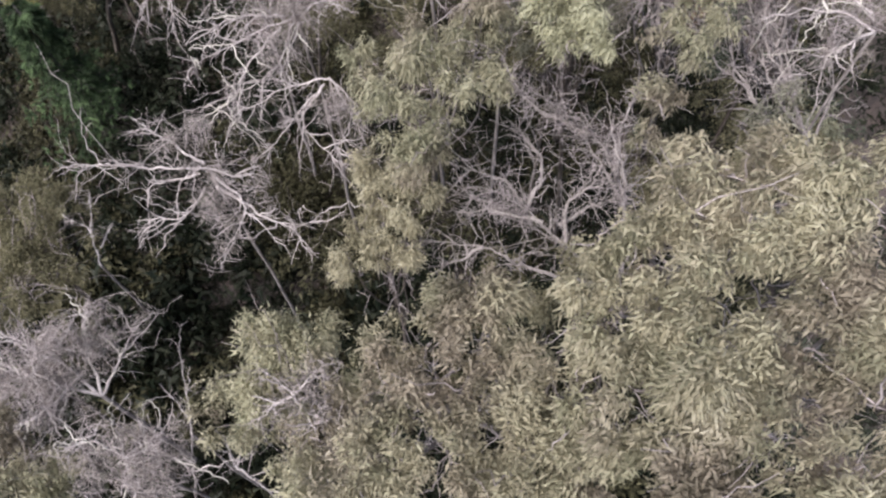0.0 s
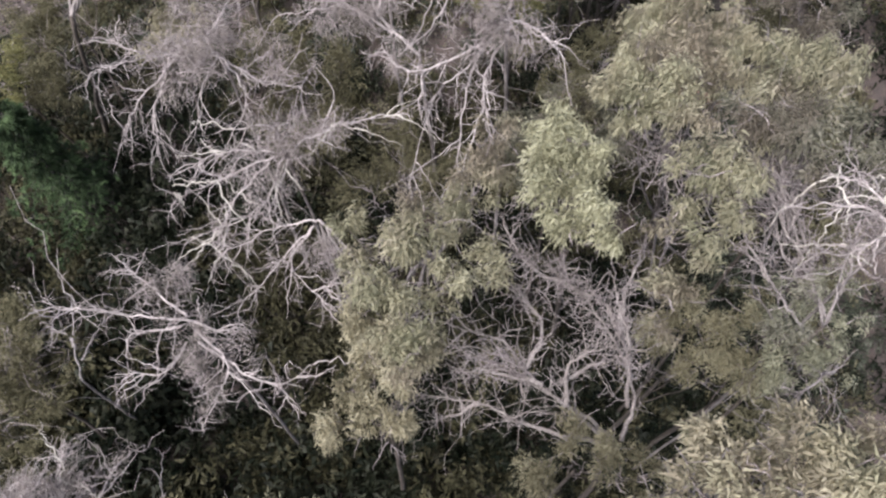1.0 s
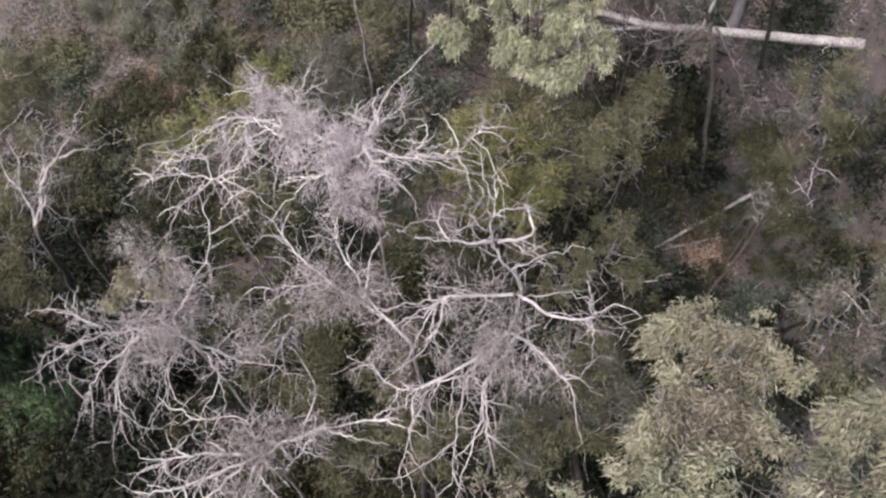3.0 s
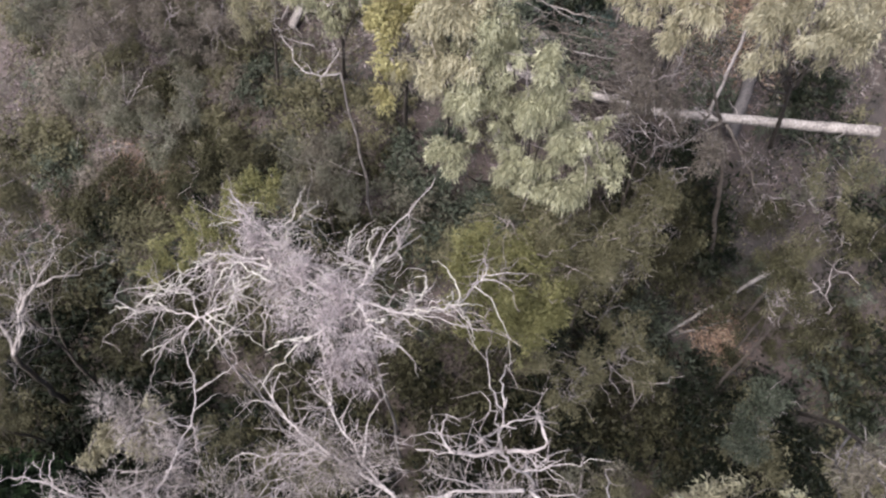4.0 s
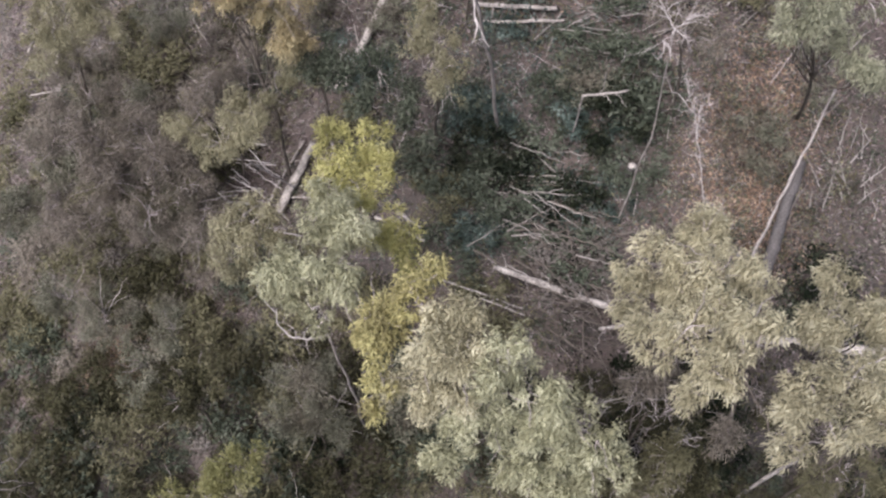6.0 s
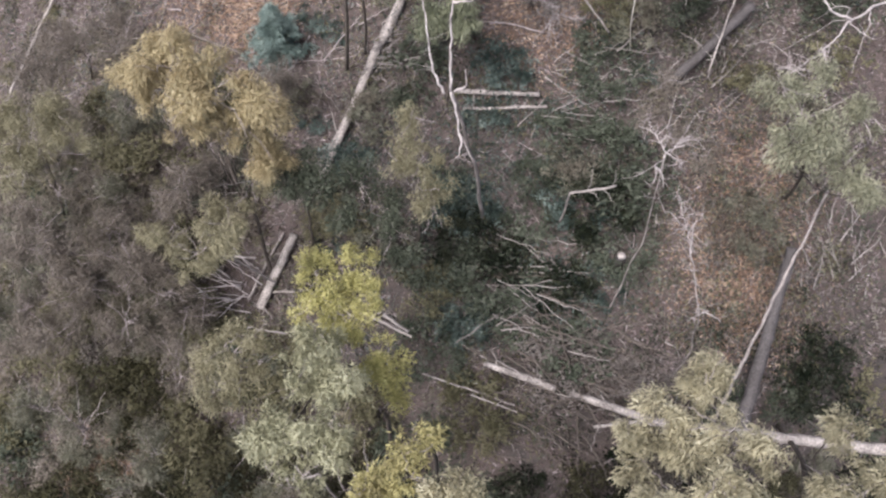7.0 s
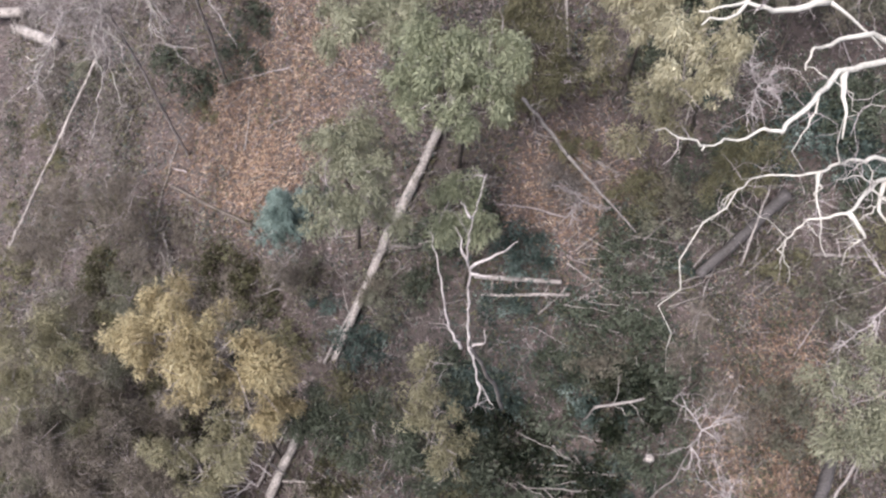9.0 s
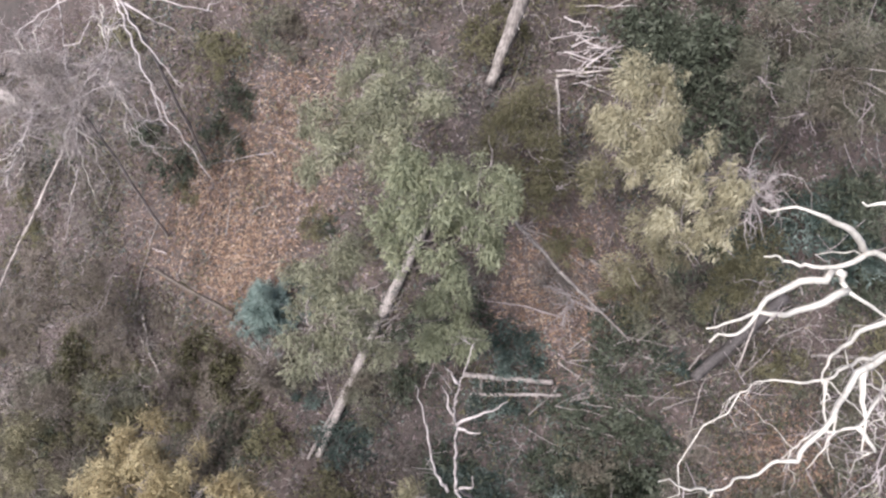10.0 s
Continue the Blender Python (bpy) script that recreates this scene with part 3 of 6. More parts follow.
leafy_tree('silver', 'gum tree with a pale silvery green crown', (-5.4, 30.4), [(-4.35, 26.12, 5.95, 0.8), (-3.61, 25.09, 6.35, 0.66), (-4.65, 24.82, 6.15, 0.66), (-3.23, 26.18, 5.75, 0.66), (-5.26, 24.78, 5.95, 0.5), (-4.07, 27.35, 5.35, 0.63), (-4.12, 24.02, 6.15, 0.49), (-3.37, 24.29, 6.35, 0.48)])
leafy_tree('yellow', 'wattle with a bright yellow green crown', (-3.8, 30.7), [(-4.23, 29.75, 4.15, 0.61), (-3.31, 29.88, 4.15, 0.64), (-3.76, 28.82, 4.15, 0.72), (-2.87, 29.12, 3.95, 0.61), (-4.46, 28.76, 3.95, 0.51), (-3.04, 28.06, 3.75, 0.69), (-2.3, 27.39, 3.55, 0.57), (-3.64, 28.0, 3.75, 0.6), (-2.77, 27.16, 3.35, 0.6), (-2.18, 26.73, 3.15, 0.42)])
leafy_tree('tan', 'wattle with a dull golden olive crown', (-8.1, 29.9), [(-6.92, 28.23, 2.55, 0.69), (-6.26, 28.47, 2.75, 0.57), (-7.41, 27.82, 2.35, 0.54), (-6.41, 27.55, 2.55, 0.69), (-7.24, 27.05, 2.15, 0.66), (-5.91, 27.63, 2.75, 0.47)])
leafy_tree('moss', 'wattle with a dull yellow green crown', (-9.6, 22.6), [(-6.85, 21.49, 1.45, 0.66), (-7.31, 21.22, 1.25, 0.47), (-6.15, 21.83, 1.35, 0.38), (-8.28, 20.37, 0.85, 0.75), (-8.88, 19.75, 0.65, 0.66), (-7.61, 19.97, 0.85, 0.53), (-9.38, 19.32, 0.45, 0.44), (-7.17, 20.72, 1.05, 0.41)])
leafy_tree('moss', 'small tree with an olive yellow crown', (1.3, 20.0), [(0.27, 18.78, 1.65, 0.97), (1.18, 19.34, 1.55, 0.84), (-0.54, 18.48, 1.35, 0.77), (0.59, 18.05, 0.95, 0.99), (1.58, 18.35, 0.95, 0.84), (1.07, 17.57, 0.35, 0.85), (-0.15, 17.68, 0.55, 0.76), (1.92, 19.68, 1.15, 0.46)])
leafy_tree('moss', 'small wattle with a yellow green crown', (-0.1, 21.1), [(-0.4, 19.45, 1.95, 0.53), (0.13, 19.76, 1.95, 0.5), (-0.76, 19.08, 1.65, 0.42), (-0.18, 19.03, 1.85, 0.38)])
leafy_tree('beige', 'gum tree with a khaki crown', (5.4, 44.1), [(4.12, 42.25, 10.75, 0.58), (4.48, 41.53, 10.75, 0.59), (3.64, 41.04, 10.75, 0.59), (4.86, 42.37, 10.75, 0.42), (4.08, 40.51, 10.75, 0.53), (3.47, 41.73, 10.75, 0.41), (4.45, 40.86, 10.75, 0.46), (3.7, 40.02, 10.75, 0.37)])
leafy_tree('beige', 'gum tree with a khaki crown', (7.1, 41.8), [(5.35, 40.32, 10.85, 0.5), (5.69, 39.74, 10.85, 0.49), (4.85, 39.56, 10.85, 0.57), (5.09, 38.73, 10.85, 0.56), (4.39, 38.55, 10.85, 0.43), (5.77, 39.18, 10.85, 0.37), (4.55, 38.02, 10.85, 0.36), (5.22, 38.12, 10.85, 0.33)])
leafy_tree('green', 'gum sapling with a fresh green crown', (-0.3, 42.3), [(-1.32, 40.37, 9.95, 0.73), (-0.83, 39.34, 9.95, 0.82), (-1.72, 39.45, 9.95, 0.66), (-0.29, 40.18, 9.95, 0.73), (0.05, 39.23, 9.95, 0.69), (0.65, 40.59, 9.95, 0.47), (-1.36, 38.53, 9.95, 0.55), (-0.56, 38.29, 9.95, 0.55), (0.99, 39.84, 9.95, 0.44), (0.4, 38.59, 9.95, 0.38)])
leafy_tree('sage', 'gum tree with a grey olive crown', (-2.4, 45.7), [(-2.44, 43.71, 9.05, 0.92), (-3.0, 42.54, 9.05, 0.9), (-1.58, 42.99, 9.05, 0.8), (-3.55, 41.59, 9.05, 0.72), (-1.71, 44.2, 9.05, 0.67), (-0.71, 43.55, 9.05, 0.66), (-3.93, 42.83, 9.05, 0.57), (-2.44, 41.86, 9.05, 0.7), (-1.32, 41.98, 9.05, 0.56), (-0.31, 42.77, 9.05, 0.51)])
leafy_tree('sage', 'gum sapling with a soft yellow green crown', (-4.0, 40.3), [(-3.61, 38.74, 8.15, 0.68), (-3.79, 37.6, 8.15, 0.69), (-3.07, 39.39, 8.15, 0.5), (-3.19, 37.85, 8.15, 0.7), (-3.63, 36.69, 8.15, 0.52), (-2.79, 37.07, 8.15, 0.53), (-2.52, 38.04, 8.15, 0.4)])
leafy_tree('beige', 'small gum tree with a ragged beige crown', (-2.5, 3.6), [(-2.9, 5.7, 4.0, 0.48), (-2.64, 4.78, 4.2, 0.49), (-2.99, 4.14, 4.0, 0.44), (-2.57, 3.47, 4.2, 0.53), (-1.89, 4.29, 4.3, 0.48), (-1.67, 4.94, 4.4, 0.43), (-3.26, 3.39, 3.8, 0.46), (-2.02, 3.25, 4.2, 0.45)])
leafy_tree('pale', 'small gum tree with a grey thin crown', (-3.5, -1.2), [(-4.07, 0.38, 5.6, 1.18), (-3.07, -0.86, 5.8, 1.08), (-4.92, -0.3, 5.0, 1.02), (-3.29, -1.82, 6.0, 1.04), (-2.38, -0.16, 5.6, 0.74)])
leafy_tree('olive', 'gum tree with a dull olive crown', (-12.7, 4.6), [(-12.52, 5.13, 0.2, 1.58), (-12.79, 3.7, 0.0, 1.56), (-12.19, 6.27, 0.0, 1.08), (-13.41, 5.89, 0.0, 1.26)])
tree = dead_tree('dead shrubby tree with dense pinkish twigs', (-7.5, -1.6), (-7.79, -1.14, 3.6), 1.2, 0.035, 'dead_wood')
limb(tree, (-7.79, -1.14, 3.6), (-8.66, -0.77, 3.4), (-9.31, -0.99, 3.2))
limb(tree, (-7.79, -1.14, 3.6), (-7.08, -1.01, 3.6), (-6.37, -1.33, 3.4))
limb(tree, (-7.79, -1.14, 3.6), (-8.38, -0.33, 3.0))
limb(tree, (-7.77, -1.26, 3.6), (-7.35, -1.97, 3.8))
limb(tree, (-7.79, -1.14, 3.6), (-7.23, -0.43, 3.0))
haze(tree, 'dead', (-7.81, -1.03, 3.6, 0.81), (-8.63, -0.89, 3.4, 0.68), (-7.05, -1.25, 3.6, 0.74), (-7.42, -1.73, 3.7, 0.66), (-6.99, -0.6, 3.3, 0.55))
tree = dead_tree('dead shrubby tree with dense pinkish twigs', (-3.5, -0.9), (-3.77, -0.36, 6.4), 1, 0.028, 'dead_wood')
limb(tree, (-3.77, -0.36, 6.4), (-4.38, 0.11, 6.2))
limb(tree, (-3.77, -0.36, 6.4), (-3.28, 0.19, 6.4))
limb(tree, (-3.77, -0.36, 6.4), (-3.27, -1.01, 6.6))
limb(tree, (-3.77, -0.36, 6.4), (-4.4, -0.75, 6.2))
haze(tree, 'dead', (-3.77, -0.36, 6.4, 0.53), (-3.29, -0.89, 6.5, 0.52), (-3.27, -0.03, 6.4, 0.35))
tree = dead_tree('dead shrubby tree with dense pinkish twigs', (-10.8, 0.6), (-11.14, 1.15, 1.5), 1, 0.028, 'dead_wood')
limb(tree, (-11.14, 1.15, 1.5), (-11.86, 0.84, 1.6))
limb(tree, (-11.14, 1.15, 1.5), (-10.84, 2.17, 1.0))
limb(tree, (-11.14, 1.15, 1.5), (-10.27, 0.77, 1.4))
limb(tree, (-11.14, 1.15, 1.5), (-11.88, 2.3, 1.0))
limb(tree, (-11.14, 1.15, 1.5), (-10.36, -0.0, 1.8))
haze(tree, 'dead', (-11.21, 1.32, 1.4, 0.94), (-10.69, 1.82, 1.2, 0.8), (-11.63, 0.86, 1.5, 0.77), (-10.46, 0.29, 1.7, 0.76))
leafy_tree('pale', 'low tree with a pale yellow green crown', (-10.4, -1.9), [(-9.91, -1.58, 3.0, 0.96), (-10.86, -0.93, 2.6, 0.85)])
leafy_tree('olive', 'gum tree with a dull olive crown', (-14.2, 18.0), [(-15.99, 22.75, -1.20, 1.32), (-15.90, 20.72, -1.60, 1.31), (-15.02, 19.00, -2.00, 0.92), (-15.29, 17.29, -2.00, 1.26), (-14.79, 15.93, -3.00, 0.92), (-15.80, 23.73, -2.50, 0.80)])

# understorey trees below the dead canopy
leafy_tree('tan', 'gum tree with a thin grey tan crown below limbs', (5.4, 6.3), [(4.55, 6.38, 3.50, 0.62), (5.46, 5.76, 3.20, 0.64), (6.04, 6.39, 3.60, 0.59), (4.10, 5.77, 3.00, 0.54), (4.80, 4.92, 3.20, 0.58), (5.80, 4.91, 3.40, 0.62)])
leafy_tree('sage', 'gum tree with a thin grey green crown below limbs', (7.5, 6.1), [(6.75, 6.18, 4.00, 0.62), (7.62, 6.78, 4.20, 0.57), (6.93, 5.23, 3.80, 0.64), (7.90, 5.71, 4.00, 0.57), (6.53, 4.41, 3.60, 0.59), (7.48, 4.61, 4.00, 0.60)])
leafy_tree('tan', 'small tree with a thin grey tan crown below limbs', (2.5, 3.3), [(1.78, 3.18, 4.00, 0.53), (2.56, 2.81, 4.20, 0.55), (3.17, 2.39, 4.00, 0.50), (1.18, 2.48, 3.80, 0.50)])
leafy_tree('moss', 'shrubby tree with yellow olive leaves', (-15.7, 16.2), [(-15.98, 15.55, -2.00, 0.75), (-15.98, 16.65, -2.00, 0.65), (-15.93, 14.60, -2.20, 0.64)])
leafy_tree('khaki', 'gum tree with a ragged khaki crown', (3.8, 2.7), [(0.72, -1.28, 10.95, 0.49), (1.15, -0.95, 11.75, 0.41), (0.82, -0.68, 11.15, 0.31), (1.27, -1.92, 11.35, 0.49), (0.65, -1.76, 10.75, 0.41)])
leafy_tree('olive', 'small tree with a dull olive crown', (5.0, 22.7), [(3.42, 20.63, -0.25, 0.77), (4.07, 21.05, 0.05, 0.67), (4.91, 21.29, 0.15, 0.67), (2.59, 19.54, -0.75, 0.68), (3.87, 19.66, -1.25, 0.69), (4.65, 20.27, -0.25, 0.61)])
leafy_tree('olive', 'small tree with a dull olive crown', (4.4, 18.8), [(3.38, 17.85, -3.25, 0.96), (4.68, 18.43, -3.25, 0.89), (2.6, 16.65, -3.25, 0.77), (5.77, 17.68, -5.25, 0.84), (1.6, 17.38, -1.75, 0.68)])
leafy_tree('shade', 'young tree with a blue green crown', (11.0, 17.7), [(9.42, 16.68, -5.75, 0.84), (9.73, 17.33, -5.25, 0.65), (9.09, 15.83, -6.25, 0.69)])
leafy_tree('olive', 'small tree with a dull olive crown below dead limbs', (-6.7, 16.0), [(-6.53, 13.88, 1.95, 0.89), (-5.15, 13.35, 1.75, 0.83), (-3.89, 13.63, 2.35, 0.77), (-4.48, 12.08, 1.35, 0.88), (-5.87, 12.35, 1.35, 0.79)])
leafy_tree('olive', 'small tree with a brown olive crown below dead limbs', (-2.4, 13.0), [(-2.3, 10.85, 1.55, 0.77), (-3.07, 9.84, 1.95, 0.77), (-1.4, 10.14, 1.55, 0.68), (-2.51, 12.07, 1.55, 0.65), (-0.84, 10.95, 1.35, 0.61)])
leafy_tree('beige', 'small gum tree with a ragged beige crown', (-11.7, 18.1), [(-8.63, 14.06, 3.35, 0.52), (-9.13, 13.67, 2.95, 0.44), (-8.0, 13.78, 3.15, 0.47), (-7.9, 14.69, 2.95, 0.4)])
leafy_tree('olive', 'small tree with a dull olive crown', (3.3, 14.1), [(1.4, 11.04, 2.35, 0.74), (2.3, 12.02, 2.15, 0.69), (2.51, 10.64, 2.35, 0.73), (2.94, 12.73, 1.95, 0.53), (0.99, 10.07, 2.15, 0.56)])
leafy_tree('olive', 'small tree with a dull olive crown', (1.1, 19.4), [(0.59, 20.39, 1.6, 1.14), (1.71, 19.68, 0.6, 1.17), (-0.22, 19.56, 1.0, 1.15), (1.11, 21.23, 1.6, 0.96), (2.54, 19.16, -0.5, 0.8)])
leafy_tree('grey', 'small tree with a grey green crown', (2.1, 11.2), [(2.94, 12.5, 1.7, 1.04), (1.35, 11.63, 2.0, 1.02), (2.28, 13.22, 1.0, 0.9), (3.3, 11.5, 2.0, 0.84), (0.86, 10.37, 2.2, 0.82)])
# Crown colour lowered to the shade of its surroundings.
leafy_tree('dim', 'small tree with a shade-dimmed olive crown', (5.3, 21.5), [(5.6, 22.58, -1.0, 0.96), (4.76, 23.31, -1.4, 0.87), (6.58, 22.16, -2.0, 0.88), (3.93, 21.51, -1.5, 0.96), (5.56, 21.14, -3.0, 0.67)])
leafy_tree('olive', 'shrubby tree with a dull olive crown', (10.5, 20.4), [(10.29, 20.84, -3.0, 0.84), (10.07, 20.26, -4.0, 0.63), (11.0, 21.79, -3.0, 0.63)])

# slope with yellow crowned wattles
leafy_tree('beige', 'tall gum tree with a feathery khaki crown', (6.6, 28.4), [(4.69, 25.45, 7.15, 0.64), (3.76, 24.52, 7.35, 0.72), (4.64, 24.13, 8.15, 0.71), (5.01, 23.72, 8.75, 0.52), (2.95, 23.86, 7.55, 0.58), (3.66, 22.69, 8.75, 0.67), (4.19, 22.01, 9.95, 0.6), (3.21, 22.64, 8.15, 0.55), (3.9, 21.78, 8.95, 0.54), (4.52, 22.14, 10.15, 0.38), (2.88, 24.59, 7.25, 0.34), (3.74, 21.53, 8.35, 0.39), (4.31, 22.83, 8.95, 0.53)])
leafy_tree('beige', 'tall gum tree with a feathery khaki crown', (11.4, 27.3), [(7.47, 24.36, 7.15, 0.52), (6.45, 22.94, 8.35, 0.55), (7.48, 23.12, 7.95, 0.56), (6.27, 21.45, 9.55, 0.6), (5.35, 21.22, 9.75, 0.57), (7.31, 21.65, 8.75, 0.63), (5.6, 20.62, 9.65, 0.58), (6.82, 20.73, 8.95, 0.61), (4.95, 20.74, 9.65, 0.4), (8.46, 23.15, 7.55, 0.5), (5.09, 20.22, 9.15, 0.36)])
leafy_tree('dun', 'small tree with a thin pinkish olive crown', (4.5, 22.4), [(4.26, 23.4, 4.0, 0.75), (4.71, 22.8, 3.4, 0.67), (3.93, 24.01, 4.4, 0.58), (5.87, 21.94, 2.6, 0.6), (3.75, 23.05, 3.4, 0.51)])
leafy_tree('olive', 'small tree with a dull olive crown', (3.3, 19.9), [(1.4, 20.01, 1.6, 0.77), (2.07, 20.59, 1.4, 0.61), (3.28, 20.39, 0.6, 0.9), (4.51, 20.72, 0.2, 0.73), (5.23, 21.88, 0.4, 0.74), (3.12, 19.51, 0.2, 0.72)])
leafy_tree('olive', 'shrubby tree with dull olive leaves', (10.8, 21.6), [(11.19, 21.01, 0.0, 0.52), (10.01, 22.82, 0.0, 0.67), (11.41, 23.02, 0.0, 0.59), (10.79, 21.97, -0.6, 0.46)])
leafy_tree('dim', 'shrubby tree with shade-dimmed olive leaves', (-9.8, 24.3), [(-9.69, 24.18, -2.3, 1.05), (-10.27, 25.48, -2.4, 0.86), (-9.3, 24.94, -2.6, 0.75)])
leafy_tree('grey', 'shrubby tree with pale grey leaves', (-5.5, 23.4), [(-5.45, 24.75, -2.6, 1.28), (-4.84, 23.6, -2.8, 1.06), (-6.2, 23.68, -3.0, 0.85)])
leafy_tree('dim', 'shrubby tree with shade-dimmed olive leaves', (9.6, 18.9), [(8.98, 19.19, -0.4, 0.69), (9.47, 18.31, -0.8, 0.63), (8.82, 20.19, -0.4, 0.52), (11.15, 20.42, 0.0, 0.77)])

# upper slope trees
leafy_tree('tan', 'thin sapling with a soft tan olive crown', (-17.0, 38.0), [(-13.64, 35.65, 2.35, 1.01), (-13.12, 36.67, 1.95, 0.87), (-13.47, 34.22, 2.55, 0.9), (-12.37, 35.05, 2.15, 0.76)])
leafy_tree('dun', 'thin sapling with a dull grey olive crown', (-15.7, 43.7), [(-15.78, 40.97, -1.25, 1.13), (-15.19, 42.47, -1.75, 1.06), (-13.57, 43.13, -1.75, 0.96), (-12.67, 41.77, -1.75, 1.05)])
leafy_tree('tan', 'thin sapling with a wispy grey tan crown', (-9.2, 33.9), [(-7.47, 32.93, 0.55, 1.01), (-8.52, 32.17, 0.25, 1.01), (-9.78, 33.01, -0.25, 0.93), (-6.63, 34.04, 1.55, 0.68)])
leafy_tree('dun', 'thin sapling with a dull grey olive crown', (-14.6, 34.2), [(-12.04, 34.03, -1.25, 1.1), (-13.19, 32.97, -1.25, 1.08), (-14.12, 33.53, -0.25, 0.93), (-11.11, 32.36, -1.25, 0.95)])
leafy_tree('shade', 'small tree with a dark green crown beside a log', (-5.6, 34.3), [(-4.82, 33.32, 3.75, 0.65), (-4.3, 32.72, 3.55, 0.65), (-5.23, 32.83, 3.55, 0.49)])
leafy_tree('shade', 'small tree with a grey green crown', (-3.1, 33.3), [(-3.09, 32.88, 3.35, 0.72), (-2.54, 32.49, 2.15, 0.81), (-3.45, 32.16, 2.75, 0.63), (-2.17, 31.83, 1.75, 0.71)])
leafy_tree('tan', 'thin tree with a brownish straw crown', (-1.5, 33.9), [(-1.77, 33.41, 4.95, 0.62), (-1.35, 32.53, 4.85, 0.67), (-1.93, 32.6, 4.95, 0.55), (-1.09, 31.81, 4.75, 0.61), (-1.45, 34.01, 4.95, 0.39), (-0.97, 31.28, 4.55, 0.52)])
leafy_tree('sage', 'gum sapling with a thin grey green crown', (-3.3, 40.8), [(-2.78, 38.34, 6.75, 0.57), (-2.37, 37.4, 6.25, 0.51), (-3.06, 39.45, 6.95, 0.49), (-3.42, 37.73, 6.35, 0.49)])
leafy_tree('sage', 'gum tree with a soft grey green crown', (12.1, 34.9), [(7.85, 31.61, 8.15, 0.92), (7.23, 32.1, 8.65, 0.6), (9.6, 31.34, 6.15, 0.8), (8.38, 32.54, 8.35, 0.61), (9.52, 31.87, 7.55, 0.68), (7.59, 30.94, 7.75, 0.61), (9.97, 30.54, 6.15, 0.56)])
leafy_tree('dun', 'thin sapling with a wispy grey olive crown', (7.3, 34.8), [(5.78, 35.05, 4.75, 0.52), (5.18, 34.12, 4.75, 0.46), (5.63, 32.6, 5.75, 0.48), (6.29, 32.01, 5.75, 0.52)])
leafy_tree('tan', 'gum sapling with a thin khaki crown', (5.5, 42.2), [(5.07, 39.22, 7.85, 0.58), (4.47, 39.57, 8.15, 0.52), (4.12, 39.07, 7.35, 0.45), (3.28, 40.86, 8.75, 0.5), (5.34, 39.92, 8.35, 0.44)])
leafy_tree('olive', 'young gum with a thin olive green crown', (8.6, 40.5), [(8.49, 39.52, 4.75, 0.76), (7.68, 39.65, 4.75, 0.7), (7.19, 39.04, 4.35, 0.57)])
leafy_tree('dun', 'thin sapling with a wispy grey crown', (-13.5, 33.1), [(-15.12, 33.61, -1.75, 1.03), (-13.16, 32.25, -2.25, 1.16), (-11.29, 33.05, -2.25, 1.04), (-11.61, 30.91, -2.75, 1.16), (-14.32, 30.77, -3.25, 1.17), (-9.28, 29.09, -1.25, 0.96), (-9.94, 31.71, -1.75, 0.84)])
leafy_tree('grey', 'shrubby tree with grey olive leaves', (-13.7, 27.9), [(-9.72, 26.17, -1.25, 0.91), (-12.9, 27.5, -3.25, 1.12), (-15.2, 28.64, -4.25, 1.04), (-10.54, 25.09, -1.75, 0.91)])
leafy_tree('olive', 'shrubby tree with dull olive leaves', (-13.3, 34.7), [(-11.77, 32.53, -3.65, 1.14), (-10.45, 33.3, -3.25, 0.95), (-13.15, 33.83, -3.25, 1.14), (-14.14, 32.41, -4.25, 1.16)])
leafy_tree('grey', 'thin sapling with a wispy grey crown', (-18.6, 36.8), [(-15.78, 33.52, -2.85, 1.13), (-16.93, 31.47, -3.25, 1.11), (-15.15, 34.86, -2.85, 1.04)])
leafy_tree('straw', 'small tree with a straw yellow dry crown', (-7.1, 33.5), [(-7.54, 34.39, 7.0, 1.2), (-8.38, 34.34, 6.6, 0.84), (-6.59, 33.92, 6.6, 1.13), (-7.35, 33.56, 6.4, 1.03), (-5.87, 33.67, 5.8, 1.06), (-5.77, 33.09, 4.6, 0.8), (-7.9, 35.54, 6.6, 0.67)])
leafy_tree('olive', 'young gum with a thin green crown', (2.2, 42.9), [(2.06, 44.6, 6.4, 0.91), (1.55, 43.91, 6.0, 0.83), (2.54, 43.54, 5.6, 0.74), (1.87, 42.77, 5.0, 0.75), (2.85, 42.54, 5.0, 0.74)])
leafy_tree('grey', 'gum tree with a grey green crown', (9.9, 43.8), [(8.0, 43.92, 8.4, 0.92), (10.13, 44.01, 8.4, 1.26), (9.33, 43.06, 8.0, 1.01), (11.45, 45.57, 8.0, 1.23), (11.02, 43.17, 8.0, 1.01), (9.61, 46.44, 7.0, 0.93)])
leafy_tree('shade', 'tree with a dark green crown', (7.4, 46.5), [(6.91, 46.7, 6.0, 1.16), (7.96, 46.12, 5.0, 1.19), (6.23, 48.02, 6.0, 0.98), (8.47, 47.71, 6.0, 1.17)])
leafy_tree('green', 'gum sapling with a grey green crown', (-0.3, 38.4), [(-0.27, 39.49, 4.0, 0.83), (0.19, 38.75, 3.6, 0.74), (-0.8, 38.68, 3.4, 0.74)])

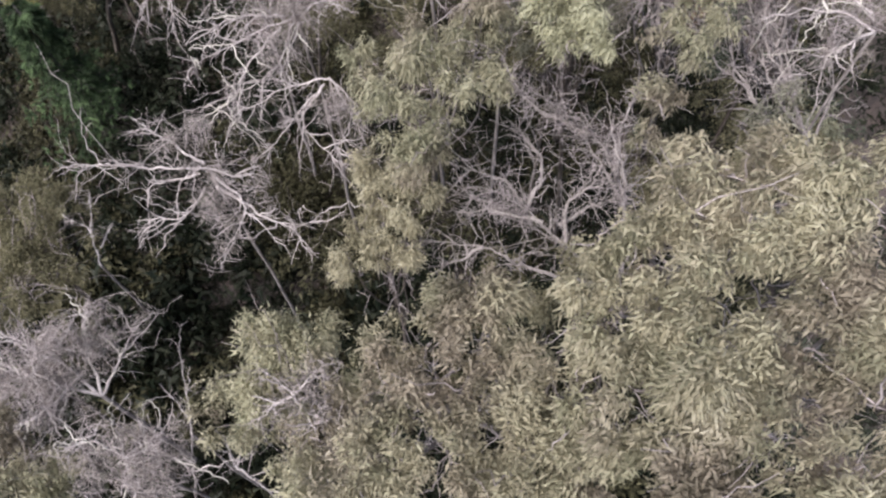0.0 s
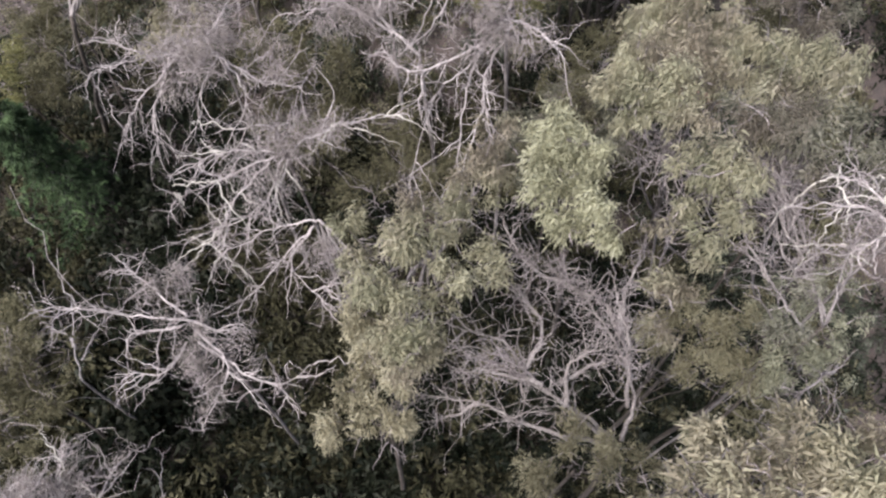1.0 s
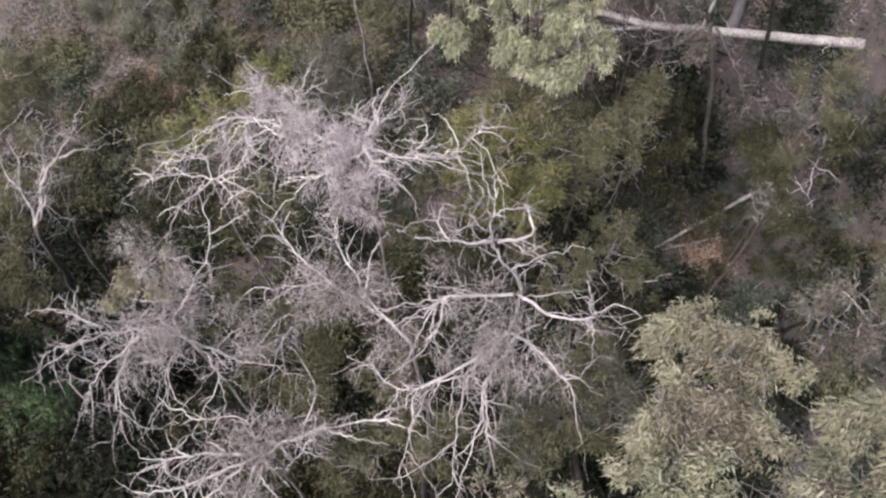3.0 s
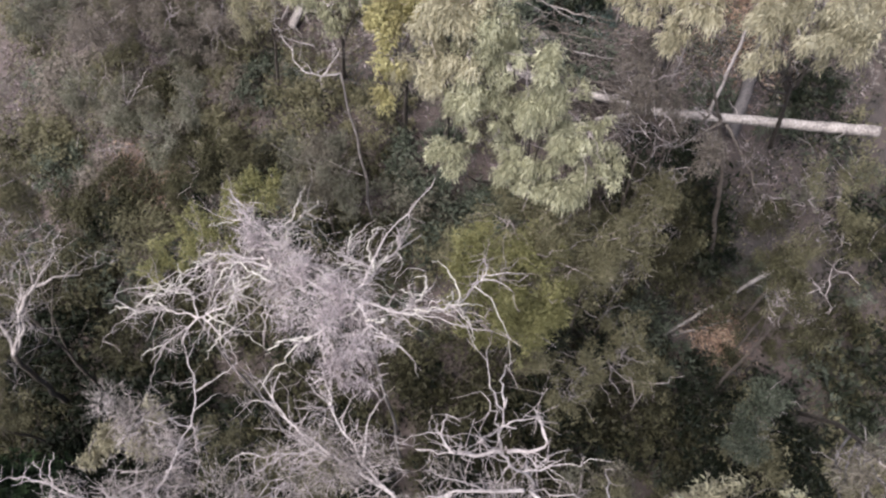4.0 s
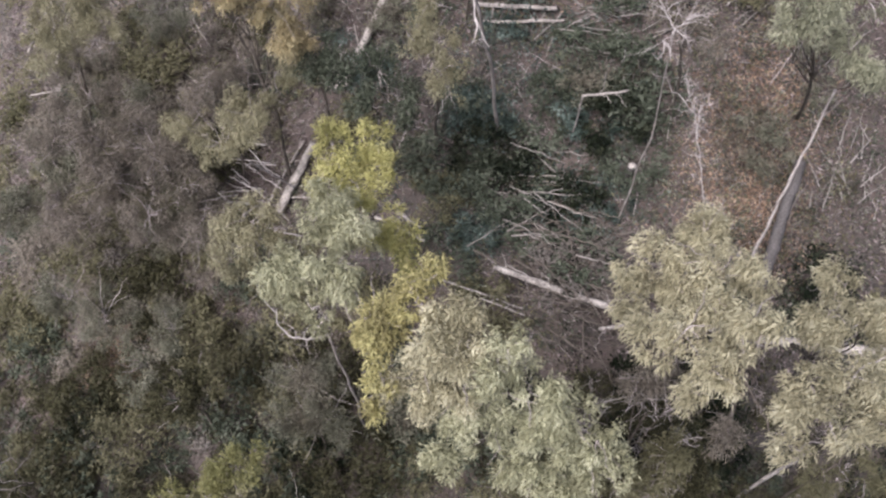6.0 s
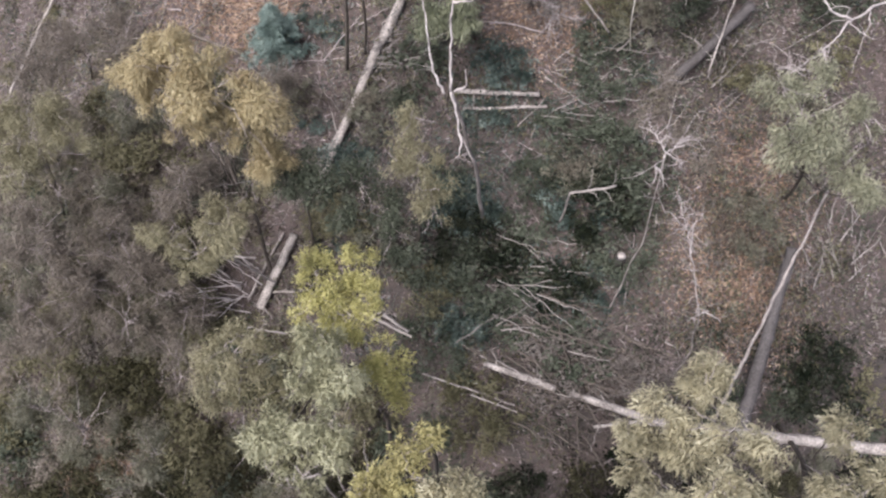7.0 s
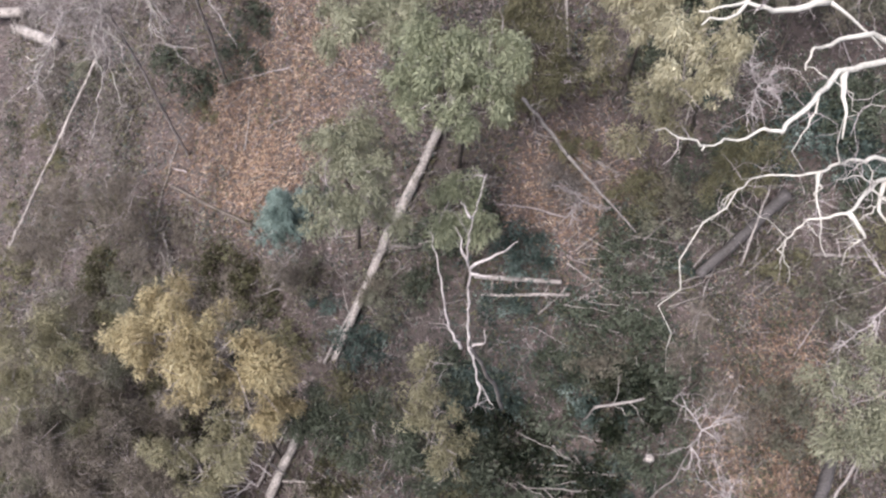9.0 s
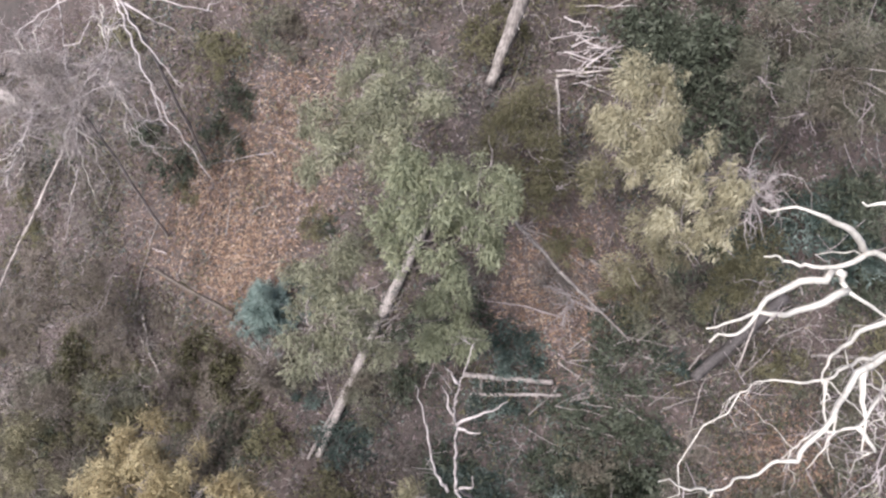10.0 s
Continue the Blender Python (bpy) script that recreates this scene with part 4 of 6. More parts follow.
# dead trees
tree = dead_tree('dead tree with pale bare drooping branches and fine twigs', (-6.4, 11.6), (-6.68, 12.06, 4.8), 0.9, 0.04, 'dead_wood')
limb(tree, (-6.68, 12.06, 4.8), (-8.08, 12.35, 4.4), (-9.25, 12.03, 4.5), (-10.1, 11.72, 4.4))
limb(tree, (-8.08, 12.35, 4.4), (-8.68, 11.48, 3.2), (-8.55, 10.4, 2.6))
limb(tree, (-7.93, 12.27, 4.4), (-9.22, 11.63, 3.2), (-9.63, 11.07, 2.6))
limb(tree, (-6.68, 12.06, 4.8), (-7.28, 11.88, 4.0), (-7.7, 10.97, 2.8))
limb(tree, (-6.53, 11.98, 4.8), (-6.21, 11.64, 3.6), (-6.72, 10.57, 3.0))
limb(tree, (-6.68, 12.06, 4.8), (-5.64, 12.02, 3.8), (-4.7, 13.04, 3.0))
limb(tree, (-4.77, 13.01, 3.0), (-5.11, 12.86, 2.2), (-4.93, 11.87, 1.6))
limb(tree, (-6.68, 12.06, 4.8), (-6.97, 12.56, 5.0), (-6.52, 14.2, 4.8), (-7.12, 15.91, 4.4))
limb(tree, (-8.8, 12.42, 4.4), (-9.82, 12.79, 4.3))
haze(tree, 'dead', (-8.0, 12.21, 4.6, 0.97), (-7.21, 12.06, 4.6, 1.06), (-6.72, 13.15, 4.6, 0.89), (-5.62, 12.4, 4.0, 0.8), (-7.89, 13.96, 4.4, 0.7))
tree = dead_tree('dead tree with pale bare drooping branches and fine twigs', (0.6, 11.3), (0.27, 11.82, 6.8), 0.9, 0.045, 'dead_wood')
limb(tree, (0.27, 11.82, 6.8), (-0.5, 11.23, 6.0), (-1.4, 11.02, 4.6), (-2.0, 9.55, 2.8))
limb(tree, (0.39, 11.7, 6.8), (-0.19, 10.93, 5.8), (-0.07, 10.24, 5.2), (0.12, 9.43, 4.8))
limb(tree, (-0.28, 11.38, 6.3), (-0.64, 10.79, 5.0), (-0.77, 9.26, 4.0))
limb(tree, (-0.17, 11.47, 6.4), (-1.31, 10.84, 6.4), (-2.0, 10.77, 6.3), (-2.55, 11.33, 6.4))
limb(tree, (0.27, 11.82, 6.8), (0.8, 11.32, 7.2), (1.17, 10.82, 7.3), (1.35, 10.91, 7.3))
limb(tree, (0.27, 11.82, 6.8), (0.4, 12.28, 8.0), (-0.24, 12.51, 9.6), (-0.19, 13.18, 10.3))
limb(tree, (-0.24, 12.51, 9.6), (-0.94, 12.43, 9.8), (-1.25, 12.76, 10.0))
limb(tree, (-0.14, 12.51, 9.6), (0.38, 12.53, 9.9), (0.31, 12.92, 10.2))
limb(tree, (0.34, 12.16, 8.0), (0.94, 11.47, 8.8), (1.48, 11.32, 9.2), (1.5, 11.47, 9.3))
limb(tree, (0.24, 12.16, 8.0), (-1.01, 12.15, 7.8), (-1.5, 11.8, 7.6))
limb(tree, (-1.01, 12.15, 7.8), (-1.22, 11.57, 7.0))
haze(tree, 'dead', (-0.06, 11.47, 7.4, 0.85), (-0.44, 11.83, 8.4, 0.6), (-0.98, 11.85, 8.8, 0.5), (0.37, 11.27, 7.6, 0.69), (-0.38, 11.02, 7.0, 0.55), (0.73, 10.85, 7.2, 0.46))
tree = dead_tree('dead leaning tree with a pale bare stem', (-1.4, 11.6), (-1.75, 12.08, 5.0), 0.9, 0.05, 'dead_wood')
limb(tree, (-1.75, 12.08, 5.0), (-2.68, 12.96, 5.3), (-3.27, 13.75, 5.8), (-3.48, 14.36, 6.0))
limb(tree, (-2.81, 13.02, 5.3), (-2.66, 14.02, 5.6))
limb(tree, (-2.15, 12.5, 5.1), (-3.6, 13.28, 5.3), (-5.06, 13.22, 5.0))
limb(tree, (-3.21, 13.05, 5.2), (-4.25, 13.82, 5.6), (-4.99, 14.67, 5.6))
haze(tree, 'dead', (-4.09, 13.23, 5.4, 0.9), (-3.32, 13.06, 5.2, 0.82), (-2.53, 13.13, 5.4, 0.62), (-1.85, 11.93, 5.0, 0.62))
tree = dead_tree('dead tree with pale bare drooping branches and fine twigs', (-4.6, 9.2), (-4.9, 9.67, 4.4), 1, 0.04, 'dead_wood')
limb(tree, (-4.9, 9.67, 4.4), (-3.77, 10.11, 4.8), (-2.17, 10.42, 5.0))
limb(tree, (-4.9, 9.67, 4.4), (-5.42, 10.48, 4.2), (-6.62, 10.47, 4.0))
limb(tree, (-4.9, 9.67, 4.4), (-6.13, 9.17, 4.2), (-7.69, 8.78, 3.4))
limb(tree, (-5.27, 9.43, 4.3), (-6.38, 8.57, 3.4), (-6.57, 7.74, 2.6))
limb(tree, (-4.89, 9.54, 4.4), (-5.56, 8.56, 3.6), (-7.5, 8.09, 2.6))
limb(tree, (-5.15, 9.66, 4.4), (-6.27, 9.62, 4.4), (-7.23, 9.43, 4.0))
limb(tree, (-4.76, 9.55, 4.4), (-5.11, 8.62, 4.0))
haze(tree, 'dead', (-5.55, 9.6, 4.4, 0.71), (-4.68, 10.09, 4.6, 0.71), (-3.89, 10.06, 4.8, 0.63), (-5.49, 8.99, 4.3, 0.63), (-4.9, 9.49, 4.4, 0.63))
tree = dead_tree('dead tree with pale bare drooping branches and fine twigs', (-3.7, 7.5), (-3.97, 7.99, 4.2), 0.9, 0.032, 'dead_wood')
limb(tree, (-3.97, 7.99, 4.2), (-5.2, 7.85, 3.8), (-6.27, 7.42, 3.5))
limb(tree, (-4.1, 7.88, 4.1), (-4.65, 7.11, 3.5), (-3.73, 6.26, 3.0))
limb(tree, (-3.97, 7.99, 4.2), (-3.47, 7.24, 3.6), (-3.83, 6.73, 3.0))
limb(tree, (-4.1, 7.88, 4.1), (-4.95, 7.27, 3.4), (-5.55, 6.55, 3.0))
limb(tree, (-3.97, 7.99, 4.2), (-3.05, 7.19, 3.8))
haze(tree, 'dead', (-3.48, 7.01, 4.2, 0.5), (-4.03, 7.14, 4.0, 0.43))
tree = dead_tree('dead tree with pale bare drooping branches and fine twigs', (-6.3, 5.0), (-6.6, 5.45, 4.2), 0.9, 0.038, 'dead_wood')
limb(tree, (-6.6, 5.45, 4.2), (-8.48, 5.78, 3.6), (-10.31, 6.02, 3.2))
limb(tree, (-6.74, 5.57, 4.2), (-8.1, 6.6, 3.6), (-9.21, 7.51, 3.0))
limb(tree, (-6.82, 5.32, 4.2), (-7.82, 5.33, 3.8), (-8.26, 5.11, 3.6))
limb(tree, (-6.65, 4.96, 4.2), (-7.1, 4.33, 4.0), (-8.35, 4.34, 3.6))
limb(tree, (-6.38, 4.95, 4.3), (-5.35, 4.33, 4.2), (-4.57, 4.18, 3.8), (-3.94, 4.74, 3.4))
limb(tree, (-6.41, 5.19, 4.3), (-5.68, 4.47, 4.4), (-5.87, 3.71, 4.0))
limb(tree, (-4.57, 4.18, 3.8), (-4.36, 3.82, 3.4))
limb(tree, (-6.6, 5.45, 4.2), (-5.8, 5.2, 4.3), (-5.55, 5.65, 4.0))
haze(tree, 'dead', (-6.76, 5.68, 4.2, 0.7), (-6.13, 4.92, 4.3, 0.68), (-7.04, 6.39, 4.0, 0.43), (-6.3, 4.2, 4.2, 0.54), (-5.51, 4.71, 4.2, 0.48), (-7.84, 6.17, 3.8, 0.43))
tree = dead_tree('dead tree with a dense pinkish white twiggy crown', (-2.8, 15.8), (-3.11, 16.32, 6.2), 1.4, 0.035, 'dead_wood')
limb(tree, (-3.11, 16.32, 6.2), (-4.35, 17.74, 4.8), (-5.53, 18.64, 4.4), (-6.23, 19.4, 4.0))
limb(tree, (-4.79, 18.05, 4.6), (-5.09, 18.77, 4.0), (-4.78, 19.79, 3.3))
limb(tree, (-4.35, 17.74, 4.8), (-3.72, 18.0, 3.8), (-3.55, 18.96, 3.4))
limb(tree, (-3.43, 16.68, 5.6), (-2.85, 17.04, 5.6), (-2.08, 17.83, 5.8))
limb(tree, (-2.99, 16.32, 6.2), (-1.95, 15.97, 6.3), (-0.93, 16.24, 6.1), (-0.35, 16.9, 6.0))
limb(tree, (-2.06, 15.97, 6.3), (-1.51, 16.6, 6.0))
limb(tree, (-3.82, 16.84, 5.4), (-5.87, 17.73, 4.8), (-5.96, 16.84, 4.8))
limb(tree, (-5.42, 17.91, 4.6), (-6.71, 18.15, 4.2), (-6.83, 17.67, 4.0))
limb(tree, (-3.21, 16.21, 6.2), (-3.6, 15.61, 6.4), (-4.13, 15.29, 6.4))
limb(tree, (-2.98, 16.19, 6.3), (-2.57, 15.37, 6.6))
limb(tree, (-3.11, 16.32, 6.2), (-4.02, 16.68, 5.6), (-5.02, 17.17, 5.0))
limb(tree, (-3.11, 16.43, 6.2), (-2.72, 17.11, 5.8), (-3.28, 17.64, 5.2))
# These sprays use the lighter leaf copy so the crown looks more strongly lit.
haze(tree, 'brightened', (-5.82, 18.53, 4.4, 0.56), (-4.77, 17.92, 4.8, 0.6), (-4.92, 17.14, 5.0, 0.53), (-3.82, 16.76, 5.5, 0.61), (-3.05, 16.45, 5.8, 0.64), (-3.32, 15.68, 6.1, 0.67), (-2.63, 15.72, 6.2, 0.59), (-3.02, 14.96, 6.4, 0.57), (-3.96, 15.97, 5.8, 0.5))
tree = dead_tree('small dead tree with pale crooked branches', (-6.9, 16.4), (-7.22, 16.91, 3.2), 1.2, 0.03, 'dead_wood')
limb(tree, (-7.22, 16.91, 3.2), (-6.22, 17.23, 3.6), (-6.19, 17.99, 3.8))
limb(tree, (-7.22, 16.91, 3.2), (-7.65, 17.71, 3.0), (-8.74, 17.66, 2.6))
limb(tree, (-7.22, 16.91, 3.2), (-8.2, 17.26, 2.8), (-9.04, 17.35, 2.4))
limb(tree, (-7.09, 16.91, 3.2), (-6.39, 16.29, 3.0))
limb(tree, (-7.22, 16.91, 3.2), (-8.13, 16.35, 2.6))
tree = dead_tree('bare dead tree with a forked pale stem', (-16.0, 17.9), (-13.22, 16.89, 0.00), 0.5, 0.085, 'grey_bark')
limb(tree, (-13.22, 16.89, 0.00), (-12.97, 17.28, 0.40), (-12.92, 17.83, 0.80), (-12.80, 18.38, 1.20), (-12.80, 19.13, 1.60))
limb(tree, (-13.22, 16.89, 0.00), (-13.25, 17.27, 0.40), (-13.43, 17.62, 0.80), (-13.56, 18.37, 1.20), (-13.87, 18.97, 1.50))
limb(tree, (-12.90, 17.83, 0.80), (-12.46, 18.36, 1.30), (-11.88, 19.00, 1.80), (-11.79, 19.47, 2.00))
limb(tree, (-12.46, 18.36, 1.30), (-11.93, 18.63, 1.40), (-11.34, 18.73, 1.40))
limb(tree, (-13.14, 16.97, 0.10), (-12.89, 17.38, 0.40), (-12.85, 17.94, 0.80), (-12.99, 18.55, 1.40))
limb(tree, (-13.43, 17.62, 0.80), (-13.77, 17.88, 1.00), (-14.04, 18.36, 1.20))
tree = dead_tree('bare dead sapling with a pale forked stem', (-11.9, 5.4), (-12.18, 5.87, -3.6), 0.4, 0.04, 'dead_wood')
limb(tree, (-12.18, 5.87, -3.6), (-13.03, 7.34, -4.0), (-13.99, 7.86, -4.0), (-14.59, 8.87, -3.8))
limb(tree, (-12.89, 7.07, -4.0), (-13.25, 8.72, -4.0))
limb(tree, (-12.45, 6.6, -3.8), (-12.14, 7.27, -3.6))
tree = dead_tree('dead tree with thick grey limbs and lilac twigs', (-9.5, 0.3), (-9.78, 0.83, 0.5), 1.2, 0.06, 'dead_wood')
limb(tree, (-9.78, 0.83, 0.5), (-11.14, 1.77, 0.8), (-12.47, 2.29, 1.0))
limb(tree, (-9.78, 0.83, 0.5), (-10.44, 2.29, 0.6), (-10.45, 3.22, 0.6))
limb(tree, (-9.78, 0.83, 0.5), (-9.39, 2.79, 0.0))
limb(tree, (-9.78, 0.83, 0.5), (-11.24, 1.08, 0.6), (-12.63, 1.7, 0.4))
limb(tree, (-10.28, 1.39, 0.6), (-11.16, 0.14, 1.0), (-11.94, -0.15, 1.0))
haze(tree, 'dead', (-10.41, 2.14, 0.6, 0.82), (-9.85, 2.54, 0.3, 0.75), (-11.37, 0.74, 0.8, 0.8), (-10.66, 1.09, 0.6, 0.73))
tree = dead_tree('dead sapling with a white forked stem', (-7.5, -0.4), (-7.79, 0.13, -1.0), 0.3, 0.03, 'dead_wood')
limb(tree, (-7.79, 0.13, -1.0), (-8.21, 1.28, -1.4), (-8.77, 2.75, -1.8))
limb(tree, (-7.99, 0.62, -1.2), (-9.04, 1.63, -1.6))
limb(tree, (-7.79, 0.13, -1.0), (-7.46, -0.82, -0.5))
tree = dead_tree('dead sapling with a white forked stem', (-5.5, -1.6), (-5.75, -1.13, 2.0), 0.3, 0.03, 'dead_wood')
limb(tree, (-5.75, -1.13, 2.0), (-6.27, -0.3, 1.6))
limb(tree, (-5.75, -1.13, 2.0), (-5.73, -0.45, 1.8))
limb(tree, (-5.75, -1.13, 2.0), (-4.84, -1.66, 2.4))
tree = dead_tree('gum with a fan of bare grey limbs', (3.3, 2.7), (3.0, 3.21, 2.6), 1.3, 0.07, 'grey_bark')
limb(tree, (3.0, 3.21, 2.6), (1.74, 3.89, 3.5), (0.8, 4.43, 4.3), (-0.07, 4.89, 4.6))
limb(tree, (2.87, 3.2, 2.6), (1.05, 3.57, 2.8), (-0.13, 4.0, 3.1), (-1.55, 4.16, 3.1))
limb(tree, (3.1, 3.3, 2.8), (3.25, 4.29, 3.6), (2.32, 5.52, 5.0), (1.0, 6.3, 6.2))
limb(tree, (3.14, 3.95, 3.4), (2.89, 5.04, 5.0), (2.41, 6.17, 6.0))
limb(tree, (1.18, 4.24, 4.1), (0.19, 4.44, 4.2), (-0.79, 4.53, 4.0))
limb(tree, (0.8, 4.43, 4.3), (1.11, 5.24, 5.0), (0.35, 6.02, 5.6))
limb(tree, (1.74, 3.89, 3.5), (1.77, 4.68, 4.4), (2.65, 4.91, 5.0))
limb(tree, (-0.13, 4.0, 3.1), (-1.15, 3.69, 2.6))
limb(tree, (3.28, 4.59, 3.4), (2.88, 5.35, 4.4), (2.03, 6.04, 5.4), (0.8, 6.31, 6.0))
limb(tree, (2.13, 5.8, 5.4), (0.69, 6.3, 6.0), (0.1, 7.24, 6.4))
limb(tree, (2.87, 5.23, 4.4), (2.85, 6.06, 5.4), (3.11, 6.6, 6.0))
limb(tree, (0.98, 4.33, 3.8), (0.32, 5.0, 4.6), (-0.53, 5.17, 4.8))
limb(tree, (1.62, 4.39, 3.6), (2.43, 4.76, 4.0), (3.06, 4.96, 4.0))
limb(tree, (0.86, 4.45, 3.8), (0.11, 4.64, 4.0), (-0.88, 5.02, 4.4))
limb(tree, (2.86, 3.46, 2.6), (1.66, 4.09, 3.2), (0.23, 4.64, 4.0))
tree = dead_tree('gum with tall bare grey limbs', (7.1, 4.7), (6.79, 5.22, 5.6), 1.1, 0.045, 'grey_bark')
limb(tree, (6.79, 5.22, 5.6), (5.74, 6.42, 7.6), (5.04, 7.2, 8.4), (4.94, 8.23, 8.8))
limb(tree, (5.58, 6.57, 7.8), (5.52, 7.08, 7.6), (5.02, 7.47, 8.0))
limb(tree, (6.57, 5.57, 6.0), (5.7, 5.95, 7.0), (5.25, 6.63, 7.6))
limb(tree, (6.79, 5.22, 5.6), (6.85, 5.98, 7.0), (6.71, 7.33, 7.6))
limb(tree, (6.77, 5.33, 5.8), (5.73, 6.28, 7.4), (5.25, 7.3, 8.2), (5.44, 8.26, 8.6))
limb(tree, (5.87, 6.02, 7.2), (5.23, 6.79, 7.8), (4.59, 8.35, 8.4))
limb(tree, (6.01, 4.82, 6.4), (5.26, 5.63, 7.0), (4.29, 6.59, 7.4), (3.59, 8.35, 7.4))
limb(tree, (5.26, 5.63, 7.0), (4.79, 6.37, 7.4), (4.63, 7.32, 7.6))
limb(tree, (6.74, 4.27, 6.0), (5.76, 3.61, 6.6), (5.0, 2.84, 7.0))
limb(tree, (5.49, 6.46, 7.8), (5.75, 7.2, 8.2), (5.67, 7.9, 8.4))
tree = dead_tree('dead tree with a bundle of white branches', (6.9, 5.2), (6.57, 5.66, 9.4), 1.3, 0.035, 'dead_wood')
limb(tree, (6.57, 5.66, 9.4), (5.98, 6.1, 9.4), (5.36, 6.03, 9.2))
limb(tree, (6.57, 5.66, 9.4), (5.96, 5.43, 9.2), (5.7, 5.09, 9.0))
limb(tree, (6.51, 5.88, 9.6), (6.04, 6.43, 9.6), (5.67, 6.67, 9.4))
limb(tree, (6.55, 5.83, 9.5), (6.2, 6.2, 9.6))
haze(tree, 'dead', (6.28, 5.82, 9.5, 0.54), (5.98, 5.54, 9.2, 0.44))
tree = dead_tree('gum with bare grey limbs', (6.1, 7.2), (5.82, 7.7, 7.0), 1.2, 0.045, 'grey_bark')
limb(tree, (5.82, 7.7, 7.0), (5.42, 8.13, 7.4), (5.16, 8.28, 7.6))
limb(tree, (5.82, 7.7, 7.0), (5.55, 8.2, 7.6), (5.25, 8.61, 8.0))
limb(tree, (4.38, 7.66, 7.0), (3.75, 8.11, 7.2), (3.19, 8.23, 7.0))
limb(tree, (4.33, 7.37, 7.0), (3.81, 7.93, 7.2), (3.5, 8.55, 7.2))
limb(tree, (4.15, 7.67, 7.0), (3.51, 8.02, 7.2), (2.96, 8.48, 7.0))
limb(tree, (5.6, 9.22, 7.0), (5.25, 9.6, 7.2), (4.72, 9.69, 7.2))
tree = dead_tree('snapped grey trunk of a dead tree', (8.9, 25.6), (8.63, 26.09, -5.0), 0.6, 0.1, 'grey_bark')
limb(tree, (8.63, 26.09, -5.0), (8.29, 26.67, -4.0))
limb(tree, (8.56, 26.6, -4.6), (9.0, 27.23, -4.0))
tree = dead_tree('thin forked grey stem of a dead tree', (3.2, 22.0), (2.93, 22.49, -1.0), 0.4, 0.05, 'grey_bark')
limb(tree, (2.93, 22.49, -1.0), (2.86, 22.73, 0.2), (2.94, 23.22, 1.0))
limb(tree, (2.92, 22.66, -0.6), (3.75, 23.37, 0.0))
tree = dead_tree('thin forked grey stem of a dead tree', (6.1, 22.4), (5.79, 22.86, -4.6), 0.4, 0.04, 'grey_bark')
limb(tree, (5.79, 22.86, -4.6), (5.38, 21.94, -6.0), (4.7, 20.71, -7.5))
limb(tree, (5.79, 22.86, -4.6), (6.05, 23.7, -3.6))
tree = dead_tree('dead tree with a thick grey broken crown', (9.3, 23.4), (7.2, 24.37, 0.8), 0.5, 0.07, 'bark')
limb(tree, (7.2, 24.37, 0.8), (6.28, 24.65, 3.0), (6.38, 24.77, 4.0))
limb(tree, (7.2, 24.37, 0.8), (5.56, 24.39, 2.0))
limb(tree, (7.42, 24.28, 0.6), (8.12, 23.06, 0.0), (8.75, 22.18, -1.0))
limb(tree, (6.99, 24.45, 1.0), (6.09, 23.4, 2.0))
limb(tree, (7.18, 24.18, 0.8), (5.63, 23.61, 0.0))
tree = dead_tree('dead branch with a white hooked tip', (-4.0, 24.2), (-4.27, 24.71, 2.5), 0.3, 0.035, 'dead_wood')
limb(tree, (-4.27, 24.71, 2.5), (-4.97, 24.55, 2.6), (-5.51, 24.8, 2.8), (-5.64, 25.29, 3.0))
limb(tree, (-4.73, 24.56, 2.6), (-4.24, 25.15, 3.0))
tree = dead_tree('thin dead sapling with a pale twiggy top', (7.1, 28.6), (6.76, 29.07, 1.5), 0.6, 0.02, 'dead_wood')
limb(tree, (6.76, 29.07, 1.5), (5.88, 30.03, 4.4), (5.61, 30.77, 5.0))
limb(tree, (5.82, 29.71, 4.4), (6.03, 30.68, 4.8))
limb(tree, (6.76, 29.07, 1.5), (6.31, 28.81, 1.8))
limb(tree, (6.76, 29.07, 1.5), (7.04, 29.2, 1.6))
tree = dead_tree('dead sapling with pale spreading twigs', (5.2, 31.0), (4.86, 31.53, 6.8), 1.2, 0.018, 'dead_wood')
limb(tree, (4.86, 31.53, 6.8), (4.37, 32.02, 7.4))
limb(tree, (4.86, 31.53, 6.8), (5.35, 31.77, 7.2))
limb(tree, (4.86, 31.53, 6.8), (4.51, 31.08, 6.8))
limb(tree, (4.86, 31.53, 6.8), (5.3, 31.3, 6.6))
tree = dead_tree('tall dead tree with thick white bare limbs', (20, 35), (5.19, 34.08, 17.6), 0.1, 0.058, 'white')
limb(tree, (5.19, 34.08, 17.6), (4.19, 34.45, 18.6), (3.44, 34.23, 18.8), (2.95, 34.28, 19.0), (2.63, 34.3, 19.1))
limb(tree, (3.44, 34.23, 18.8), (2.83, 33.96, 18.9), (2.34, 33.6, 19.0), (1.94, 33.43, 19.0))
limb(tree, (3.55, 34.27, 18.7), (3.78, 34.11, 18.5), (4.5, 33.76, 18.0))
limb(tree, (3.72, 34.11, 18.5), (2.92, 33.8, 18.8), (2.48, 33.71, 19.0), (1.9, 33.54, 19.1))
limb(tree, (3.91, 34.49, 18.7), (3.27, 34.58, 19.4), (2.55, 34.67, 19.5))
limb(tree, (4.55, 34.82, 18.6), (4.35, 35.1, 18.6), (4.09, 35.14, 18.6))
limb(tree, (5.19, 34.08, 17.6), (4.16, 33.8, 18.2), (3.44, 33.44, 18.5), (3.17, 33.06, 18.6))
